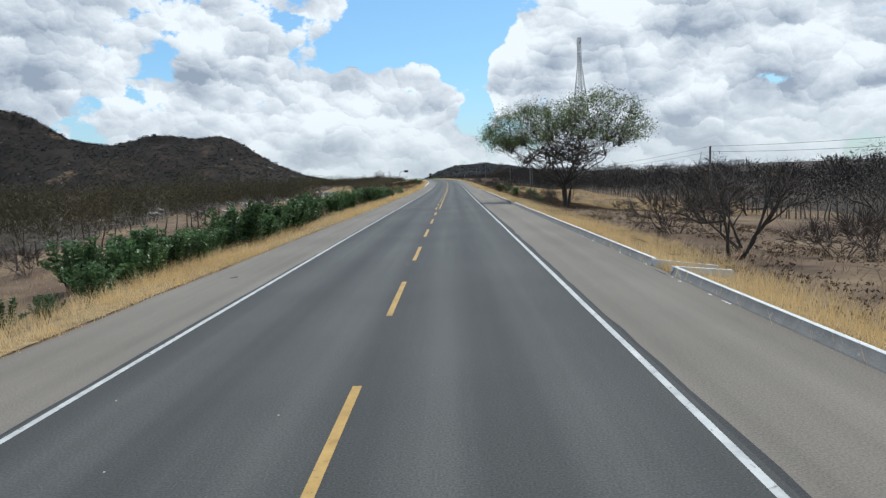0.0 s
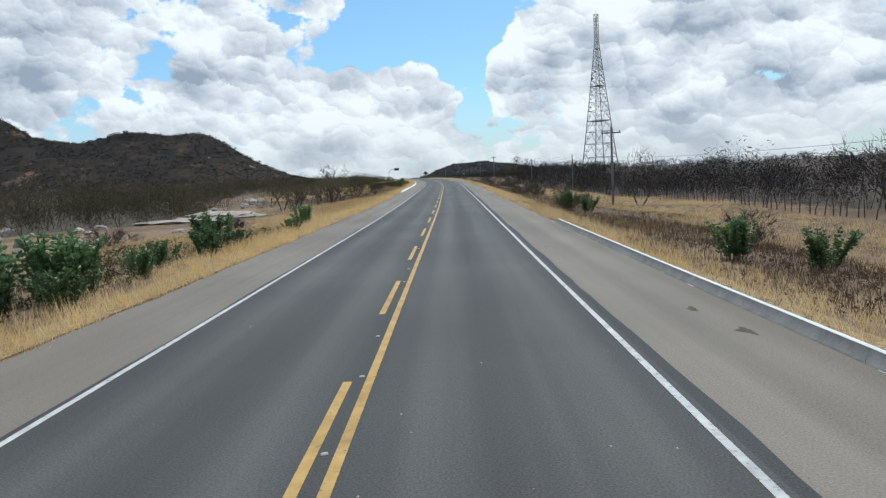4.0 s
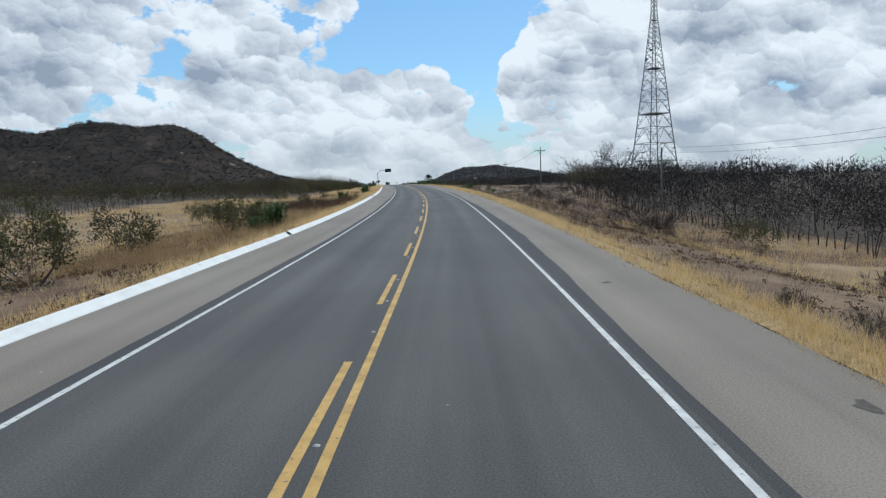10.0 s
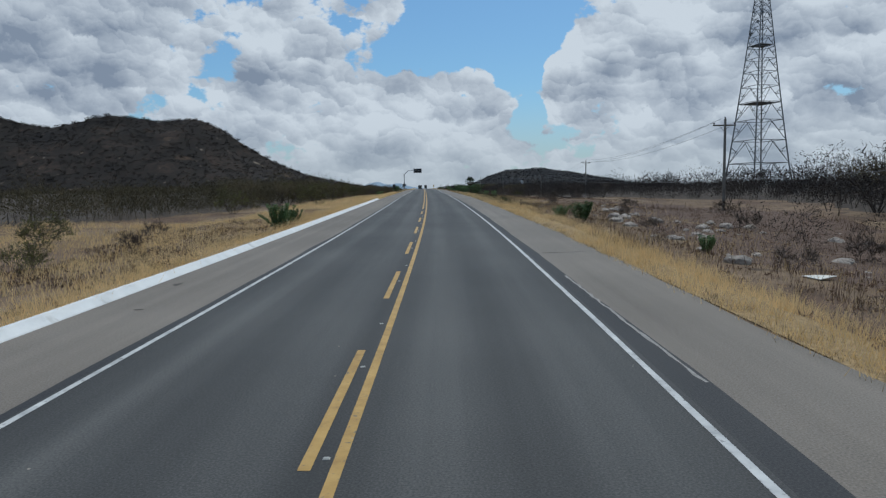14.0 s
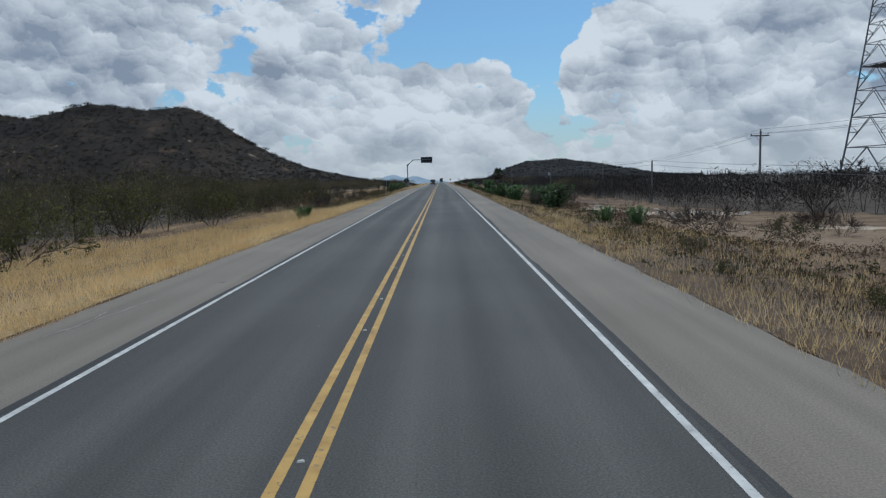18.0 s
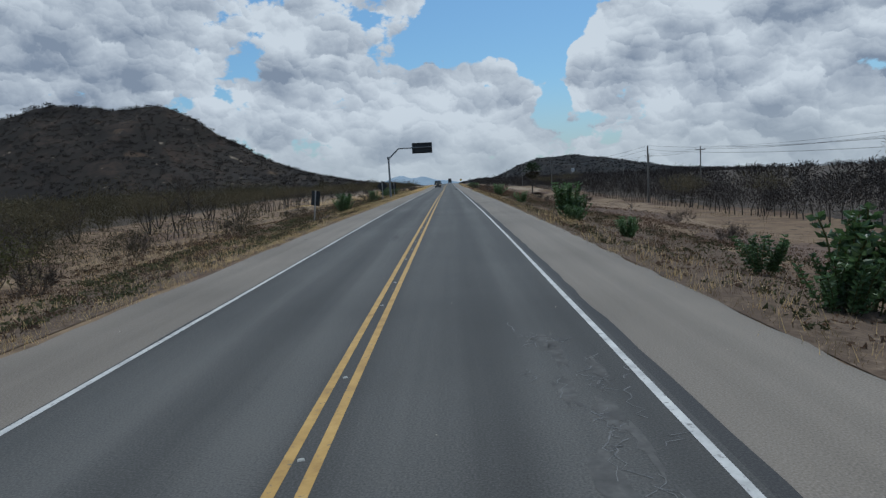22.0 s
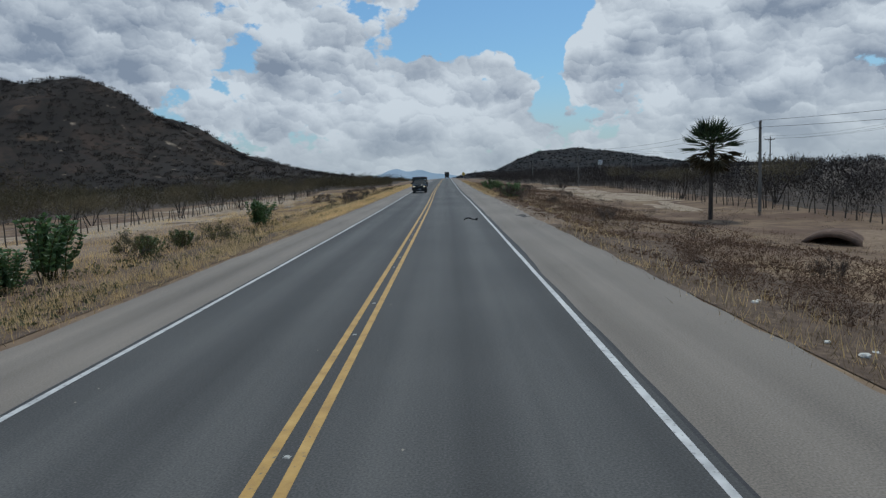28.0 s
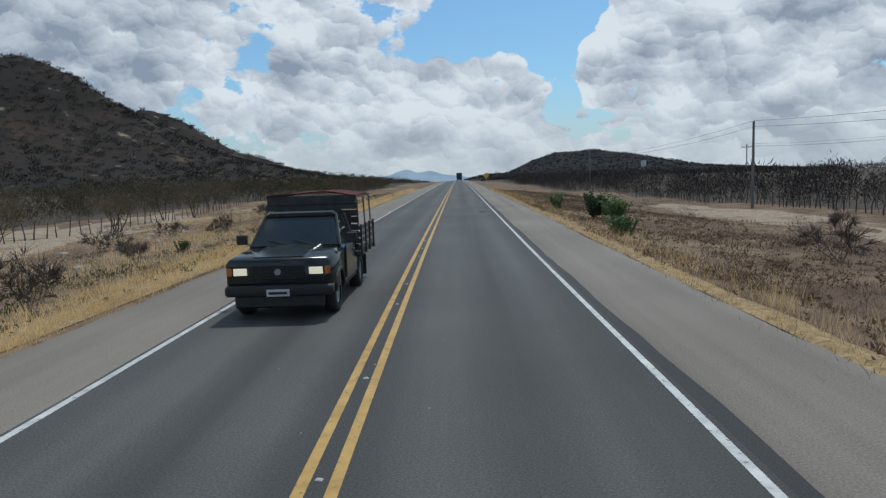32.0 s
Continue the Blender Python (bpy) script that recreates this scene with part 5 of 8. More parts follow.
meadow("weed_stalks", 60, 130, 9.5, 17, 3200, 0.25, 0.6, M_RED, "low brown weeds in the dry grass", 81, 0.02, 0.5)



def herbs(name, s0, s1, d0, d1, n, tall, mat, label, seed, leaf=0.07, leaves=10, near=1.0):
    """Low leafy ground cover in drifts: small leaves held at all heights up to tall."""
    r = np.random.default_rng(seed)
    s, d = r.uniform(s0, s1, n), d0 + (d1 - d0) * r.uniform(0, 1, n) ** near
    keep = r.uniform(0, 1, n) < 0.12 + 0.88 * (np.sin(s * 0.41 + d * 0.53 + seed) * np.sin(s * 0.17 - d * 0.61 + 2 * seed) > -0.12)
    s, d = s[keep], d[keep]
    big = np.repeat(r.uniform(0.45, 1.2, len(s)), leaves)[:, None]
    n = len(s) * leaves
    u = unit_rows(r.normal(0, 1, (n, 3))) * r.uniform(0.2, 1.0, (n, 1)) * big
    p = np.repeat(stand(s, d), leaves, 0) + u * np.array((1.3 * tall, 1.3 * tall, 0.5 * tall)) + np.concatenate([np.zeros((n, 2)), 0.45 * tall * big], 1)
    a, b = r.normal(0, 1, (n, 3)), r.normal(0, 1, (n, 3))
    a, b = unit_rows(a) * leaf * r.uniform(0.5, 1.4, (n, 1)), unit_rows(b) * leaf * 0.55
    v = np.stack([p - b, p + b, p + a + a * 0.4], 1).reshape(-1, 3)
    return big_mesh(name, v, np.arange(n * 3).reshape(-1, 3), mat, "stuff", label, "weeds")


def unit_rows(v):
    return v / np.linalg.norm(v, axis=1, keepdims=True)


M_HERB = material("dusty_green_herb_leaves", [(0.3, (0.040, 0.044, 0.022)), (0.55, (0.080, 0.082, 0.040)), (0.75, (0.135, 0.125, 0.066))], scale=0.6, detail=4, rough=0.8, rand=0.6, translucent=0.3)
M_DRYLEAF = material("dead_brown_leaves", [(0.3, (0.085, 0.055, 0.038)), (0.55, (0.150, 0.098, 0.066)), (0.75, (0.235, 0.165, 0.110))], scale=0.6, detail=4, rough=0.85, rand=0.6, translucent=0.3)
herbs("herb_cover", 376, 566, 6.7, 14, 5200, 0.20, M_HERB, "low dusty green herbs on the stony verge", 121, 0.075)
herbs("dry_herb_cover", 376, 600, 6.6, 19, 9500, 0.22, M_DRYLEAF, "dead brown herbs and fallen leaves over the stony verge", 122, 0.07)
herbs("dry_herb_cover", 600, 760, 6.6, 19, 6500, 0.22, M_DRYLEAF, "dead brown herbs beyond the turnout", 123, 0.07)
herbs("herb_cover", 425, 575, -14, -6.6, 5200, 0.24, M_HERB, "low dusty green herbs beside the shoulder", 124, 0.08)
herbs("dry_herb_cover", 425, 575, -20, -6.6, 6500, 0.22, M_DRYLEAF, "dead brown herbs beside the shoulder", 125, 0.07)
herbs("herb_cover", 570, 760, -13, -6.9, 3000, 0.26, M_HERB, "dusty green herbs among golden grass", 126, 0.08)
herbs("dry_herb_cover", 100, 250, 7.6, 18, 4200, 0.18, M_DRYLEAF, "dead brown herbs over stony earth", 127, 0.065)
herbs("dry_herb_cover", 250, 376, 7.6, 24, 2800, 0.24, M_DRYLEAF, "dead brown herbs among broken stones", 128, 0.07)
herbs("dry_herb_cover", 0, 100, 8.2, 20, 4200, 0.2, M_DRYLEAF, "dead brown herbs in the dry grass", 129, 0.065)
herbs("herb_cover", 50, 125, -19, -8.8, 3600, 0.3, M_HERB, "dusty green herbs over the stony slope", 130, 0.08)
herbs("dry_herb_cover", 180, 340, -20, -8.0, 5200, 0.3, M_DRYLEAF, "dead brown herbs beyond the kerb", 131, 0.075)
r = np.random.default_rng(17)
n = 120
spread_copies("brown_brush", low_scrub, np.stack([r.uniform(564, 586, n), 7.6 + 6.0 * r.uniform(0, 1, n) ** 1.2, r.uniform(0.2, 0.40, n), r.uniform(0, 6.28, n)], -1), M_RED, "dense reddish-brown brush beside the turnout", "brush")
n = 46
spread_copies("brown_brush", low_scrub, np.stack([r.uniform(634, 662, n), 8.8 + 3.4 * r.uniform(0, 1, n), r.uniform(0.16, 0.32, n), r.uniform(0, 6.28, n)], -1), M_RED, "reddish-brown brush beside the shoulder", "brush")
n = 40
spread_copies("brown_brush", low_scrub, np.stack([r.uniform(628, 720, n), -9.2 - 3.4 * r.uniform(0, 1, n), r.uniform(0.16, 0.36, n), r.uniform(0, 6.28, n)], -1), M_OLIVEWOODS, "olive-brown brush among golden grass", "brush")
n = 60
spread_copies("brown_brush", low_scrub, np.stack([r.uniform(500, 566, n), -8.8 - 7.0 * r.uniform(0, 1, n), r.uniform(0.2, 0.5, n), r.uniform(0, 6.28, n)], -1), M_OLIVEWOODS, "dark olive brush before the sandy ground", "brush")
# knee-high brush scattered over both verges
r = np.random.default_rng(16)
for s0, s1, d0, d1, n, small, tall, mat in ((430, 570, -17, -8.5, 75, 0.16, 0.42, M_OLIVEWOODS), (570, 740, -22, -9, 75, 0.16, 0.45, M_OLIVEWOODS), (376, 560, 8.5, 19, 85, 0.14, 0.38, M_TWIG), (560, 740, 9.5, 24, 85, 0.16, 0.45, M_TWIG),
                                            (60, 175, 8.5, 24, 60, 0.16, 0.42, M_TWIG), (236, 345, 8.5, 22, 65, 0.16, 0.45, M_TWIG), (52, 130, -22, -9.5, 60, 0.2, 0.5, M_TWIG), (186, 330, -26, -9.5, 65, 0.15, 0.40, M_OLIVEWOODS)):
    spread_copies("low_brush", low_scrub, np.stack([r.uniform(s0, s1, n), r.uniform(d0, d1, n), r.uniform(small, tall, n), r.uniform(0, 6.28, n)], -1), mat, "knee-high dry brush on the verge", "brush")


# ---- single shrubs, bushes and trees ----
def bush_parts(name, label, category, group, plants, mats, names):
    """A plant as a thing with its stems and twigs or leaves as parts, kept at its first place."""
    ob = thing(name, label, category, group)
    for p, m, n in zip(plants, mats, names):
        if p.v:
            tagged(part(n, p.mesh(n, m), m, ob), kind="stuff" if n in ("twig_haze", "foliage", "branchwork") else "")
    return ob


def planted(protos, places):
    """The first copies are the prototypes themselves; the rest are copies with their parts."""
    for k, (s, d, size) in enumerate(places):
        m = at(s, d, 0.04, (k * 77) % 360, size)
        if k < len(protos):
            protos[k].matrix_basis = m
        else:
            copy_thing(protos[k % len(protos)], m)


shrubs = [bush_parts("dry_shrub", "leafless grey-brown thorn shrub on the verge", "shrub", "dry shrubs", scrub(500 + 9 * k, 2.0, 1.7, stems=5 + k % 3, depth=2, twigs=8, twig=0.5, thick=0.028), (M_TWIG, M_TWIG, M_DULL), ("branchwork", "twig_haze", "foliage")) for k in range(6)]
planted(shrubs, [(636.3, -9.6, 0.95), (642.3, -9.9, 0.85), (657.2, -10.4, 0.9), (631.2, 8.0, 0.9), (632.6, 9.6, 0.8), (642.1, 10.0, 0.75), (31.6, 11.7, 1.7), (22.6, 14.6, 1.3), (26, 18, 1.5), (36, 15, 1.2), (41, 17, 1.5), (47, 20, 1.4), (54, 15, 0.8), (72, 12, 0.8), (83, 13.5, 0.9), (91, 12, 0.8), (97, 15, 1.0), (108, 14, 0.9), (118, 18, 1.1),
                 (149.4, 14, 0.9), (160.6, 11.7, 1.0), (160.2, 10.9, 1.2), (163, 15, 1.2), (168, 19, 1.1), (193.2, 12, 0.7), (203, 17, 0.7), (214.4, 8.9, 0.5), (212.3, 9.4, 0.55), (211, 10.8, 0.6), (214, 15, 0.8), (226, 19, 0.8), (246.6, 16.5, 1.5), (252, 19, 1.4), (262, 20, 1.3), (273.5, 15.7, 0.9), (281, 18, 0.8), (296, 17, 0.9),
                 (304, 14, 0.7), (309, 20, 0.9), (317, 13, 0.6), (322, 21, 0.9), (329, 15, 0.7), (334, 25, 1.0), (341, 19, 0.8), (347, 13, 0.6), (313, 26, 1.1), (365.5, 15.5, 0.7), (371, 21, 0.8), (382, 18, 0.9), (390.7, 13.7, 1.35), (397.9, 23.0, 1.0), (394, 22, 0.8), (401, 24, 0.9), (404, 16, 0.6), (405, 19, 0.8), (441, 16, 0.8), (419.6, 10.2, 1.15), (421.5, 13, 0.9), (430, 14.5, 0.9), (470, 14, 0.8), (488, 18, 0.8), (505, 13, 0.6), (529.1, 19.5, 1.0), (523, 14, 0.7), (541, 15, 0.7), (626, 12.1, 0.7), (644, 17, 0.7), (663.3, 14.6, 1.1), (676, 22, 0.9), (600, 11, 0.7), (578, 12, 0.6),
                 (58, -12.2, 1.3), (61, -14, 1.1), (64, -17, 1.3), (68, -13.5, 1.0), (73, -12.5, 0.9), (77, -15, 1.1), (82, -18, 1.2), (86, -14, 1.0), (90, -13, 1.0), (70, -20, 1.3), (79, -22, 1.3), (95, -19, 1.1), (101, -22, 1.2), (109, -15, 0.9), (116, -18, 1.0), (122, -13, 0.8), (66, -24, 1.4), (88, -24, 1.3), (8, -17, 1.2), (18, -22, 1.4), (30, -19, 1.2), (95, -13, 0.9), (103, -16, 0.9), (131, -16, 0.7), (142, -22, 0.9), (277.5, -13.9, 0.8), (268, -16, 1.0), (289, -19, 0.9), (300, -23, 1.0), (316, -16, 0.9), (331, -21, 1.0), (379.2, -22.4, 0.7), (372, -15, 0.6),
                 (432, -12, 0.9), (446, -14, 1.0), (462, -13, 0.9), (478, -17, 1.1), (489, -15, 1.0), (515, -17, 0.9), (530, -19, 1.0), (569, -15, 0.7), (583, -18, 0.8), (664, -19, 0.8), (676, -17, 0.7), (687, -16, 0.8), (696, -19, 0.9), (709, -15, 0.8), (716, -21, 0.9), (726, -17, 0.8), (738, -20, 0.9), (750, -15, 0.8), (615, -14, 0.7), (628, -17, 0.8), (644, -13, 0.6), (658, -16, 0.7), (682.2, -21.9, 1.2), (693.4, -22.7, 1.1), (670, -14, 0.7), (705, -18, 0.9)])

bare = [bush_parts("bare_tree", "leafless grey thorn tree with spreading crooked branches", "tree", "bare trees", scrub(600 + 9 * k, 4.6, 2.4 + 0.5 * k, stems=2 + k % 2, depth=3, twigs=3, twig=0.5, thick=0.085), (M_BARK, M_TWIG, M_DULL), ("trunk", "twig_haze", "foliage")) for k in range(4)]
planted(bare, [(21.6, 10.4, 1.0), (25.5, 12.5, 0.95), (157, 23.2, 1.65), (236, 34, 1.1), (410.1, 30.0, 1.0), (405, 34, 0.9), (14, 19, 1.2), (33, 24, 1.15), (60, 28, 1.0), (88, 31, 1.0), (128, 33, 1.0), (196, 33, 1.15), (262, 30, 1.25), (284, 27, 1.2), (300, 30, 1.35), (318, 33, 1.4), (327, 36, 1.3),
               (205, -17, 1.0), (196, -20, 1.05), (186, -24, 1.1), (478, -26, 1.0), (503, -35, 1.2), (515, -30, 1.0), (528, -34, 1.0), (618.5, -36.5, 0.85), (632.4, -42.2, 0.9), (606, -38, 0.85), (596, -33, 0.8), (645, -38, 0.85), (660, -33, 0.8), (675, -40, 0.85), (690, -36, 0.75), (577, -30, 0.8), (562, -33, 0.85), (720, -35, 0.9), (745, 34, 1.1), (690, 40, 1.1)])

olive = [bush_parts("thorn_bush", "rounded thorn bush with sparse yellow-olive leaves", "bush", "thorn bushes", scrub(700 + 9 * k, 3.2, 3.0, stems=6, depth=2, twigs=6, twig=0.5, leaves=14, thick=0.04), (M_TWIG, M_TWIG, M_OLIVE), ("branchwork", "twig_haze", "foliage")) for k in range(4)]
planted(olive, [(223.6, -14.1, 1.0), (241.8, -12.5, 1.0), (245.2, -11.4, 0.8), (233.6, -15.2, 1.0), (217.5, -27.8, 1.6), (240.8, -25.5, 1.3), (388.3, -18, 1.6), (396, -22, 1.5), (404, -20, 1.5), (412, -17, 1.3), (421, -19, 1.3), (372, -27, 1.4), (255, -17, 0.7), (262, -21, 0.8), (311, -19, 0.8), (323, -25, 0.9),
                (436, -18, 1.3), (452, -17, 1.3), (468, -19, 1.3), (10, -28, 1.4), (24, -30, 1.3), (133.3, 10.8, 0.6), (176.1, 10.1, 0.5), (179, 11.5, 0.5), (248, 24, 1.0), (385.7, 14.8, 0.45), (348, 8.4, 0.22), (351.5, 8.9, 0.25), (354, 8.1, 0.2), (357.5, 9.3, 0.27), (361, 8.5, 0.22), (364, 9.8, 0.25), (368.5, 8.7, 0.24), (372, 9.4, 0.27), (377, 8.6, 0.22), (382, 9.6, 0.28), (388, 8.8, 0.24), (396, 9.0, 0.25), (592.1, -11.8, 0.5), (589, -12.6, 0.5), (594.6, -10.8, 0.45)])


# brighter copy of the olive-brown scrub: sunlight in the crowns put into the colour
M_SUNLIT_CROWN = material("sunlit_olive_crown", [(0.3, (0.066, 0.056, 0.036)), (0.5, (0.110, 0.092, 0.056)), (0.7, (0.175, 0.142, 0.088))], scale=0.2, detail=6, rough=0.95, rand=0.5, translucent=0.35)
umbrella = [bush_parts("umbrella_thorn", "low umbrella-shaped thorn tree with a hazy olive-brown crown", "tree", "umbrella thorn trees", dome(760 + 9 * k, 4.6, 6.6 + 0.5 * k, 4, 1050, 0.46, 0.042, 0.34), (M_BARK, M_SUNLIT_CROWN), ("branchwork", "twig_haze")) for k in range(4)]
planted(umbrella, [(176, -16.2, 0.92), (183, -17.4, 1.02), (185.4, -13.8, 0.95), (172, -21, 0.9), (195.8, -17.9, 0.95), (193, -21.5, 0.9), (203, -21, 1.05), (198, -26, 1.1), (211, -23, 0.9), (190, -27, 1.15), (218, -30, 1.0), (206, -33, 1.1),
                   (510, -31, 1.0), (519, -34, 1.05), (526, -30, 0.95), (535, -34, 1.0), (544, -31, 0.9), (553, -36, 1.0), (500, -37, 1.1), (489, -30, 1.0), (566, -35, 0.95), (578, -33, 0.9), (590, -36, 0.95), (602, -34, 0.9), (497, -17, 0.75),
                   (612, -38, 0.9), (622, -34, 0.85), (633, -38, 0.9), (645, -33, 0.85), (655, -37, 0.9), (664, -31, 0.9), (672, -34, 0.95), (681, -29, 0.8), (690, -36, 0.9), (701, -31, 0.85), (712, -37, 0.9), (724, -33, 0.85), (738, -36, 0.9),
                   (381, -14.6, 0.72), (395, -24, 1.0), (404, -27, 1.05), (412, -23, 0.95), (420, -28, 1.05), (428, -24, 1.0), (438, -27, 1.05), (447, -23, 0.95), (456, -27, 1.0), (466, -24, 1.0), (476, -28, 1.0), (386, -29, 1.05), (400, -33, 1.1), (416, -34, 1.1), (433, -33, 1.1), (450, -33, 1.1), (300, 30, 1.1), (309, 27, 1.0), (318, 31, 1.1), (330, 35, 1.0), (645, 32, 1.0), (662, 35, 1.05), (680, 33, 1.0), (627, 35, 1.05), (530, 33, 1.0), (519, 30, 0.9), (508, 34, 1.0)])


def milkweed(seed, tall, wide, stems):
    a, l = Plant(seed), Plant(seed + 1)
    for k in range(stems):
        ang, rad = a.r.uniform(0, 6.28), a.r.uniform(0, 1) ** 0.6 * wide / 2
        p = np.array((math.cos(ang) * rad * 0.4, math.sin(ang) * rad * 0.4, -0.1))
        w = unit(np.array((math.cos(ang) * rad * 0.75, math.sin(ang) * rad * 0.75, tall * a.r.uniform(0.75, 1.05))))
        n = 11
        long_ = tall * a.r.uniform(0.8, 1.1)
        for i in range(n):
            w = unit(w + a.r.normal(0, 0.06, 3))
            q = p + w * long_ / n
            a.prism(p, q, 0.018, 0.014)
            if i > 1:
                for j in range(6):
                    t = (i * 0.9 + j * 1.05 + l.r.uniform(-0.4, 0.4))
                    l.leaf(q, unit(np.array((math.cos(t), math.sin(t), l.r.uniform(0.15, 0.9)))), l.r.uniform(0.11, 0.21), l.r.uniform(0.07, 0.12))
            p = q
    return a, l


weeds = [bush_parts("green_bush", "lush grey-green milkweed bush with thick leaves", "bush", "green bushes", milkweed(800 + 5 * k, 1.5, 1.7, 20 + k), (M_OLIVE, M_GREEN), ("branchwork", "foliage")) for k in range(5)]
r = np.random.default_rng(9)
row = [(s + r.uniform(-0.6, 0.6), -8.6 - r.uniform(0, 1) * (1.2 + 2.6 * (k % 2)) - 0.012 * s, r.uniform(0.7, 1.25)) for k, s in enumerate(np.arange(20.5, 50, 0.72))] + [(14, -9.2, 0.5), (15.2, -8.8, 0.45), (16.6, -9.6, 0.55), (18, -9.0, 0.6), (19.2, -9.9, 0.7)]
planted(weeds, row + [(63.5, -10.6, 1.15), (65, -10.0, 1.1), (66.2, -11, 1.2), (67.5, -10.2, 1.1), (84.5, -9.8, 1.2), (86.5, -10.6, 1.2), (88.5, -9.6, 1.15), (91, -10.2, 1.2), (93, -9.4, 1.1), (95.5, -10, 1.1), (98.5, -10.4, 1.1), (102, -9.6, 1.0), (105, -10.2, 1.0), (110, -9.8, 0.95), (70, -10.8, 1.0), (84, -9.4, 1.25), (86, -10.2, 1.1), (96, -8.8, 1.0), (98, -9.4, 0.9), (107, -9, 0.9), (66.5, -9.3, 1.2), (112, -9.5, 0.8), (79, 11.5, 0.8), (103, 11, 0.8), (101, 13, 0.9),
                      (124.7, -9.0, 0.8), (118.5, -8.2, 0.8), (120, -8.8, 0.75), (134.6, 10.6, 0.9), (133, 12.0, 0.9), (177, 10.9, 0.4), (180.5, 11.4, 0.35), (242.6, -11.0, 1.0), (243.5, -10.1, 1.0), (289.1, -10.8, 0.95), (320.6, -8.9, 0.9), (327.7, -9.6, 1.0), (326.6, 9.7, 0.8), (323.2, 10.4, 0.7), (308, 12.4, 0.5),
                      (412.7, 10.2, 1.25), (397.2, 12.2, 1.0), (399, 10.8, 0.9), (407.7, -8.9, 0.6), (433.4, 8.9, 1.15), (434.4, 9.6, 1.1), (445, 10.9, 0.8), (452.7, 8.9, 1.1), (453.4, 9.6, 1.15), (458.9, 10.2, 0.8), (469.4, 9.2, 0.6), (481.2, 8.8, 1.0), (482.3, 9.4, 0.9), (424.7, 10.3, 1.05), (425.6, 10.9, 0.9), (493.4, 10.6, 1.45), (494.6, 11.5, 1.4), (492.6, 11.6, 1.2), (509.9, -10, 1.1), (511.3, -10.4, 1.0), (548.7, -11.4, 1.05), (550, -11, 0.95), (580, -12.4, 1.3), (583, -12.8, 1.2),
                      (519.1, 10.0, 0.95), (560.5, 10.2, 1.2), (593, -12.0, 0.9), (590, -12.4, 0.9), (609.8, -12.8, 1.05), (636.2, 8.7, 1.0), (637, 9.3, 1.05), (669.7, 8.4, 0.9), (671, 9.0, 0.9), (683.5, 10.4, 0.95), (695.5, 9.6, 0.9), (682, 11.2, 0.8), (671, -12, 0.6), (652, 9.8, 0.6)])


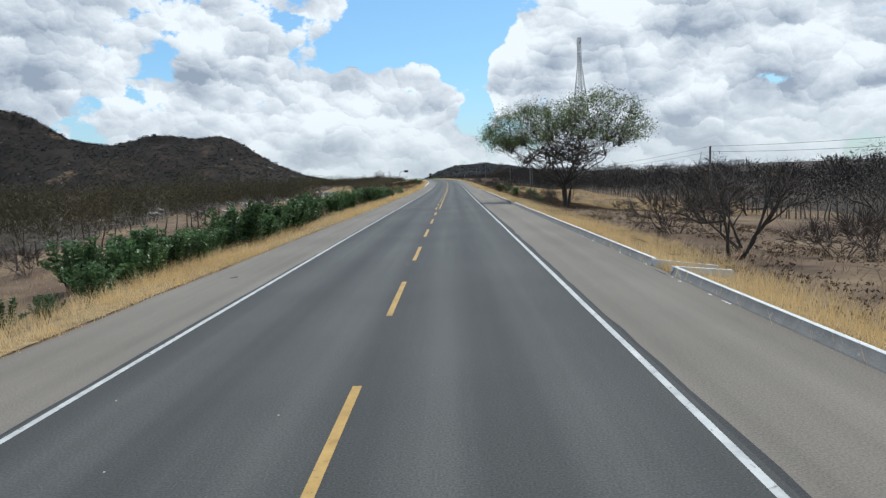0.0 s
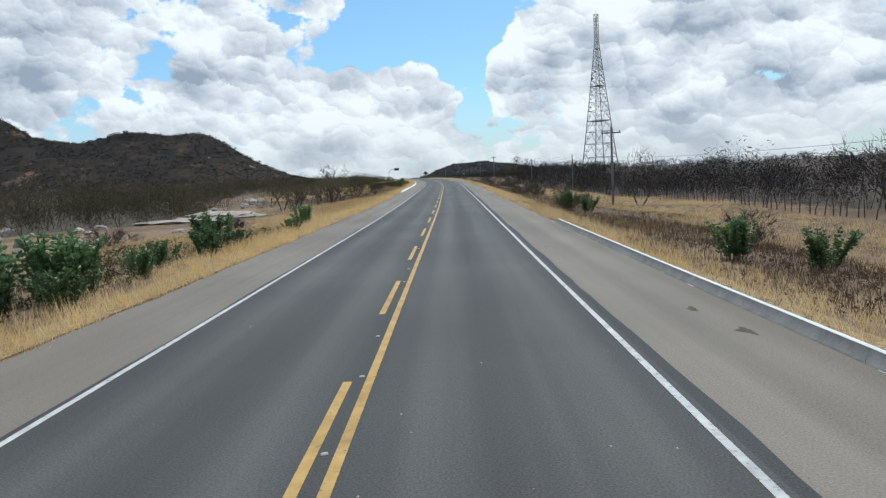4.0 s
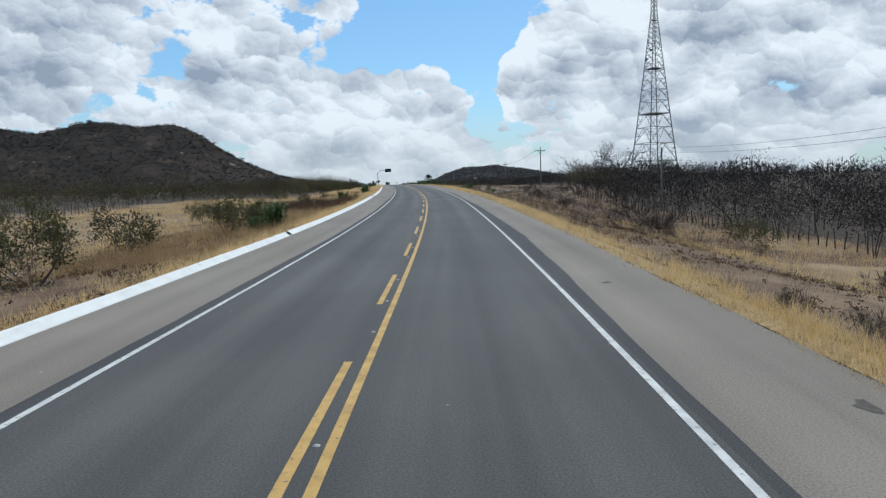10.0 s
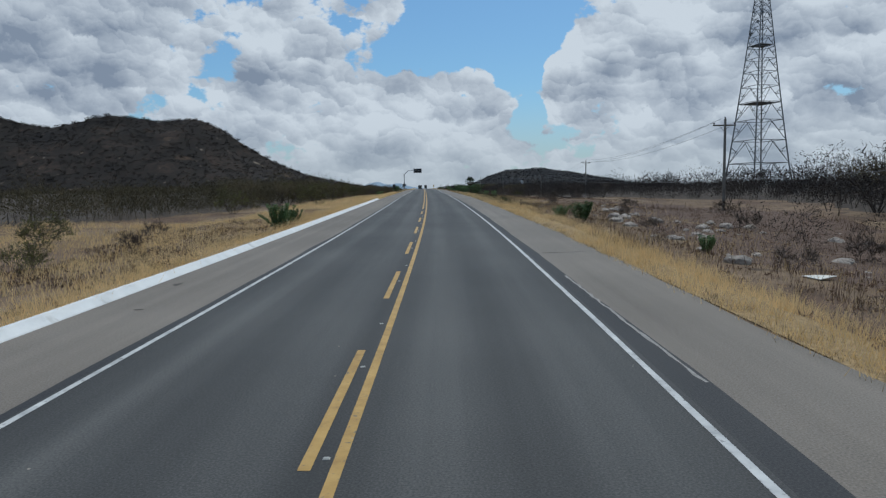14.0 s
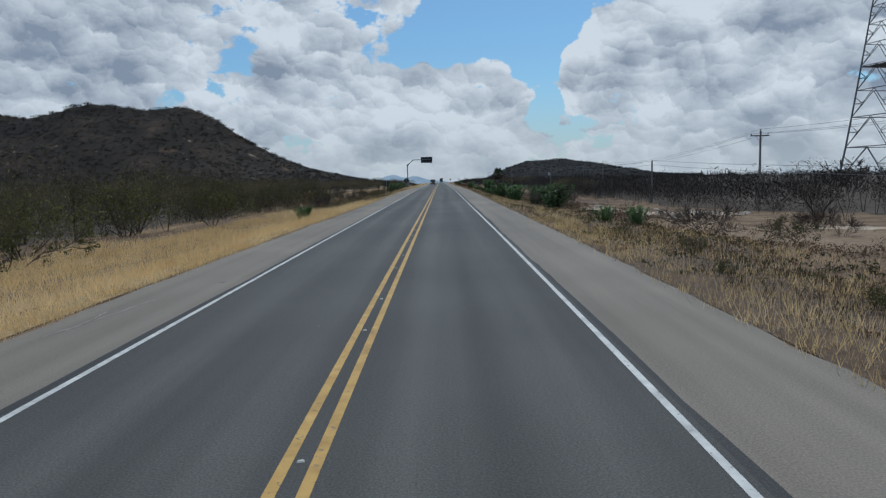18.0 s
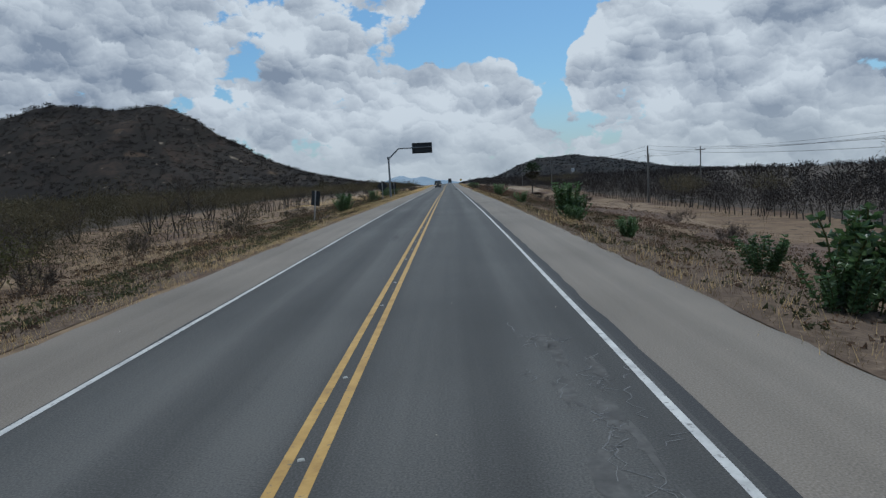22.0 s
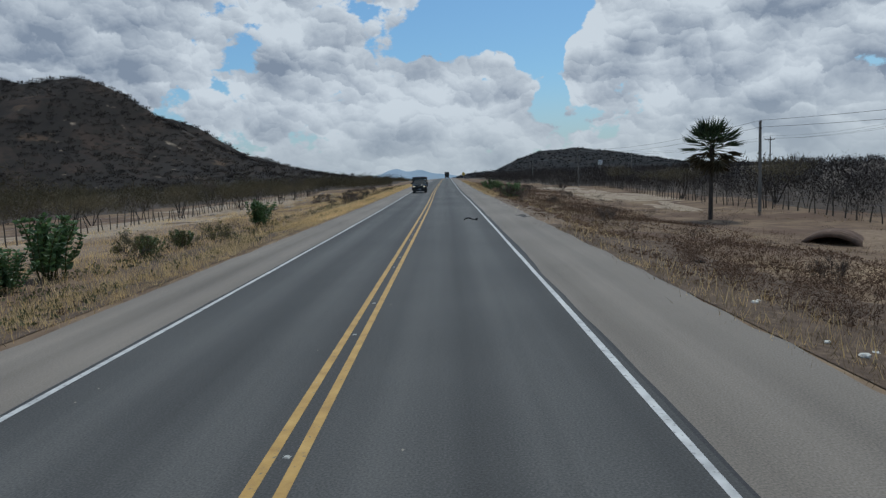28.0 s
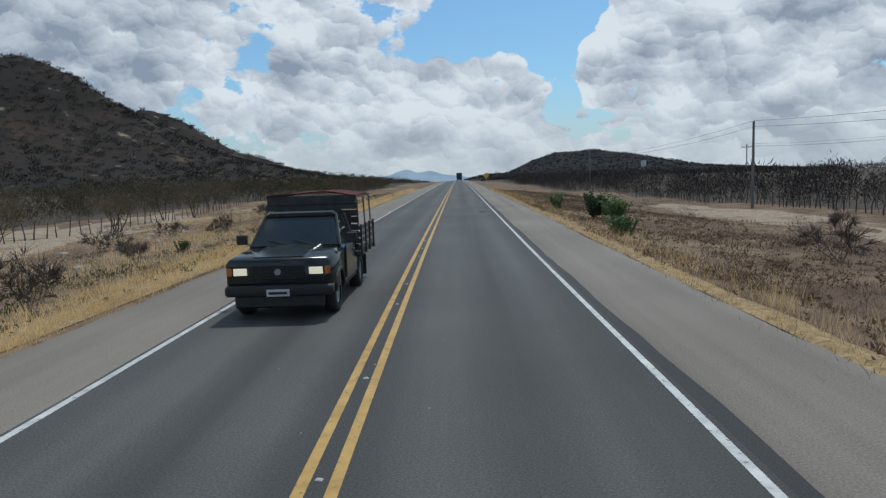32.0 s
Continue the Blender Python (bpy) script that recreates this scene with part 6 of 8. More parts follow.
def green_tree():
    """Wide umbrella tree with two leafy lobes over a fan of dark limbs."""
    ob = thing("roadside_tree", "broad green umbrella tree with a dark branching trunk and feathery crown", "tree", m=at(63.5, 12.1, 0.1, 8))
    a, t, l = Plant(900), Plant(901), Plant(902)
    rr = a.r

    def wiggle(p, q, r0, r1, n, amp, sides=5):
        pts = [p + (q - p) * i / n + (rr.normal(0, amp, 3) * (0 < i < n)) for i in range(n + 1)]
        for i in range(n):
            a.prism(pts[i], pts[i + 1], r0 + (r1 - r0) * i / n, r0 + (r1 - r0) * (i + 1) / n, sides)

    def lobe_point():
        left = rr.uniform() < 0.48
        c, s_ = ((-3.8, 0, 8.1), (4.1, 3.6, 2.0)) if left else ((3.8, 0.3, 8.8), (4.7, 3.8, 2.4))
        v = unit(rr.normal(0, 1, 3)) * rr.uniform(0.45, 1.0) ** 0.5
        q = np.array(c) + v * np.array(s_)
        edge = abs(q[0]) / 8.5
        q[2] -= 1.7 * edge ** 3
        return q

    targets = [lobe_point() for _ in range(660)]
    mains = []
    for k in range(26):
        ang = k * 2.399 + rr.uniform(-0.25, 0.25)
        out = rr.uniform(1.0, 4.2)
        mains.append(np.array((math.cos(ang) * out * 1.2, math.sin(ang) * out, rr.uniform(4.0, 6.2) - 0.2 * out)))
    foot = [np.array((math.cos(k * 2.1) * 0.09, math.sin(k * 2.1) * 0.09, -0.3)) for k in range(3)]
    forks = [np.array((math.cos(k * 2.1) * 0.42, math.sin(k * 2.1) * 0.36, 1.7 + 0.25 * k)) for k in range(3)]
    for p, q in zip(foot, forks):
        wiggle(p, q, 0.19, 0.12, 4, 0.04, 8)
    subs = []
    for m_ in mains:
        q = forks[int(np.argmin([np.linalg.norm(m_ - g) for g in forks]))]
        wiggle(q, m_, 0.064, 0.034, 7, 0.09)
        for _ in range(9):
            g = targets[int(rr.integers(len(targets)))]
            e = m_ + (g - m_) * rr.uniform(0.4, 0.6) + np.array((0, 0, -0.3))
            if np.linalg.norm((e - m_)[:2]) < 3.9:
                wiggle(m_, e, 0.034, 0.018, 4, 0.12, 4)
                subs.append(e)
                for _ in range(7):
                    p = m_ + (e - m_) * rr.uniform(0.3, 1.0)
                    t.spike(p, p + unit(e - m_ + rr.normal(0, 1.6, 3)) * rr.uniform(0.6, 1.7), 0.022)
    for g in targets:
        e = subs[int(np.argmin([np.linalg.norm((g - q) * (1, 1, 0.7)) for q in subs]))]
        wiggle(e, g, 0.015, 0.007, 4, 0.15, 3)
        for _ in range(2):
            p = e + (g - e) * rr.uniform(0.2, 0.9)
            t.spike(p, p + unit(g - e + rr.normal(0, 0.8, 3)) * rr.uniform(0.5, 1.3), 0.022)
        for _ in range(4):
            w = unit(rr.normal(0, 1, 3) + np.array((g[0] * 0.12, g[1] * 0.12, 0.2)))
            t.spike(g, g + w * rr.uniform(0.4, 0.9), 0.018)
            for j in range(11):
                q = g + w * rr.uniform(-0.1, 0.9) + rr.normal(0, 0.2, 3) * (1, 1, 0.7)
                l.leaf(q, unit(w + rr.normal(0, 0.8, 3)), rr.uniform(0.10, 0.23), rr.uniform(0.04, 0.085))
    for _ in range(26):
        p = np.array((rr.normal(0, 0.8), rr.normal(0, 0.8), rr.uniform(1.6, 3.6)))
        w = unit(np.array((p[0], p[1], rr.uniform(-0.1, 0.8))))
        tips = []
        t.limb(p, w, rr.uniform(1.2, 2.4), 0.022, 1, tips)
    part("trunk", a.mesh("trunk", M_BARK), M_BARK, ob, "dark forked trunk and limbs")
    tagged(part("twig_haze", t.mesh("twig_haze", M_TWIG), M_TWIG, ob), kind="stuff")
    part("crown", l.mesh("crown", M_GREENTREE), M_GREENTREE, ob, "feathery green crown in two lobes")


green_tree()


def fallen_branch(s, d, turn, size, k):
    """A dead limb lying on the ground."""
    copy_thing(dead_limbs[k % 2], at(s, d, -0.12, turn, size))


dead_limbs = [thing("dead_branch", "grey dead branch lying in the dry grass", "branch", "dead branches") for _ in range(2)]
for k, ob in enumerate(dead_limbs):
    q, tips = Plant(970 + k), []
    q.limb(np.array((0.0, 0.0, 0.12)), np.array((1.0, 0.2, 0.03)), 2.6, 0.09, 3, tips, 0.28, 3, 0.02, 0.72, 0.5)
    keep = q.mesh("limb", M_BARK)
    for vert in keep.vertices:
        vert.co.z = abs(vert.co.z) * 0.75
    part("limb", keep, M_BARK, ob)
dead_limbs[0].matrix_basis = at(372.5, 20.5, -0.05, 150, 1.15)
dead_limbs[1].matrix_basis = at(70.5, 13.6, -0.05, 200, 0.9)
for k, (s, d, turn, size) in enumerate(((371, 22.5, 20, 1.0), (73.5, 13.2, 160, 0.9), (72, 14.6, 230, 0.8), (246.5, 14.2, 170, 0.9), (248.5, 15.5, 200, 0.8), (250, 13.5, 30, 0.7), (499.5, 17.5, 60, 0.6), (640, 21.8, 120, 0.7), (560, -17, 100, 0.8), (206, -13.5, 80, 0.9), (202, -15, 20, 0.8))):
    fallen_branch(s, d, turn, size, k)


M_PALM = material("dark_palm_leaves", [(0.3, (0.020, 0.034, 0.016)), (0.55, (0.040, 0.064, 0.030)), (0.75, (0.080, 0.110, 0.056))], scale=2.0, detail=4, rough=0.45, rand=0.5, translucent=0.15)


def fan_palm():
    ob = thing("fan_palm", "fan palm with stiff green leaves above a skirt of dead ones", "palm", m=at(614.4, 23.2, 0.1, 0, 1.12))
    tk, lf, dead = Plant(950), Plant(951), Plant(952)
    top = 5.3
    for i in range(6):
        tk.prism(np.array((0.02 * i, 0, -0.2 + i * top / 5.5)), np.array((0.02 * (i + 1), 0, -0.2 + (i + 1) * top / 5.5)), 0.17 - 0.006 * i, 0.165 - 0.006 * i, 8)
    hub = np.array((0.1, 0, top))
    for k in range(60):
        live = k < 36
        q = lf if live else dead
        ang = k * 2.399
        el = q.r.uniform(0.0, 1.45) if live else q.r.uniform(-1.3, -0.2)
        w = np.array((math.cos(ang) * math.cos(el), math.sin(ang) * math.cos(el), math.sin(el)))
        stem = hub + w * q.r.uniform(0.9, 1.25)
        q.prism(hub, stem, 0.025, 0.018)
        side = unit(np.cross(w, (0, 0, 1.0)) + 1e-3)
        up = unit(np.cross(side, w))
        for j in range(13):
            t = (j - 6) / 6 * 1.25
            ray_ = unit(w * math.cos(t) + side * math.sin(t) + up * q.r.normal(0, 0.07))
            q.leaf(stem, ray_, q.r.uniform(1.1, 1.5) * (1.0 if live else 0.85), 0.12)
    part("trunk", tk.mesh("trunk", M_BARK), M_BARK, ob, "slender grey trunk")
    part("leaf_crown", lf.mesh("leaf_crown", M_PALM), M_PALM, ob, "green fan leaves")
    part("dead_skirt", dead.mesh("dead_skirt", M_DULL), M_DULL, ob, "brown hanging dead leaves")


fan_palm()

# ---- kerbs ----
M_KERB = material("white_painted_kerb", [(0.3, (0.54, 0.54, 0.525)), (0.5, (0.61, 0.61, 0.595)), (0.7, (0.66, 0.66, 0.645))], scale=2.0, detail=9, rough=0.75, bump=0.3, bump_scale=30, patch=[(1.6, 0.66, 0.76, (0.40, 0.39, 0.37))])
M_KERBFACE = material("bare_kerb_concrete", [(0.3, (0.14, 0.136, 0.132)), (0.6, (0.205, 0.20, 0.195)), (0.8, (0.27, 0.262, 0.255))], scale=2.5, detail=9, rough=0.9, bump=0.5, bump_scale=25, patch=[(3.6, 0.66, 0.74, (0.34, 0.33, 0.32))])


def kerb(name, s0, s1, d, side, mat_top, mat_face, label, high=0.165, foot=0.10, ramp=False):
    """A cast kerb swept along the road: a sloping face towards the lane and a narrow top."""
    s = np.append(np.arange(s0, s1, 1.5), s1)
    ob = thing(name, label, "kerb", kind="structure")
    wob = 0.02 * np.sin(s * 0.11) + 0.006 * np.sin(s * 0.5 + 1)

    def sweep(profile):
        grow = np.clip((s - s0) / 3.5, 0.08, 1.0) if ramp else 1.0
        rows = np.stack([along(s, side * (d + x) + wob, z if z < 0.01 else z * grow) for x, z in profile], 1)
        n, m = rows.shape[:2]
        i = np.arange(n * m).reshape(n, m)
        f = np.stack([i[:-1, :-1], i[:-1, 1:], i[1:, 1:], i[1:, :-1]], -1).reshape(-1, 4).tolist() + [tuple(range(m)), tuple(range((n - 1) * m, n * m))]
        return Geo().add(rows.reshape(-1, 3), f)

    k = high / 0.165
    top = 0.17 if foot else 0.13
    part("kerb_top", sweep(((0.07, 0.15 * k), (0.085, 0.162 * k), (top, high), (top + 0.02, 0.15 * k), (top + 0.025, -0.3))), mat_top, ob, "white painted top", True)
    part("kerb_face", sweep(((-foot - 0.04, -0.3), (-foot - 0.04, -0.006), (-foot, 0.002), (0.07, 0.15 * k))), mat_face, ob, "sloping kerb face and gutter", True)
    return ob


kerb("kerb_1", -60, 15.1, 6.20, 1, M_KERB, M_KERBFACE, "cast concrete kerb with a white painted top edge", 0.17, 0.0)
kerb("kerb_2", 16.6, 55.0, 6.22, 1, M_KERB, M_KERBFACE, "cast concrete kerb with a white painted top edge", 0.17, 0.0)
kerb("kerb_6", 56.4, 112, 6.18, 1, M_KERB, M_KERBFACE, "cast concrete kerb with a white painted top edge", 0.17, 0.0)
kerb("kerb_3", 178.6, 230, 6.18, -1, M_KERB, M_KERB, "low white-painted concrete kerb", 0.14, 0.08, True)
kerb("kerb_4", 230.6, 281.6, 6.18, -1, M_KERB, M_KERB, "low white-painted concrete kerb", 0.14, 0.08)
kerb("kerb_5", 283.2, 364.5, 6.18, -1, M_KERB, M_KERB, "low white-painted concrete kerb", 0.14, 0.08)


def chute(s, side, label):
    """A drain inlet through the kerb: two splayed wing walls and a sloping slab."""
    ob = thing("drain_chute", label, "drain", "drain chutes", m=pose(*along(s, side * 6.2, 0), 0, 0, turn_at(s)) @ Matrix.Diagonal((side, 1, 1, 1)))
    for y0, y1 in ((-0.75, -0.45), (0.75, 0.45)):
        w = 0.06
        vs = [(x, y + k * w, z) for x, y, z in ((0.05, y0, -0.3), (1.6, y1, -0.9), (1.6, y1, -0.03), (0.05, y0, 0.168)) for k in (-1, 1)]
        part("wing_wall", Geo().add(vs, [(0, 2, 4, 6), (7, 5, 3, 1), (0, 1, 3, 2), (2, 3, 5, 4), (4, 5, 7, 6), (6, 7, 1, 0)]), M_KERB, ob, "white painted wing wall")
    part("slab", Geo().add([(-0.1, -0.7, -0.012), (1.1, -0.42, -0.34), (1.1, 0.42, -0.34), (-0.1, 0.7, -0.012), (-0.1, -0.7, -0.3), (1.1, -0.42, -0.7), (1.1, 0.42, -0.7), (-0.1, 0.7, -0.3)],
                          [(0, 1, 2, 3), (7, 6, 5, 4), (0, 4, 5, 1), (1, 5, 6, 2), (2, 6, 7, 3), (3, 7, 4, 0)]), M_KERBFACE, ob)


chute(15.85, 1, "concrete drain chute through the white kerb")
chute(55.7, 1, "concrete drain chute through the white kerb")
chute(282.4, -1, "concrete drain chute through the white kerb")

# ---- fences: rough stick posts and wire ----
M_STICK = material("weathered_fence_stick", [(0.3, (0.050, 0.043, 0.037)), (0.6, (0.095, 0.083, 0.070)), (0.8, (0.16, 0.14, 0.12))], scale=5, detail=6, rough=0.95, rand=0.4, stretch=(1, 1, 0.2))
sticks = []
for k in range(5):
    q = Plant(1000 + k)
    b0, b1 = q.r.normal(0, 0.04, 3) * (1, 1, 0), q.r.normal(0, 0.07, 3) * (1, 1, 0)
    pts = [np.array((0, 0, -0.35)), np.array((0, 0, 0.5)) + b0, np.array((0, 0, 1.05)) + b1, np.array((0, 0, 1.4 + 0.12 * (k % 3))) + b1 * 1.5]
    for i in range(3):
        q.prism(pts[i], pts[i + 1], 0.055 - 0.007 * i, 0.05 - 0.007 * i, 5)
    n = len(q.v)
    q.f += [(n - 5, n - 4, n - 3), (n - 5, n - 3, n - 2), (n - 5, n - 2, n - 1)]
    sticks.append(q.mesh("post", M_STICK))


def fence(s0, s1, d0, d1, gap, seed, label):
    r = np.random.default_rng(seed)
    ob = thing("stick_fence", label, "fence", "stick fences")
    s = s0
    line = []
    while s < s1:
        d = d0 + (d1 - d0) * (s - s0) / (s1 - s0) + 1.2 * math.sin(s * 0.05 + seed)
        p = stand(s, d)
        post = part("post", sticks[int(r.integers(5))], None, ob)
        post.matrix_basis = pose(*p, r.normal(0, 4), r.normal(0, 4), r.uniform(0, 360)) @ Matrix.Diagonal((1, 1, r.uniform(0.8, 1.15), 1))
        line.append(Vector(p))
        s += gap * r.uniform(0.6, 1.4)
    for h in (0.45, 0.85, 1.2):
        part("wire", Geo().tube([p + Vector((0, 0, h)) for p in line[::3]], 0.006, 3, False), M_WIRE, ob, "thin fence wire")


fence(-10, 62, 30, 30, 0.75, 1, "close row of rough grey stick posts at the wood's edge")
fence(62, 215, 31, 32, 1.15, 2, "row of rough grey stick posts at the wood's edge")
fence(215, 312, 30, 27, 1.0, 3, "row of rough grey stick posts at the wood's edge")
fence(470, 770, 30, 33, 1.3, 4, "row of rough grey stick posts before the scrub")
fence(5, 70, -20.5, -24, 1.9, 5, "sparse stick fence with wire across dry ground")
fence(205, 335, -46, -50, 1.7, 6, "sparse stick fence across the pale field")
fence(340, 480, -44, -24, 1.6, 7, "stick fence before dark scrub")
fence(500, 560, -26, -27, 1.6, 8, "stick fence across sandy ground")
fence(560, 780, -28, -37, 1.5, 9, "stick fence across the pale sandy field")

# ---- rocks ----
M_ROCK = material("pale_granite", [(0.3, (0.20, 0.175, 0.15)), (0.5, (0.33, 0.29, 0.25)), (0.7, (0.46, 0.41, 0.355))], scale=1.4, detail=10, rough=0.95, bump=0.8, bump_scale=9, rand=0.25, patch=[(0.7, 0.60, 0.72, (0.17, 0.145, 0.12))])


def rock_mesh(seed, flat):
    bm = bmesh.new()
    bmesh.ops.create_icosphere(bm, subdivisions=3, radius=1.0)
    off = Vector((seed * 3.7, seed * 1.3, 0))
    for v in bm.verts:
        n = noise.fractal(v.co * 0.9 + off, 1.0, 2.0, 4)
        c = noise.cell(v.co * 1.1 + off)
        v.co *= 1 + 0.32 * n + 0.10 * c
        v.co.z *= flat
    me = bpy.data.meshes.new("boulder")
    bm.to_mesh(me)
    bm.free()
    me.materials.append(M_ROCK)
    return me


rocks = [rock_mesh(k, f) for k, f in enumerate((0.75, 0.55, 0.85, 0.5, 0.65))]


def boulder(s, d, size, k, flat=1.0, label="pale weathered granite boulder"):
    ob = new("boulder", rocks[k % 5])
    p = stand(s, d)
    ob.matrix_basis = pose(p[0], p[1], p[2] + size * 0.12 * flat, 0, 0, k * 67) @ Matrix.Diagonal((size, size * 0.8, size * flat, 1))
    return tagged(ob, label, "boulder", "boulders")


r = np.random.default_rng(12)
boulder(166, -29, 6.5, 1, 0.19, "broad pale slab of bare granite in the grass")
boulder(160, -33, 4.0, 3, 0.16, "broad pale slab of bare granite in the grass")
for s, d, z in ((181, -36.6, 1.7), (186, -38, 2.2), (178, -40, 1.5), (206, -38, 2.0), (222, -39, 2.7), (226, -42, 3.0), (216, -41, 2.0), (212, -37, 1.3), (232, -44, 2.6), (199, -42, 2.3), (194, -37, 1.2), (241, -47, 2.4), (229.9, -54.9, 3.4), (236, -58, 3.0), (222, -60, 3.6), (214, -56, 2.6)):
    boulder(s, d, z * 0.5, int(s))
for k in range(34):
    boulder(r.uniform(80, 150), -r.uniform(24, 46), r.uniform(0.25, 0.95), k)
for k in range(70):
    boulder(r.normal(316, 9), 12 + abs(r.normal(0, 9)), r.uniform(0.12, 0.55), k, 0.8, "broken stone in the rubble of the clearing")
for k in range(26):
    boulder(r.normal(424, 6), r.uniform(15, 32), r.uniform(0.2, 0.7), k, 0.6, "pale stone on bare sandy ground")
for k in range(26):
    boulder(r.uniform(640, 760), -r.uniform(15, 46), r.uniform(0.2, 0.6), k, 0.6, "pale stone in the dry field")

for k in range(60):
    boulder(r.uniform(668, 735), -r.uniform(20, 42), r.uniform(0.12, 0.42), k, 0.7, "pale broken stone on sandy ground")

# bare sandy patches in the land
M_TAN = material("tan_earth", [(0.3, (0.125, 0.088, 0.060)), (0.5, (0.195, 0.140, 0.096)), (0.7, (0.27, 0.20, 0.14))], scale=2.4, detail=10, rough=0.95, bump=0.6, bump_scale=8, patch=[(0.25, 0.60, 0.76, (0.13, 0.09, 0.064))])
M_GRAVEL = material("gravelly_earth", [(0.3, (0.085, 0.062, 0.046)), (0.48, (0.155, 0.115, 0.085)), (0.6, (0.21, 0.16, 0.12)), (0.75, (0.33, 0.265, 0.205))], scale=7, detail=14, rough=0.95, bump=1.0, bump_scale=22, patch=[(0.8, 0.5, 0.62, (0.105, 0.076, 0.056))])
M_SAND = material("pale_sand", [(0.3, (0.25, 0.20, 0.15)), (0.5, (0.38, 0.315, 0.245)), (0.7, (0.48, 0.41, 0.33))], scale=1.2, detail=10, rough=0.95, bump=0.5, bump_scale=8)

M_DUNE = material("dry_sandy_field", [(0.3, (0.19, 0.148, 0.108)), (0.5, (0.275, 0.218, 0.160)), (0.7, (0.36, 0.295, 0.22))], scale=1.6, detail=10, rough=0.95, bump=0.5, bump_scale=8, patch=[(0.4, 0.55, 0.7, (0.17, 0.125, 0.085))])


def patch_of(name, s, d, ls, ld, mat, label, seed, n=26, lift=0.09):
    """A flat irregular patch lying on the ground."""
    r = np.random.default_rng(seed)
    rings = [0.0, 0.35, 0.7, 1.0]
    out = 1 + 0.25 * r.normal(0, 1, n)
    out = (out + np.roll(out, 1) + np.roll(out, -1)) / 3
    ang = np.arange(n) * 2 * math.pi / n
    ss = np.concatenate([s + ls * k * out * np.cos(ang) for k in rings])
    dd = np.concatenate([d + ld * k * out * np.sin(ang) for k in rings])
    v = stand(ss, dd)
    v[:, 2] += np.repeat((lift, lift * 0.85, lift * 0.6, -0.03), n)
    f = [(i * n + k, i * n + (k + 1) % n, i * n + n + (k + 1) % n, i * n + n + k) for i in range(3) for k in range(n)]
    big_mesh(name, v, np.array(f), mat, "structure", label, "ground")


for k, (s, d, ls, ld) in enumerate(((425, 20, 8, 5), (426, 28, 6, 3), (408, 21, 3.5, 2.2), (402, 27, 4.5, 2.2), (417, 14.5, 4, 1.6), (541, 24, 22, 6), (560, 21, 26, 5), (590, 26, 14, 4), (585, -24, 30, 6), (630, -30, 34, 8), (690, -36, 40, 9), (255, -34, 36, 9), (655, 26, 30, 5), (700, 25, 30, 5), (140, -19, 30, 8), (120, -26, 26, 8), (396, 19, 18, 6), (385, 26, 22, 6), (520, 20, 30, 4.5), (176, -36, 16, 5), (610, 7.5, 17, 1.5))):
    patch_of("sandy_patch", s, d, ls, ld, M_SAND if k < 5 else M_DUNE if s > 620 else M_GRAVEL if ls == 17 else M_TAN, "bare pale sandy ground between the scrub", 60 + k)
M_RUBBLE = material("reddish_rubble_soil", [(0.3, (0.062, 0.042, 0.032)), (0.5, (0.11, 0.074, 0.056)), (0.7, (0.18, 0.13, 0.10))], scale=2.2, detail=12, rough=0.95, bump=1.0, bump_scale=5)
for k, (s, d, ls, ld) in enumerate(((312, 18, 24, 7), (335, 22, 22, 8), (285, 19, 24, 7), (208, -17, 22, 6), (462, 19, 26, 6), (500, 17, 22, 5), (140, 15, 20, 5))):
    patch_of("rubble_patch", s, d, ls, ld, M_RUBBLE, "stony reddish-brown earth", 80 + k)

# ---- traces on the road ----
M_CRACK = material("pale_crack_fill", [(0.3, (0.10, 0.10, 0.102)), (0.7, (0.19, 0.19, 0.19))], scale=6, rough=0.9)
# tar of joints and cracks; also the painted darkness inside the culvert
M_TAR_AND_SHADE = material("dark_crack_and_shade", [(0.3, (0.022, 0.021, 0.021)), (0.7, (0.045, 0.043, 0.042))], scale=6, rough=0.8)

M_SCUFF = material("dull_scuff", [(0.3, (0.060, 0.054, 0.048)), (0.7, (0.105, 0.094, 0.083))], scale=6, rough=0.85)


def crack(s, d, ds, dd, n, wide, mat, seed, label, h=0.004, jag=0.07):
    r = np.random.default_rng(seed)
    t = np.linspace(0, 1, n)
    path = np.stack([s + ds * t + r.normal(0, jag, n) * (abs(dd) > abs(ds)), d + dd * t + r.normal(0, jag, n)], -1)
    way_ = np.gradient(path, axis=0)
    way_ /= np.linalg.norm(way_, axis=1)[:, None]
    side = np.stack([-way_[:, 1], way_[:, 0]], -1) * wide / 2 * r.uniform(0.4, 1.3, n)[:, None]
    a, b = path - side, path + side
    v = np.stack([along(a[:, 0], a[:, 1], h), along(b[:, 0], b[:, 1], h)], 1).reshape(-1, 3)
    i = np.arange(n - 1) * 2
    big_mesh("road_crack", v, np.stack([i, i + 1, i + 3, i + 2], -1), mat, "structure", label, "crack")


for k, (s, d, ds, dd, n) in enumerate(((423.5, 3.22, 4.2, -0.25, 20), (427.3, 3.05, 9.0, 0.1, 40), (428.0, 3.3, 3.0, -0.15, 14), (436, 3.1, 9, -0.2, 30), (465.3, -1.05, 2.6, -0.22, 14), (467.6, -1.3, 1.6, 0.2, 10), (468.4, -1.0, 3.6, -0.15, 18), (467.0, -1.1, 1.0, -0.5, 8), (468.2, -0.85, 1.4, -0.3, 8), (470.5, -1.25, 2.4, 0.1, 12))):
    crack(s, d, ds, dd, n * 2, 0.016, M_CRACK, 200 + k, "thin pale crack wandering through the asphalt")
r = np.random.default_rng(78)
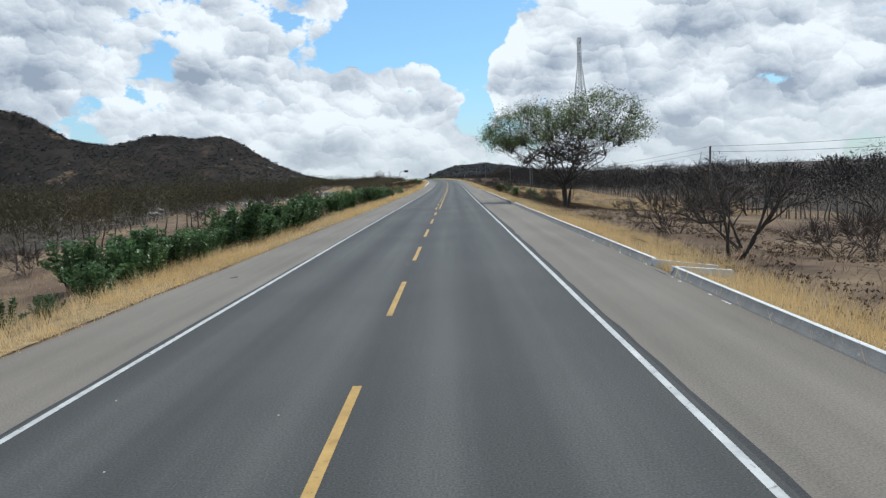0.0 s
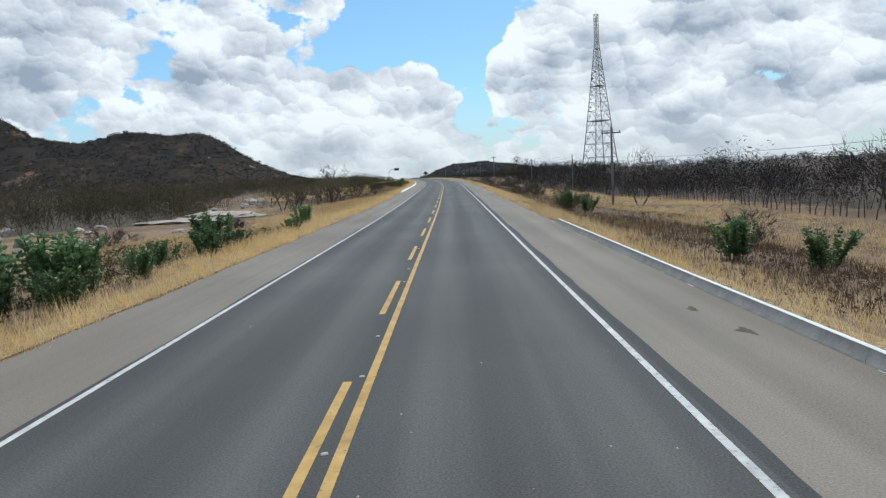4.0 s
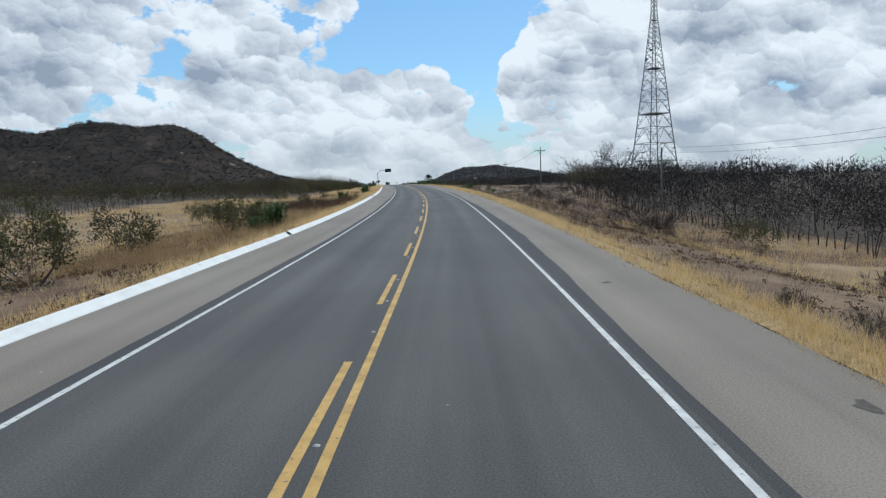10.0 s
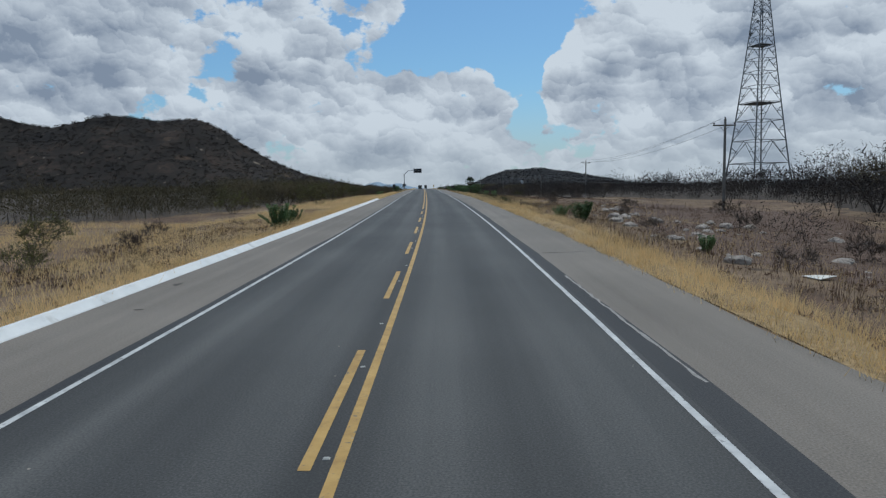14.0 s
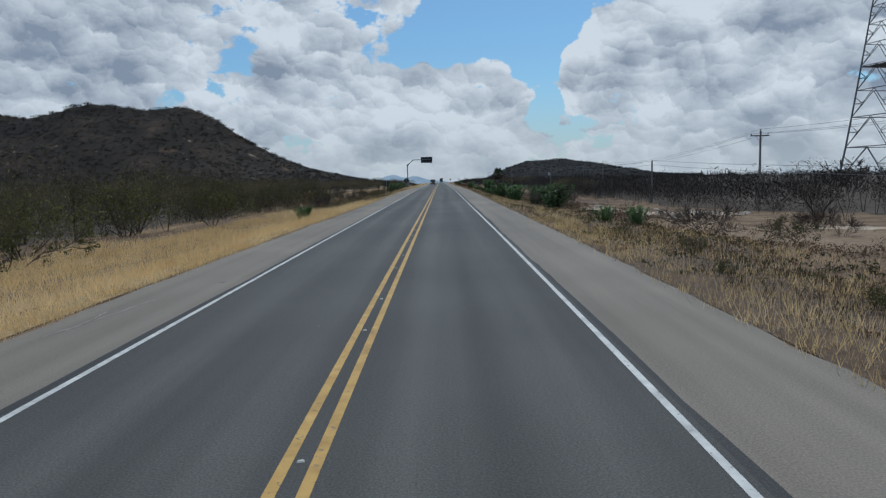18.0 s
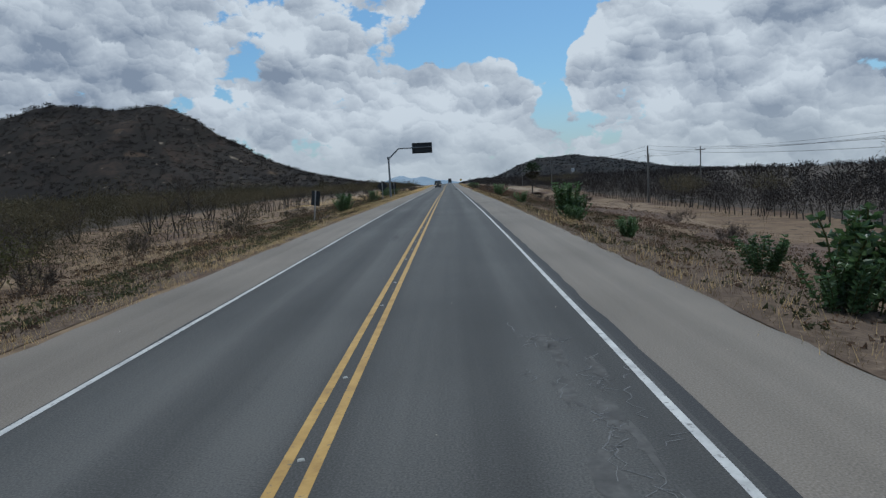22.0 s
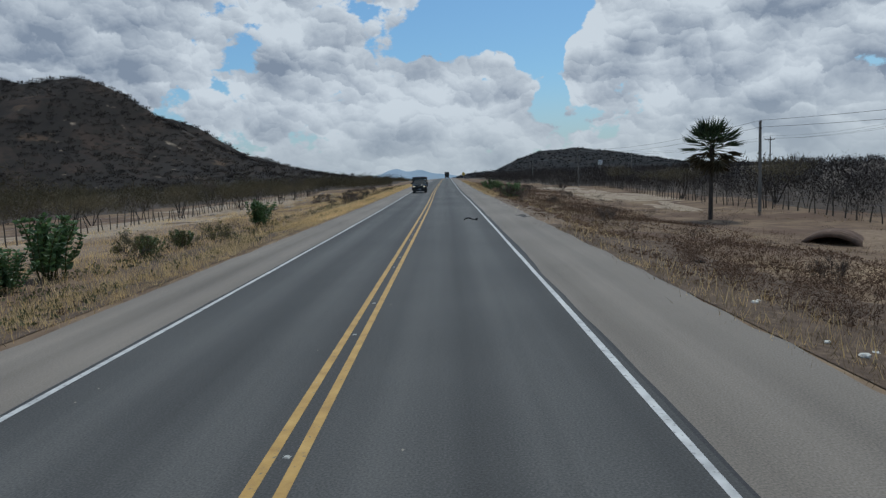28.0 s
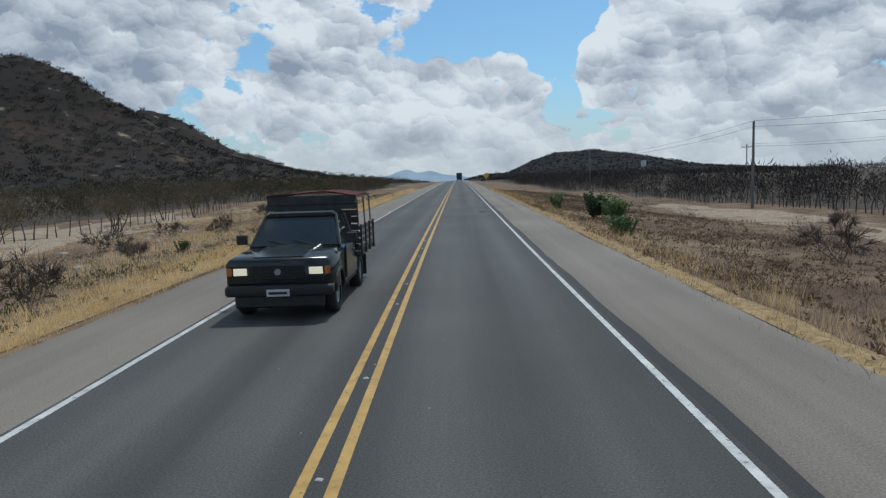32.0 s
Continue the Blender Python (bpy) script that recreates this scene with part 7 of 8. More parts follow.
for k in range(26):
    s, d = r.uniform(443.5, 450.5), r.uniform(2.2, 3.35)
    a = r.uniform(-1.2, 1.2)
    long_ = r.uniform(0.35, 1.1)
    crack(s, d, long_ * math.cos(a), 0.6 * long_ * math.sin(a), 9, 0.016, M_CRACK, 260 + k, "short pale crack in crazed asphalt", 0.004, 0.05)
for k, (s, d, dd) in enumerate(((178.2, -6.0, 2.1), (178.8, 4.1, 2.0), (63.5, 4.1, 2.0), (301, 4.2, 1.5))):
    crack(s, d, 0.3, dd, 14, 0.07, M_TAR_AND_SHADE, 230 + k, "dark joint across the shoulder", -0.016, 0.03)
for k, (s, d, ds, dd) in enumerate(((431, -5.6, 9, 0.9), (512, -4.4, 6, 0.2), (508, 5.2, 4, 0.9), (509, 5.8, 3, -0.7))):
    crack(s, d, ds, dd, 40, 0.013, M_TAR_AND_SHADE, 240 + k, "dark crack in the shoulder", -0.016, 0.03)


def stain(s, d, ls, ld, mat, seed, label, h=0.0035, n=18):
    r = np.random.default_rng(seed)
    out = 1 + 0.3 * r.normal(0, 1, n)
    ang = np.arange(n) * 2 * math.pi / n
    v = np.concatenate([along(np.array([s]), np.array([d]), h), along(s + ls * out * np.cos(ang), d + ld * out * np.sin(ang), h)])
    f = np.array([(0, 1 + k, 1 + (k + 1) % n) for k in range(n)])
    big_mesh("road_stain", v, f, mat, "structure", label, "stain")


r = np.random.default_rng(77)
for k in range(11):
    stain(r.uniform(124, 152), -r.uniform(4.6, 5.8), r.uniform(0.15, 0.4), r.uniform(0.05, 0.14), M_SCUFF, 300 + k, "small dark pit in the shoulder", -0.016)
M_DUST = material("dusty_asphalt", [(0.3, (0.064, 0.063, 0.062)), (0.5, (0.088, 0.086, 0.084)), (0.7, (0.130, 0.127, 0.122))], scale=4, detail=10, rough=0.9)
for k in range(9):
    stain(443.6 + 0.75 * k, 2.85 + 0.3 * math.sin(2.3 * k), 0.55, 0.07 + 0.03 * (k % 3), M_DUST, 360 + k, "pale dusty streak on the crazed lane", 0.0025)
stain(468.2, -1.1, 1.5, 0.14, M_DUST, 319, "pale dusty patch on the lane", 0.0025)
for k in range(54):
    s = r.uniform(-4, 112)
    stain(s, 6.22 - r.uniform(0, 0.12), r.uniform(0.05, 0.22), r.uniform(0.012, 0.03), M_KERB, 400 + k, "white paint splash beside the kerb", -0.015, 9)
chip_v, chip_f = [], []
for k in range(900):
    s, d, w = r.uniform(0, 700), r.uniform(-5.8, 5.8), r.uniform(0.008, 0.02)
    a = r.uniform(0, 6.28)
    p = along(s, d, 0.002 if abs(d) < 3.7 else -0.018)
    n = len(chip_v)
    chip_v += [p + (w * math.cos(a), w * math.sin(a), 0), p + (w * math.cos(a + 2.2), w * math.sin(a + 2.2), 0), p + (w * math.cos(a + 4.1), w * math.sin(a + 4.1), 0), p + (0, 0, w * 0.7)]
    chip_f += [(n, n + 1, n + 3), (n + 1, n + 2, n + 3), (n + 2, n, n + 3)]
for k in range(800):
    s, d, w = r.normal(610, 9), 5.7 + abs(r.normal(0, 1.2)), r.uniform(0.015, 0.05)
    a = r.uniform(0, 6.28)
    p = along(s, d, -0.018) if d < 6.15 else stand(s, d)
    n = len(chip_v)
    chip_v += [p + (w * math.cos(a), w * math.sin(a), 0), p + (w * math.cos(a + 2.2), w * math.sin(a + 2.2), 0), p + (w * math.cos(a + 4.1), w * math.sin(a + 4.1), 0), p + (0, 0, w * 0.8)]
    chip_f += [(n, n + 1, n + 3), (n + 1, n + 2, n + 3), (n + 2, n, n + 3)]
big_mesh("stone_chips", chip_v, chip_f, M_ROCK, "stuff", "loose pale stone chips on the asphalt", "gravel")
stain(683.5, 2.8, 0.8, 0.25, M_TAR_AND_SHADE, 321, "dark patch on the lane")
stain(272.1, 5.25, 0.9, 0.25, M_SCUFF, 322, "dark oily stain on the shoulder", -0.016)
stain(511.8, -3.9, 0.9, 0.06, M_TAR_AND_SHADE, 323, "dark smear at the road's edge", -0.004)
for k in range(30):
    stain(r.uniform(0, 640), r.choice((-1, 1)) * r.uniform(4.2, 5.9), r.uniform(0.06, 0.22), r.uniform(0.04, 0.12), M_SCUFF, 340 + k, "small scuff on the shoulder", -0.016, 9)

M_SCRAPE = material("pale_scrape", [(0.3, (0.22, 0.21, 0.195)), (0.7, (0.33, 0.315, 0.295))], scale=9, detail=8, rough=0.9)
for k, (s, d, ds, dd) in enumerate(((370.8, -5.5, 2.6, 0.35), (371.2, -5.35, 1.6, -0.1), (373.5, -5.15, 0.5, 0.12), (269.0, -5.2, 0.25, 0.8), (268.7, -5.1, 0.3, 0.6), (189.2, 5.45, 0.1, 0.35), (189.5, 5.5, 0.15, 0.3), (189.0, 5.6, 0.5, 0.05), (166.8, 5.0, 0.7, 0.2), (168.0, 5.25, 0.5, 0.1), (265.6, 4.4, 0.1, 0.4), (148.5, 5.0, 0.15, 0.25), (411.5, 2.95, 0.6, 0.12), (412.3, 2.8, 0.4, -0.1), (117.3, 5.7, 0.2, 0.2), (507.0, 5.45, 0.3, 0.2))):
    crack(s, d, ds, dd, 14, 0.035, M_SCRAPE, 520 + k, "short pale scrape on the asphalt", 0.004 if abs(d) < 3.6 else -0.015, 0.03)
crack(287.4, 4.10, 8.6, -0.10, 30, 0.06, M_SCRAPE, 540, "pale broken rim along the edge of the newer asphalt", -0.004, 0.012)
stain(597.4, 5.7, 1.6, 0.25, M_TAR_AND_SHADE, 325, "dark broken patch at the turnout", -0.016)

M_STUD = material("road_stud", [(0.3, (0.30, 0.295, 0.27)), (0.7, (0.45, 0.44, 0.40))], scale=8, rough=0.5)
stud_geo = Geo()
stud_geo.add([(x * w, y * w, z) for z, w in ((-0.002, 0.034), (0.010, 0.022)) for x, y in ((-1, -0.8), (1, -0.8), (1, 0.8), (-1, 0.8))], [(3, 2, 1, 0), (4, 5, 6, 7), (0, 1, 5, 4), (1, 2, 6, 5), (2, 3, 7, 6), (3, 0, 4, 7)])
stud0 = thing("road_stud", "small pale reflective stud between the centre lines", "road stud", "road studs", m=pose(*along(58, -0.11, 0.004), 0, 0, turn_at(58)), geo=stud_geo, mat=M_STUD)
for k, s in enumerate(np.arange(65.6, 690, 2.5)):
    if (k * 7) % 10 < 7:
        s = float(s) + 0.25 * math.sin(k * 1.7)
        copy_thing(stud0, pose(*along(s, -0.10 + 0.02 * math.sin(k * 2.3), 0.004), 0, 0, turn_at(s) + 20 * math.sin(k)))

# ---- road signs beside the lanes ----
back_sign(528.5, -7.65, 2.15, 1.04, "diamond")
back_sign(495.8, -10.3, 2.0, 1.05, "rect", 8, -25)
back_sign(563, -9.0, 2.2, 0.9, "rect", 0, 10)
M_SIGNWHITE = material("white_sign_face", [(0.3, (0.60, 0.60, 0.60)), (0.7, (0.74, 0.74, 0.73))], scale=2, rough=0.5)
M_SIGNYELLOW = material("yellow_sign_face", [(0.3, (0.62, 0.40, 0.03)), (0.7, (0.74, 0.50, 0.05))], scale=2, rough=0.5)
M_SIGNDARK = material("black_sign_print", [(0.3, (0.02, 0.02, 0.02)), (0.7, (0.035, 0.035, 0.035))], scale=2, rough=0.5)
ws = thing("billboard", "distant white panel on a tall post above the scrub", "sign", m=at(1046, 114.4, 0, 0))
rise = float(along(1046)[2] + 6.7 - stand(1046, 114.4)[2])
part("post", Geo().box((-0.12, -0.12, -0.4), (0.12, 0.12, rise), 0.02), M_POST, ws)
part("sign_panel", Geo().box((-1.5, -0.2, rise - 1.6), (1.5, -0.13, rise + 1.6), 0.01), M_SIGNWHITE, ws, "white sign face")
for z in (-0.7, 0.1, 0.9):
    part("print_bar", Geo().box((-0.9, -0.215, rise + z - 0.14), (0.9, -0.204, rise + z + 0.14)), M_SIGNDARK, ws, "dark bar of print")
ys = thing("road_sign", "yellow diamond warning sign on a grey post", "road sign", m=at(790, 7.6, 0, 0))
part("post", Geo().box((-0.045, -0.045, -0.4), (0.045, 0.045, 2.9), 0.008), M_POST, ys)
part("sign_panel", Geo().add([(x, y, 2.3 + z) for y in (-0.07, -0.05) for x, z in ((0, -0.7), (0.7, 0), (0, 0.7), (-0.7, 0))], [(0, 1, 2, 3), (7, 6, 5, 4), (0, 4, 5, 1), (1, 5, 6, 2), (2, 6, 7, 3), (3, 7, 4, 0)]), M_SIGNYELLOW, ys, "yellow diamond face")
part("print_bar", Geo().box((-0.08, -0.078, 2.05), (0.08, -0.07, 2.6)), M_SIGNDARK, ys, "black symbol")

# ---- litter and small things on the verge ----
M_CARD = material("bleached_card", [(0.3, (0.55, 0.53, 0.48)), (0.7, (0.70, 0.68, 0.62))], scale=3, rough=0.9)
M_BAG = material("turquoise_plastic", [(0.3, (0.03, 0.24, 0.24)), (0.7, (0.06, 0.36, 0.35))], scale=6, rough=0.4)
M_RUBBER = material("black_rubber", [(0.3, (0.012, 0.012, 0.012)), (0.7, (0.026, 0.026, 0.026))], scale=8, rough=0.75, bump=0.2)
thing("cardboard", "flat bleached sheet of card lying on the earth", "litter", m=at(301.2, 13.4, -0.06, 30), geo=Geo().add([(-0.5, -0.32, 0.02), (0.5, -0.3, 0.06), (0.46, 0.34, 0.03), (-0.48, 0.3, 0.08), (-0.5, -0.32, 0.0), (0.5, -0.3, 0.04), (0.46, 0.34, 0.01), (-0.48, 0.3, 0.06)], [(0, 1, 2, 3), (7, 6, 5, 4), (0, 4, 5, 1), (1, 5, 6, 2), (2, 6, 7, 3), (3, 7, 4, 0)]), mat=M_CARD)


def scrap(s, d, size, mat, name, label, seed):
    bm = bmesh.new()
    bmesh.ops.create_icosphere(bm, subdivisions=2, radius=size)
    for v in bm.verts:
        v.co *= 1 + 0.5 * noise.noise(v.co * 3 / size + Vector((seed, 0, 0)))
        v.co.z = v.co.z * 0.6 + size * 0.4
    me = bpy.data.meshes.new(name)
    bm.to_mesh(me)
    bm.free()
    me.materials.append(mat)
    ob = new(name, me)
    ob.matrix_basis = at(s, d, -0.02)
    tagged(ob, label, "litter", "roadside litter")


scrap(43.5, 9.3, 0.16, M_BAG, "plastic_bag", "crumpled turquoise plastic bag in the grass", 3)
for k, (s, d, z) in enumerate(((572.5, 7.3, 0.12), (573.0, 7.6, 0.10), (572.2, 7.8, 0.08), (568.5, 6.9, 0.12), (568.9, 7.3, 0.1), (569.2, 6.8, 0.08), (246, 10.8, 0.08), (258, 9.6, 0.1), (128, 8.4, 0.08), (635, 13.0, 0.12))):
    scrap(s, d, z * 0.6, M_CARD, "litter_scrap", "pale scrap of litter on the verge", 10 + k)
thing("tyre_scrap", "black strip of shredded tyre lying on the lane", "litter", m=pose(*along(595.2, 2.64, 0.0), 0, 0, -60), geo=Geo().tube([(0.55 * math.cos(t), 0.30 * math.sin(t), 0.06 + 0.05 * math.sin(3 * t)) for t in np.linspace(0, 3.4, 14)], [0.03 + 0.02 * (k % 2) for k in range(14)], 6), mat=M_RUBBER)
thing("tyre_scrap", "black strip of shredded tyre on the verge", "litter", m=at(581, 9.4, -0.05, 20), geo=Geo().tube([(0.3 * math.cos(t), 0.3 * math.sin(t), 0.06 + 0.03 * math.sin(3 * t)) for t in np.linspace(0, 4.2, 14)], 0.05, 6), mat=M_RUBBER)
# half-buried concrete culvert mouth
cul = thing("culvert", "dark half-buried concrete culvert mouth in the bank", "culvert", m=at(595.4, 22.0, 0.75, -35))
arch = [(1.55 * math.cos(t), 1.15 * math.sin(t)) for t in np.linspace(0, math.pi, 13)]
arch2 = [(1.75 * math.cos(t), 1.35 * math.sin(t)) for t in np.linspace(0, math.pi, 13)]
n = 13
vs = [(x, y, z) for y in (-0.4, 3.2) for x, z in arch + arch2]
fs = [(i, i + 1, i + n + 1, i + n) for i in range(n - 1)] + [(i + 2 * n, i + 3 * n, i + 3 * n + 1, i + 2 * n + 1) for i in range(n - 1)] + [(i, i + 2 * n, i + 2 * n + 1, i + 1) for i in range(n - 1)] + [(i + n, i + n + 1, i + 3 * n + 1, i + 3 * n) for i in range(n - 1)]
part("ring", Geo().add(vs, fs), M_RUBBLE, cul, "dirty concrete arch", True)
# flat black sheet stands in for the darkness within the arch
part("dark_backing", Geo().add([(x, 3.1, z) for x, z in arch] + [(x, 3.18, z) for x, z in arch], [tuple(range(n)), tuple(range(2 * n - 1, n - 1, -1))]), M_TAR_AND_SHADE, cul, "black sheet in place of the dark inside")


# ---- vehicles ----
M_PAINT = material("dark_green_black_paint", [(0.3, (0.006, 0.010, 0.010)), (0.7, (0.012, 0.017, 0.017))], scale=1.5, rough=0.16)
M_GLASS = material("tinted_windscreen", [(0.3, (0.012, 0.016, 0.017)), (0.7, (0.020, 0.026, 0.027))], scale=0.8, rough=0.06)
M_LAMP = material("headlight_glass", [(0.3, (0.66, 0.60, 0.46)), (0.7, (0.80, 0.76, 0.62))], scale=12, rough=0.15)
lamp_bsdf = M_LAMP.node_tree.nodes["Principled BSDF"]
lamp_bsdf.inputs["Emission Color"].default_value, lamp_bsdf.inputs["Emission Strength"].default_value = (1.0, 0.86, 0.62, 1), 0.55
M_AMBER = material("amber_indicator", [(0.3, (0.40, 0.10, 0.02)), (0.7, (0.52, 0.15, 0.03))], scale=8, rough=0.3)
M_TRIM = material("black_trim", [(0.3, (0.010, 0.010, 0.010)), (0.7, (0.022, 0.022, 0.022))], scale=6, rough=0.6)
M_RIM = material("grey_wheel_rim", [(0.3, (0.20, 0.20, 0.20)), (0.7, (0.34, 0.34, 0.34))], scale=5, rough=0.45, metal=0.5)
M_PLATE = material("plate_grey", [(0.3, (0.42, 0.43, 0.44)), (0.7, (0.52, 0.53, 0.54))], scale=5, rough=0.5)
M_TARP = material("maroon_tarpaulin", [(0.3, (0.060, 0.018, 0.020)), (0.7, (0.11, 0.034, 0.036))], scale=2.5, detail=8, rough=0.85, bump=0.5, bump_scale=12)
M_SLAT = material("dark_painted_slats", [(0.3, (0.022, 0.024, 0.024)), (0.6, (0.045, 0.046, 0.044)), (0.8, (0.085, 0.083, 0.078))], scale=5, detail=6, rough=0.75, bump=0.3)
M_FRAME = material("worn_steel_frame", [(0.3, (0.11, 0.09, 0.07)), (0.7, (0.24, 0.20, 0.16))], scale=5, rough=0.7)


def loft(sections):
    """Skin over cross-sections of equal count, with both ends closed."""
    n = len(sections[0])
    fs = [tuple(range(n - 1, -1, -1)), tuple(range((len(sections) - 1) * n, len(sections) * n))]
    for i in range(len(sections) - 1):
        fs += [(i * n + k, i * n + (k + 1) % n, (i + 1) * n + (k + 1) % n, (i + 1) * n + k) for k in range(n)]
    return Geo().add([p for q in sections for p in q], fs)


def box_ring(y, x, z0, z1, b, tuck=0.0):
    """Rounded rectangle across the vehicle at y; tuck draws the top inwards."""
    t = x - tuck
    return [(-x + b, y, z0), (x - b, y, z0), (x, y, z0 + b), (x, y, z1 - b * 2), (t, y, z1 - b), (t - b, y, z1), (-t + b, y, z1), (-t, y, z1 - b), (-x, y, z1 - b * 2), (-x, y, z0 + b)]


def wheel(parent, x, y, r, w):
    hub = Vector((x, y, r))
    sgn = 1 if x > 0 else -1
    prof = [(-w / 2, r * 0.62), (-w / 2, r * 0.92), (-w * 0.38, r), (w * 0.38, r), (w / 2, r * 0.92), (w / 2, r * 0.62)]
    n = 22
    vs = [(hub.x + q, hub.y + rr * math.cos(k * 2 * math.pi / n), hub.z + rr * math.sin(k * 2 * math.pi / n)) for q, rr in prof for k in range(n)]
    fs = [(i * n + k, i * n + (k + 1) % n, (i + 1) * n + (k + 1) % n, (i + 1) * n + k) for i in range(5) for k in range(n)]
    wh = part("wheel", Geo().add(vs, fs), M_RUBBER, parent, "black tyre on a grey rim", True)
    g = Geo()
    prof = [(w * 0.40, r * 0.62), (w * 0.30, r * 0.54), (w * 0.12, r * 0.30), (w * 0.34, r * 0.20), (w * 0.38, r * 0.02), (-w * 0.4, r * 0.02), (-w * 0.4, r * 0.62)]
    vs = [(hub.x + sgn * q, hub.y + rr * math.cos(k * 2 * math.pi / n), hub.z + rr * math.sin(k * 2 * math.pi / n)) for q, rr in prof for k in range(n)]
    fs = [(i * n + k, i * n + (k + 1) % n, (i + 1) * n + (k + 1) % n, (i + 1) * n + k) for i in range(6) for k in range(n)]
    part("rim", g.add(vs, fs), M_RIM, wh, "", True)


def pickup():
    """Faces +y in its own frame; the origin lies on the road under the front bumper."""
    ob = thing("pickup_truck", "old dark pickup truck with slatted bed and maroon tarpaulin", "pickup truck", m=pose(*along(651.7, -2.12, 0.004), 0, 0, turn_at(651.7) + 180))
    W = 0.98
    bonnet = loft([box_ring(-0.06, W - 0.06, 0.52, 1.10, 0.05), box_ring(-0.10, W - 0.02, 0.46, 1.14, 0.05, 0.03), box_ring(-0.9, W, 0.46, 1.20, 0.05, 0.05), box_ring(-1.55, W, 0.46, 1.24, 0.05, 0.06)])
    part("bonnet", bonnet, M_PAINT, ob, "dark glossy bonnet and front wings", True)
    part("bonnet_bulge", loft([box_ring(-0.16, 0.52, 1.08, 1.165, 0.02, 0.05), box_ring(-0.8, 0.56, 1.12, 1.235, 0.02, 0.05), box_ring(-1.5, 0.58, 1.18, 1.275, 0.02, 0.05)]), M_PAINT, ob)
    cab = loft([box_ring(-1.5, W, 0.46, 1.24, 0.05, 0.06), box_ring(-2.0, W, 0.46, 1.26, 0.05, 0.06), box_ring(-3.05, W, 0.46, 1.26, 0.05, 0.06)])
    part("cab", cab, M_PAINT, ob, "dark lower cab")

    # roof on pillars, glass between them
    part("roof", loft([box_ring(-2.02, 0.70, 1.80, 1.87, 0.02, 0.02), box_ring(-2.1, 0.74, 1.79, 1.90, 0.03, 0.03), box_ring(-2.9, 0.74, 1.79, 1.91, 0.03, 0.03), box_ring(-3.02, 0.72, 1.79, 1.88, 0.03, 0.03)]), M_PAINT, ob)
    for sx in (-1, 1):
        part("pillar", Geo().tube([(sx * 0.90, -1.42, 1.22), (sx * 0.73, -2.06, 1.82)], 0.035, 6), M_PAINT, ob)
        part("pillar", Geo().tube([(sx * 0.91, -2.98, 1.22), (sx * 0.74, -2.96, 1.82)], 0.05, 6), M_PAINT, ob)
        part("side_window", Geo().add([(sx * 0.905, -1.48, 1.23), (sx * 0.905, -2.93, 1.23), (sx * 0.735, -2.92, 1.80), (sx * 0.735, -2.08, 1.80), (sx * 0.89, -1.48, 1.23), (sx * 0.89, -2.93, 1.23), (sx * 0.72, -2.92, 1.80), (sx * 0.72, -2.08, 1.80)],
                                      [(0, 1, 2, 3), (7, 6, 5, 4), (0, 4, 5, 1), (1, 5, 6, 2), (2, 6, 7, 3), (3, 7, 4, 0)]), M_GLASS, ob, "dark side glass")
        part("door", Geo().box((sx * 0.985 - 0.012, -2.75, 0.55), (sx * 0.985 + 0.012, -1.6, 1.2), 0.008), M_PAINT, ob)
        part("door_handle", Geo().box((sx * 1.005 - 0.015, -2.6, 1.02), (sx * 1.005 + 0.015, -2.42, 1.06), 0.006), M_TRIM, ob)
        mirror = part("mirror", Geo().box((sx * 1.12 - 0.11, -1.62, 1.27), (sx * 1.12 + 0.11, -1.54, 1.47), 0.02), M_TRIM, ob, "black door mirror")
        part("mirror_arm", Geo().tube([(sx * 0.95, -1.6, 1.25), (sx * 1.08, -1.58, 1.30)], 0.015, 5), M_TRIM, mirror)
        lamp = part("headlight", Geo().box((sx * 0.69 - 0.125, -0.05, 0.845), (sx * 0.69 + 0.125, -0.03, 0.975), 0.008), M_LAMP, ob, "pale rectangular headlight")
        part("indicator", Geo().box((sx * 0.895 - 0.05, -0.16, 0.83), (sx * 0.895 + 0.05, -0.045, 0.99), 0.02), M_AMBER, ob, "amber corner lamp")
        part("wheel_arch", Geo().tube([(sx * 0.985, -0.82 + 0.44 * math.cos(t), 0.40 + 0.44 * math.sin(t)) for t in np.linspace(0.15, math.pi - 0.15, 10)], 0.035, 6), M_TRIM, ob)
        part("sill", Geo().box((sx * 0.9 - 0.06, -3.0, 0.40), (sx * 0.9 + 0.06, -1.3, 0.50), 0.02), M_TRIM, ob)
        part("mud_flap", Geo().box((sx * 0.82 - 0.18, -4.42, 0.22), (sx * 0.82 + 0.18, -4.38, 0.72), 0.008), M_RUBBER, ob)
        for y in (-0.82, -3.84):
            wheel(ob, sx * 0.82, y, 0.40, 0.25)
    part("windscreen", Geo().add([(-0.86, -1.42, 1.245), (0.86, -1.42, 1.245), (0.71, -2.05, 1.80), (-0.71, -2.05, 1.80), (-0.86, -1.45, 1.24), (0.86, -1.45, 1.24), (0.71, -2.08, 1.795), (-0.71, -2.08, 1.795)],
                                 [(0, 1, 2, 3), (7, 6, 5, 4), (0, 4, 5, 1), (1, 5, 6, 2), (2, 6, 7, 3), (3, 7, 4, 0)]), M_GLASS, ob, "dark tinted windscreen")
    for x in (-0.4, 0.1):
        part("wiper", Geo().tube([(x, -1.40, 1.26), (x + 0.45, -1.52, 1.36)], 0.008, 4), M_TRIM, ob)
    part("cab_back", Geo().box((-0.9, -3.03, 1.2), (0.9, -2.99, 1.82), 0.01), M_TRIM, ob)
    grille = part("grille", Geo().box((-0.48, -0.052, 0.76), (0.48, -0.03, 1.02), 0.008), M_TRIM, ob, "black grille")
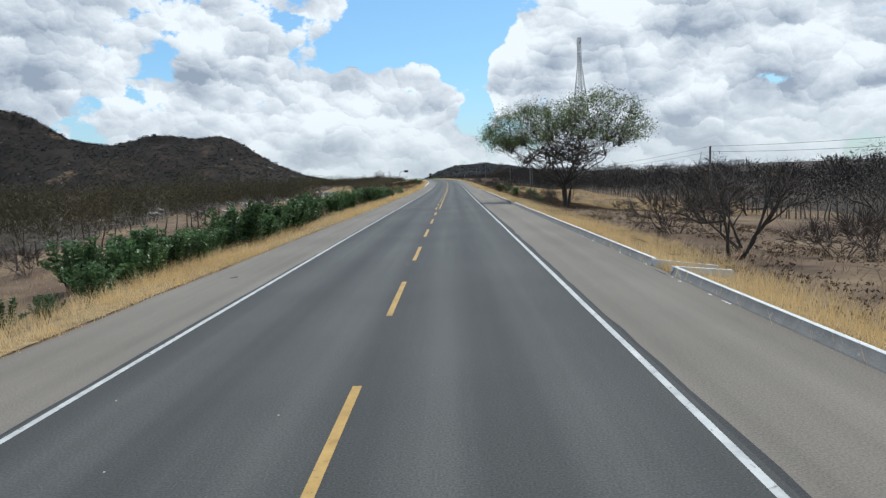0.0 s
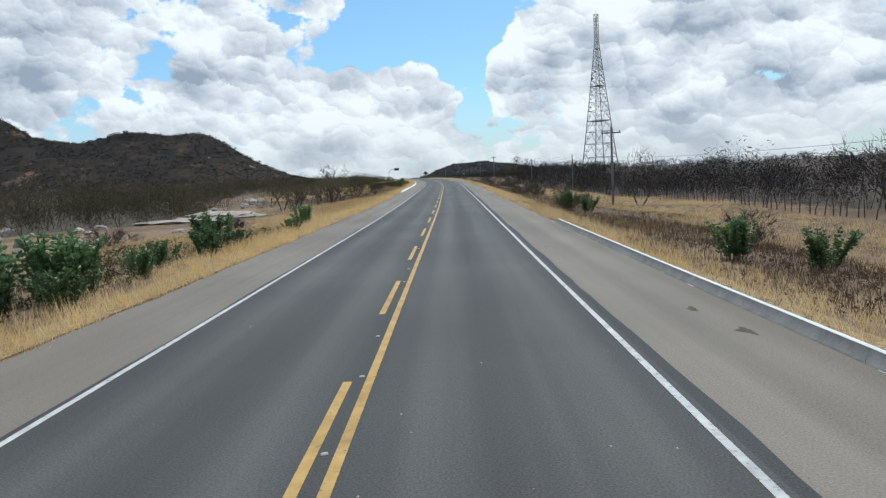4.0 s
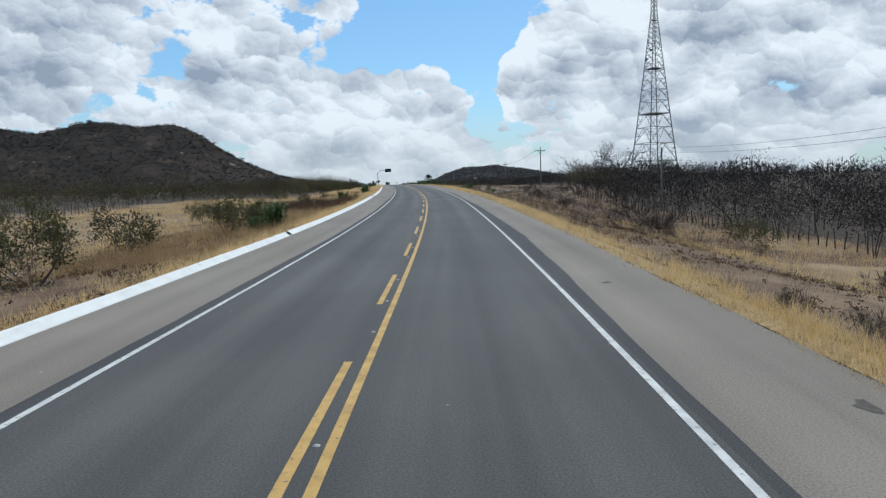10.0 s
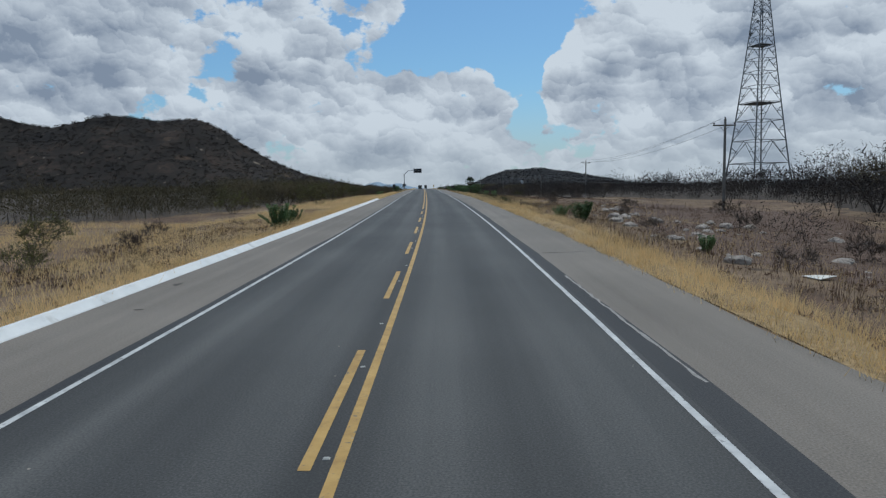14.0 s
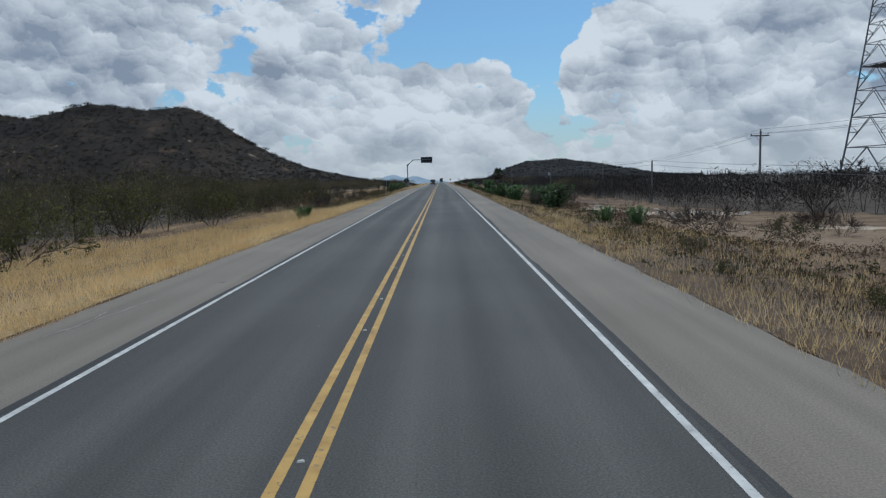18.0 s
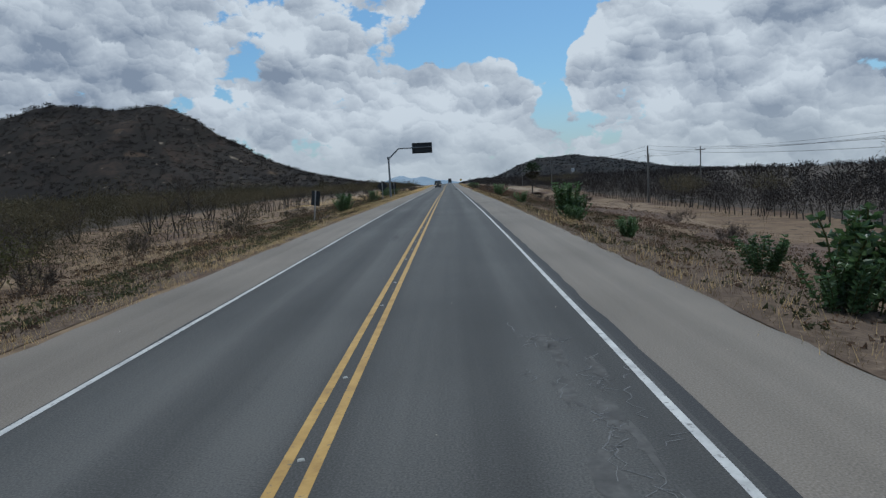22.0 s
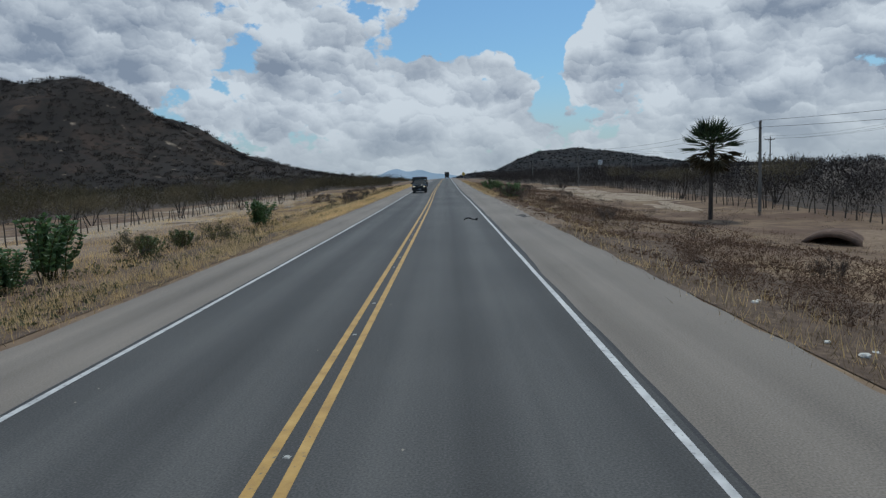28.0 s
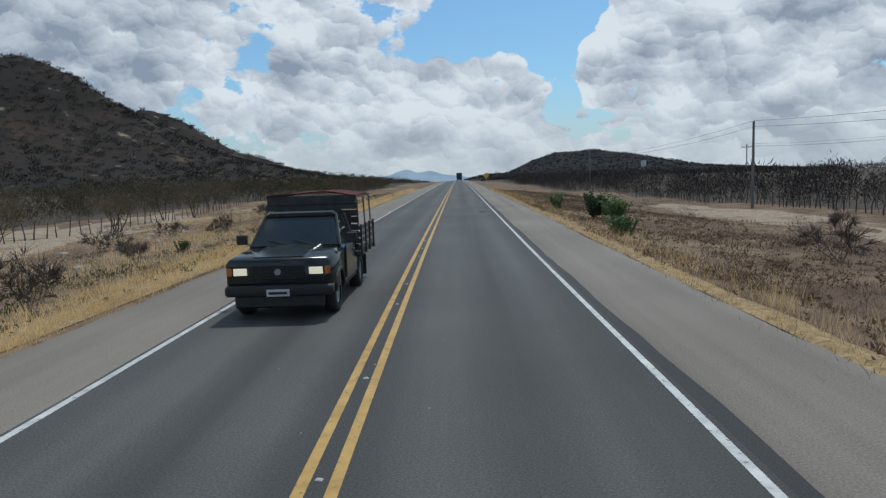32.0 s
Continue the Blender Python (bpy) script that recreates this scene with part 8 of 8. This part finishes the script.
    for z in np.linspace(0.79, 0.99, 6):
        part("grille_bar", Geo().box((-0.47, -0.034, z - 0.008), (0.47, -0.018, z + 0.008)), M_PAINT, grille)
    part("badge", Geo().tube([(0, -0.02, 0.90), (0, -0.008, 0.90)], 0.06, 14), M_RIM, grille, "plain oval badge")
    part("bumper", loft([box_ring(-0.22, 0.985, 0.47, 0.66, 0.04), box_ring(-0.02, 0.985, 0.46, 0.66, 0.04), box_ring(0.02, 0.94, 0.47, 0.65, 0.04), box_ring(0.03, 0.90, 0.49, 0.63, 0.03)]), M_TRIM, ob, "black rounded bumper", True)
    part("air_dam", Geo().box((-0.82, -0.12, 0.24), (0.82, -0.03, 0.48), 0.03), M_TRIM, ob)
    plate = part("number_plate", Geo().box((-0.21, 0.031, 0.46), (0.21, 0.042, 0.59), 0.004), M_PLATE, ob, "grey plate with a dark bar")
    part("print_bar", Geo().box((-0.17, 0.0425, 0.50), (0.17, 0.046, 0.545)), M_TRIM, plate)
    part("chassis", Geo().box((-0.45, -5.1, 0.42), (0.45, -0.3, 0.56), 0.02), M_TRIM, ob)
    part("axle", Geo().tube([(-0.8, -0.82, 0.40), (0.8, -0.82, 0.40)], 0.05, 6), M_TRIM, ob)
    part("axle", Geo().tube([(-0.8, -3.84, 0.40), (0.8, -3.84, 0.40)], 0.07, 6), M_TRIM, ob)
    part("bed_floor", Geo().box((-1.06, -5.4, 0.80), (1.06, -3.12, 0.90), 0.01), M_SLAT, ob)
    for sx in (-1, 1):
        for z in (0.94, 1.09, 1.24, 1.39):
            part("slat", Geo().box((sx * 1.06 - 0.018, -5.4, z), (sx * 1.06 + 0.018, -3.12, z + 0.10), 0.006), M_SLAT, ob)
        for y in (-5.35, -4.6, -3.9, -3.17):
            part("stake", Geo().box((sx * 1.09 - 0.02, y - 0.04, 0.80), (sx * 1.09 + 0.02, y + 0.04, 1.52), 0.006), M_SLAT, ob)
        for y in (-5.3, -4.25, -3.2):
            part("hoop_post", Geo().tube([(sx * 1.03, y, 1.5), (sx * 1.01, y, 2.12), (sx * 0.93, y, 2.22)], 0.022, 6), M_FRAME, ob, "rusty steel hoop")
    for z in (0.94, 1.09, 1.24, 1.39, 1.56, 1.72, 1.88):
        part("headboard_slat", Geo().box((-1.04, -3.16, z), (1.04, -3.12, z + 0.14), 0.006), M_SLAT, ob)
    sec = [[(x, y, 2.17 + 0.09 * (1 - (x / 1.0) ** 2) + 0.02 * math.sin(5 * x + 3 * y) + k) for x, k in [(q, 0.0) for q in np.linspace(-1.02, 1.02, 9)] + [(q, 0.03) for q in np.linspace(1.02, -1.02, 9)]] for y in np.linspace(-5.42, -3.08, 7)]
    part("tarpaulin", loft(sec), M_TARP, ob, "maroon tarpaulin roof over the bed")
    part("tarpaulin_front", Geo().box((-1.0, -3.13, 2.0), (1.0, -3.1, 2.2), 0.008), M_SLAT, ob)


pickup()


def lorry(s, d):
    ob = thing("box_lorry", "distant dark box lorry in the far lane", "lorry", m=pose(*along(s, d, 0.004), 0, 0, turn_at(s)))
    part("cargo_box", Geo().box((-1.25, 0, 1.1), (1.25, 6.5, 3.6), 0.05), M_SLAT, ob)
    part("cab", Geo().box((-1.15, 6.7, 0.7), (1.15, 8.5, 2.7), 0.12), M_PAINT, ob)
    part("chassis", Geo().box((-0.5, 0.2, 0.8), (0.5, 8.2, 1.08), 0.02), M_TRIM, ob)
    part("bumper", Geo().box((-1.2, -0.1, 0.5), (1.2, 0.05, 0.75), 0.02), M_TRIM, ob)
    for x in (-0.95, 0.95):
        part("tail_lamp", Geo().box((x - 0.14, -0.12, 0.78), (x + 0.14, -0.02, 0.92), 0.01), M_AMBER, ob)
        for y in (1.3, 2.5, 7.3):
            wheel(ob, x, y, 0.5, 0.32)


lorry(935, 1.8)
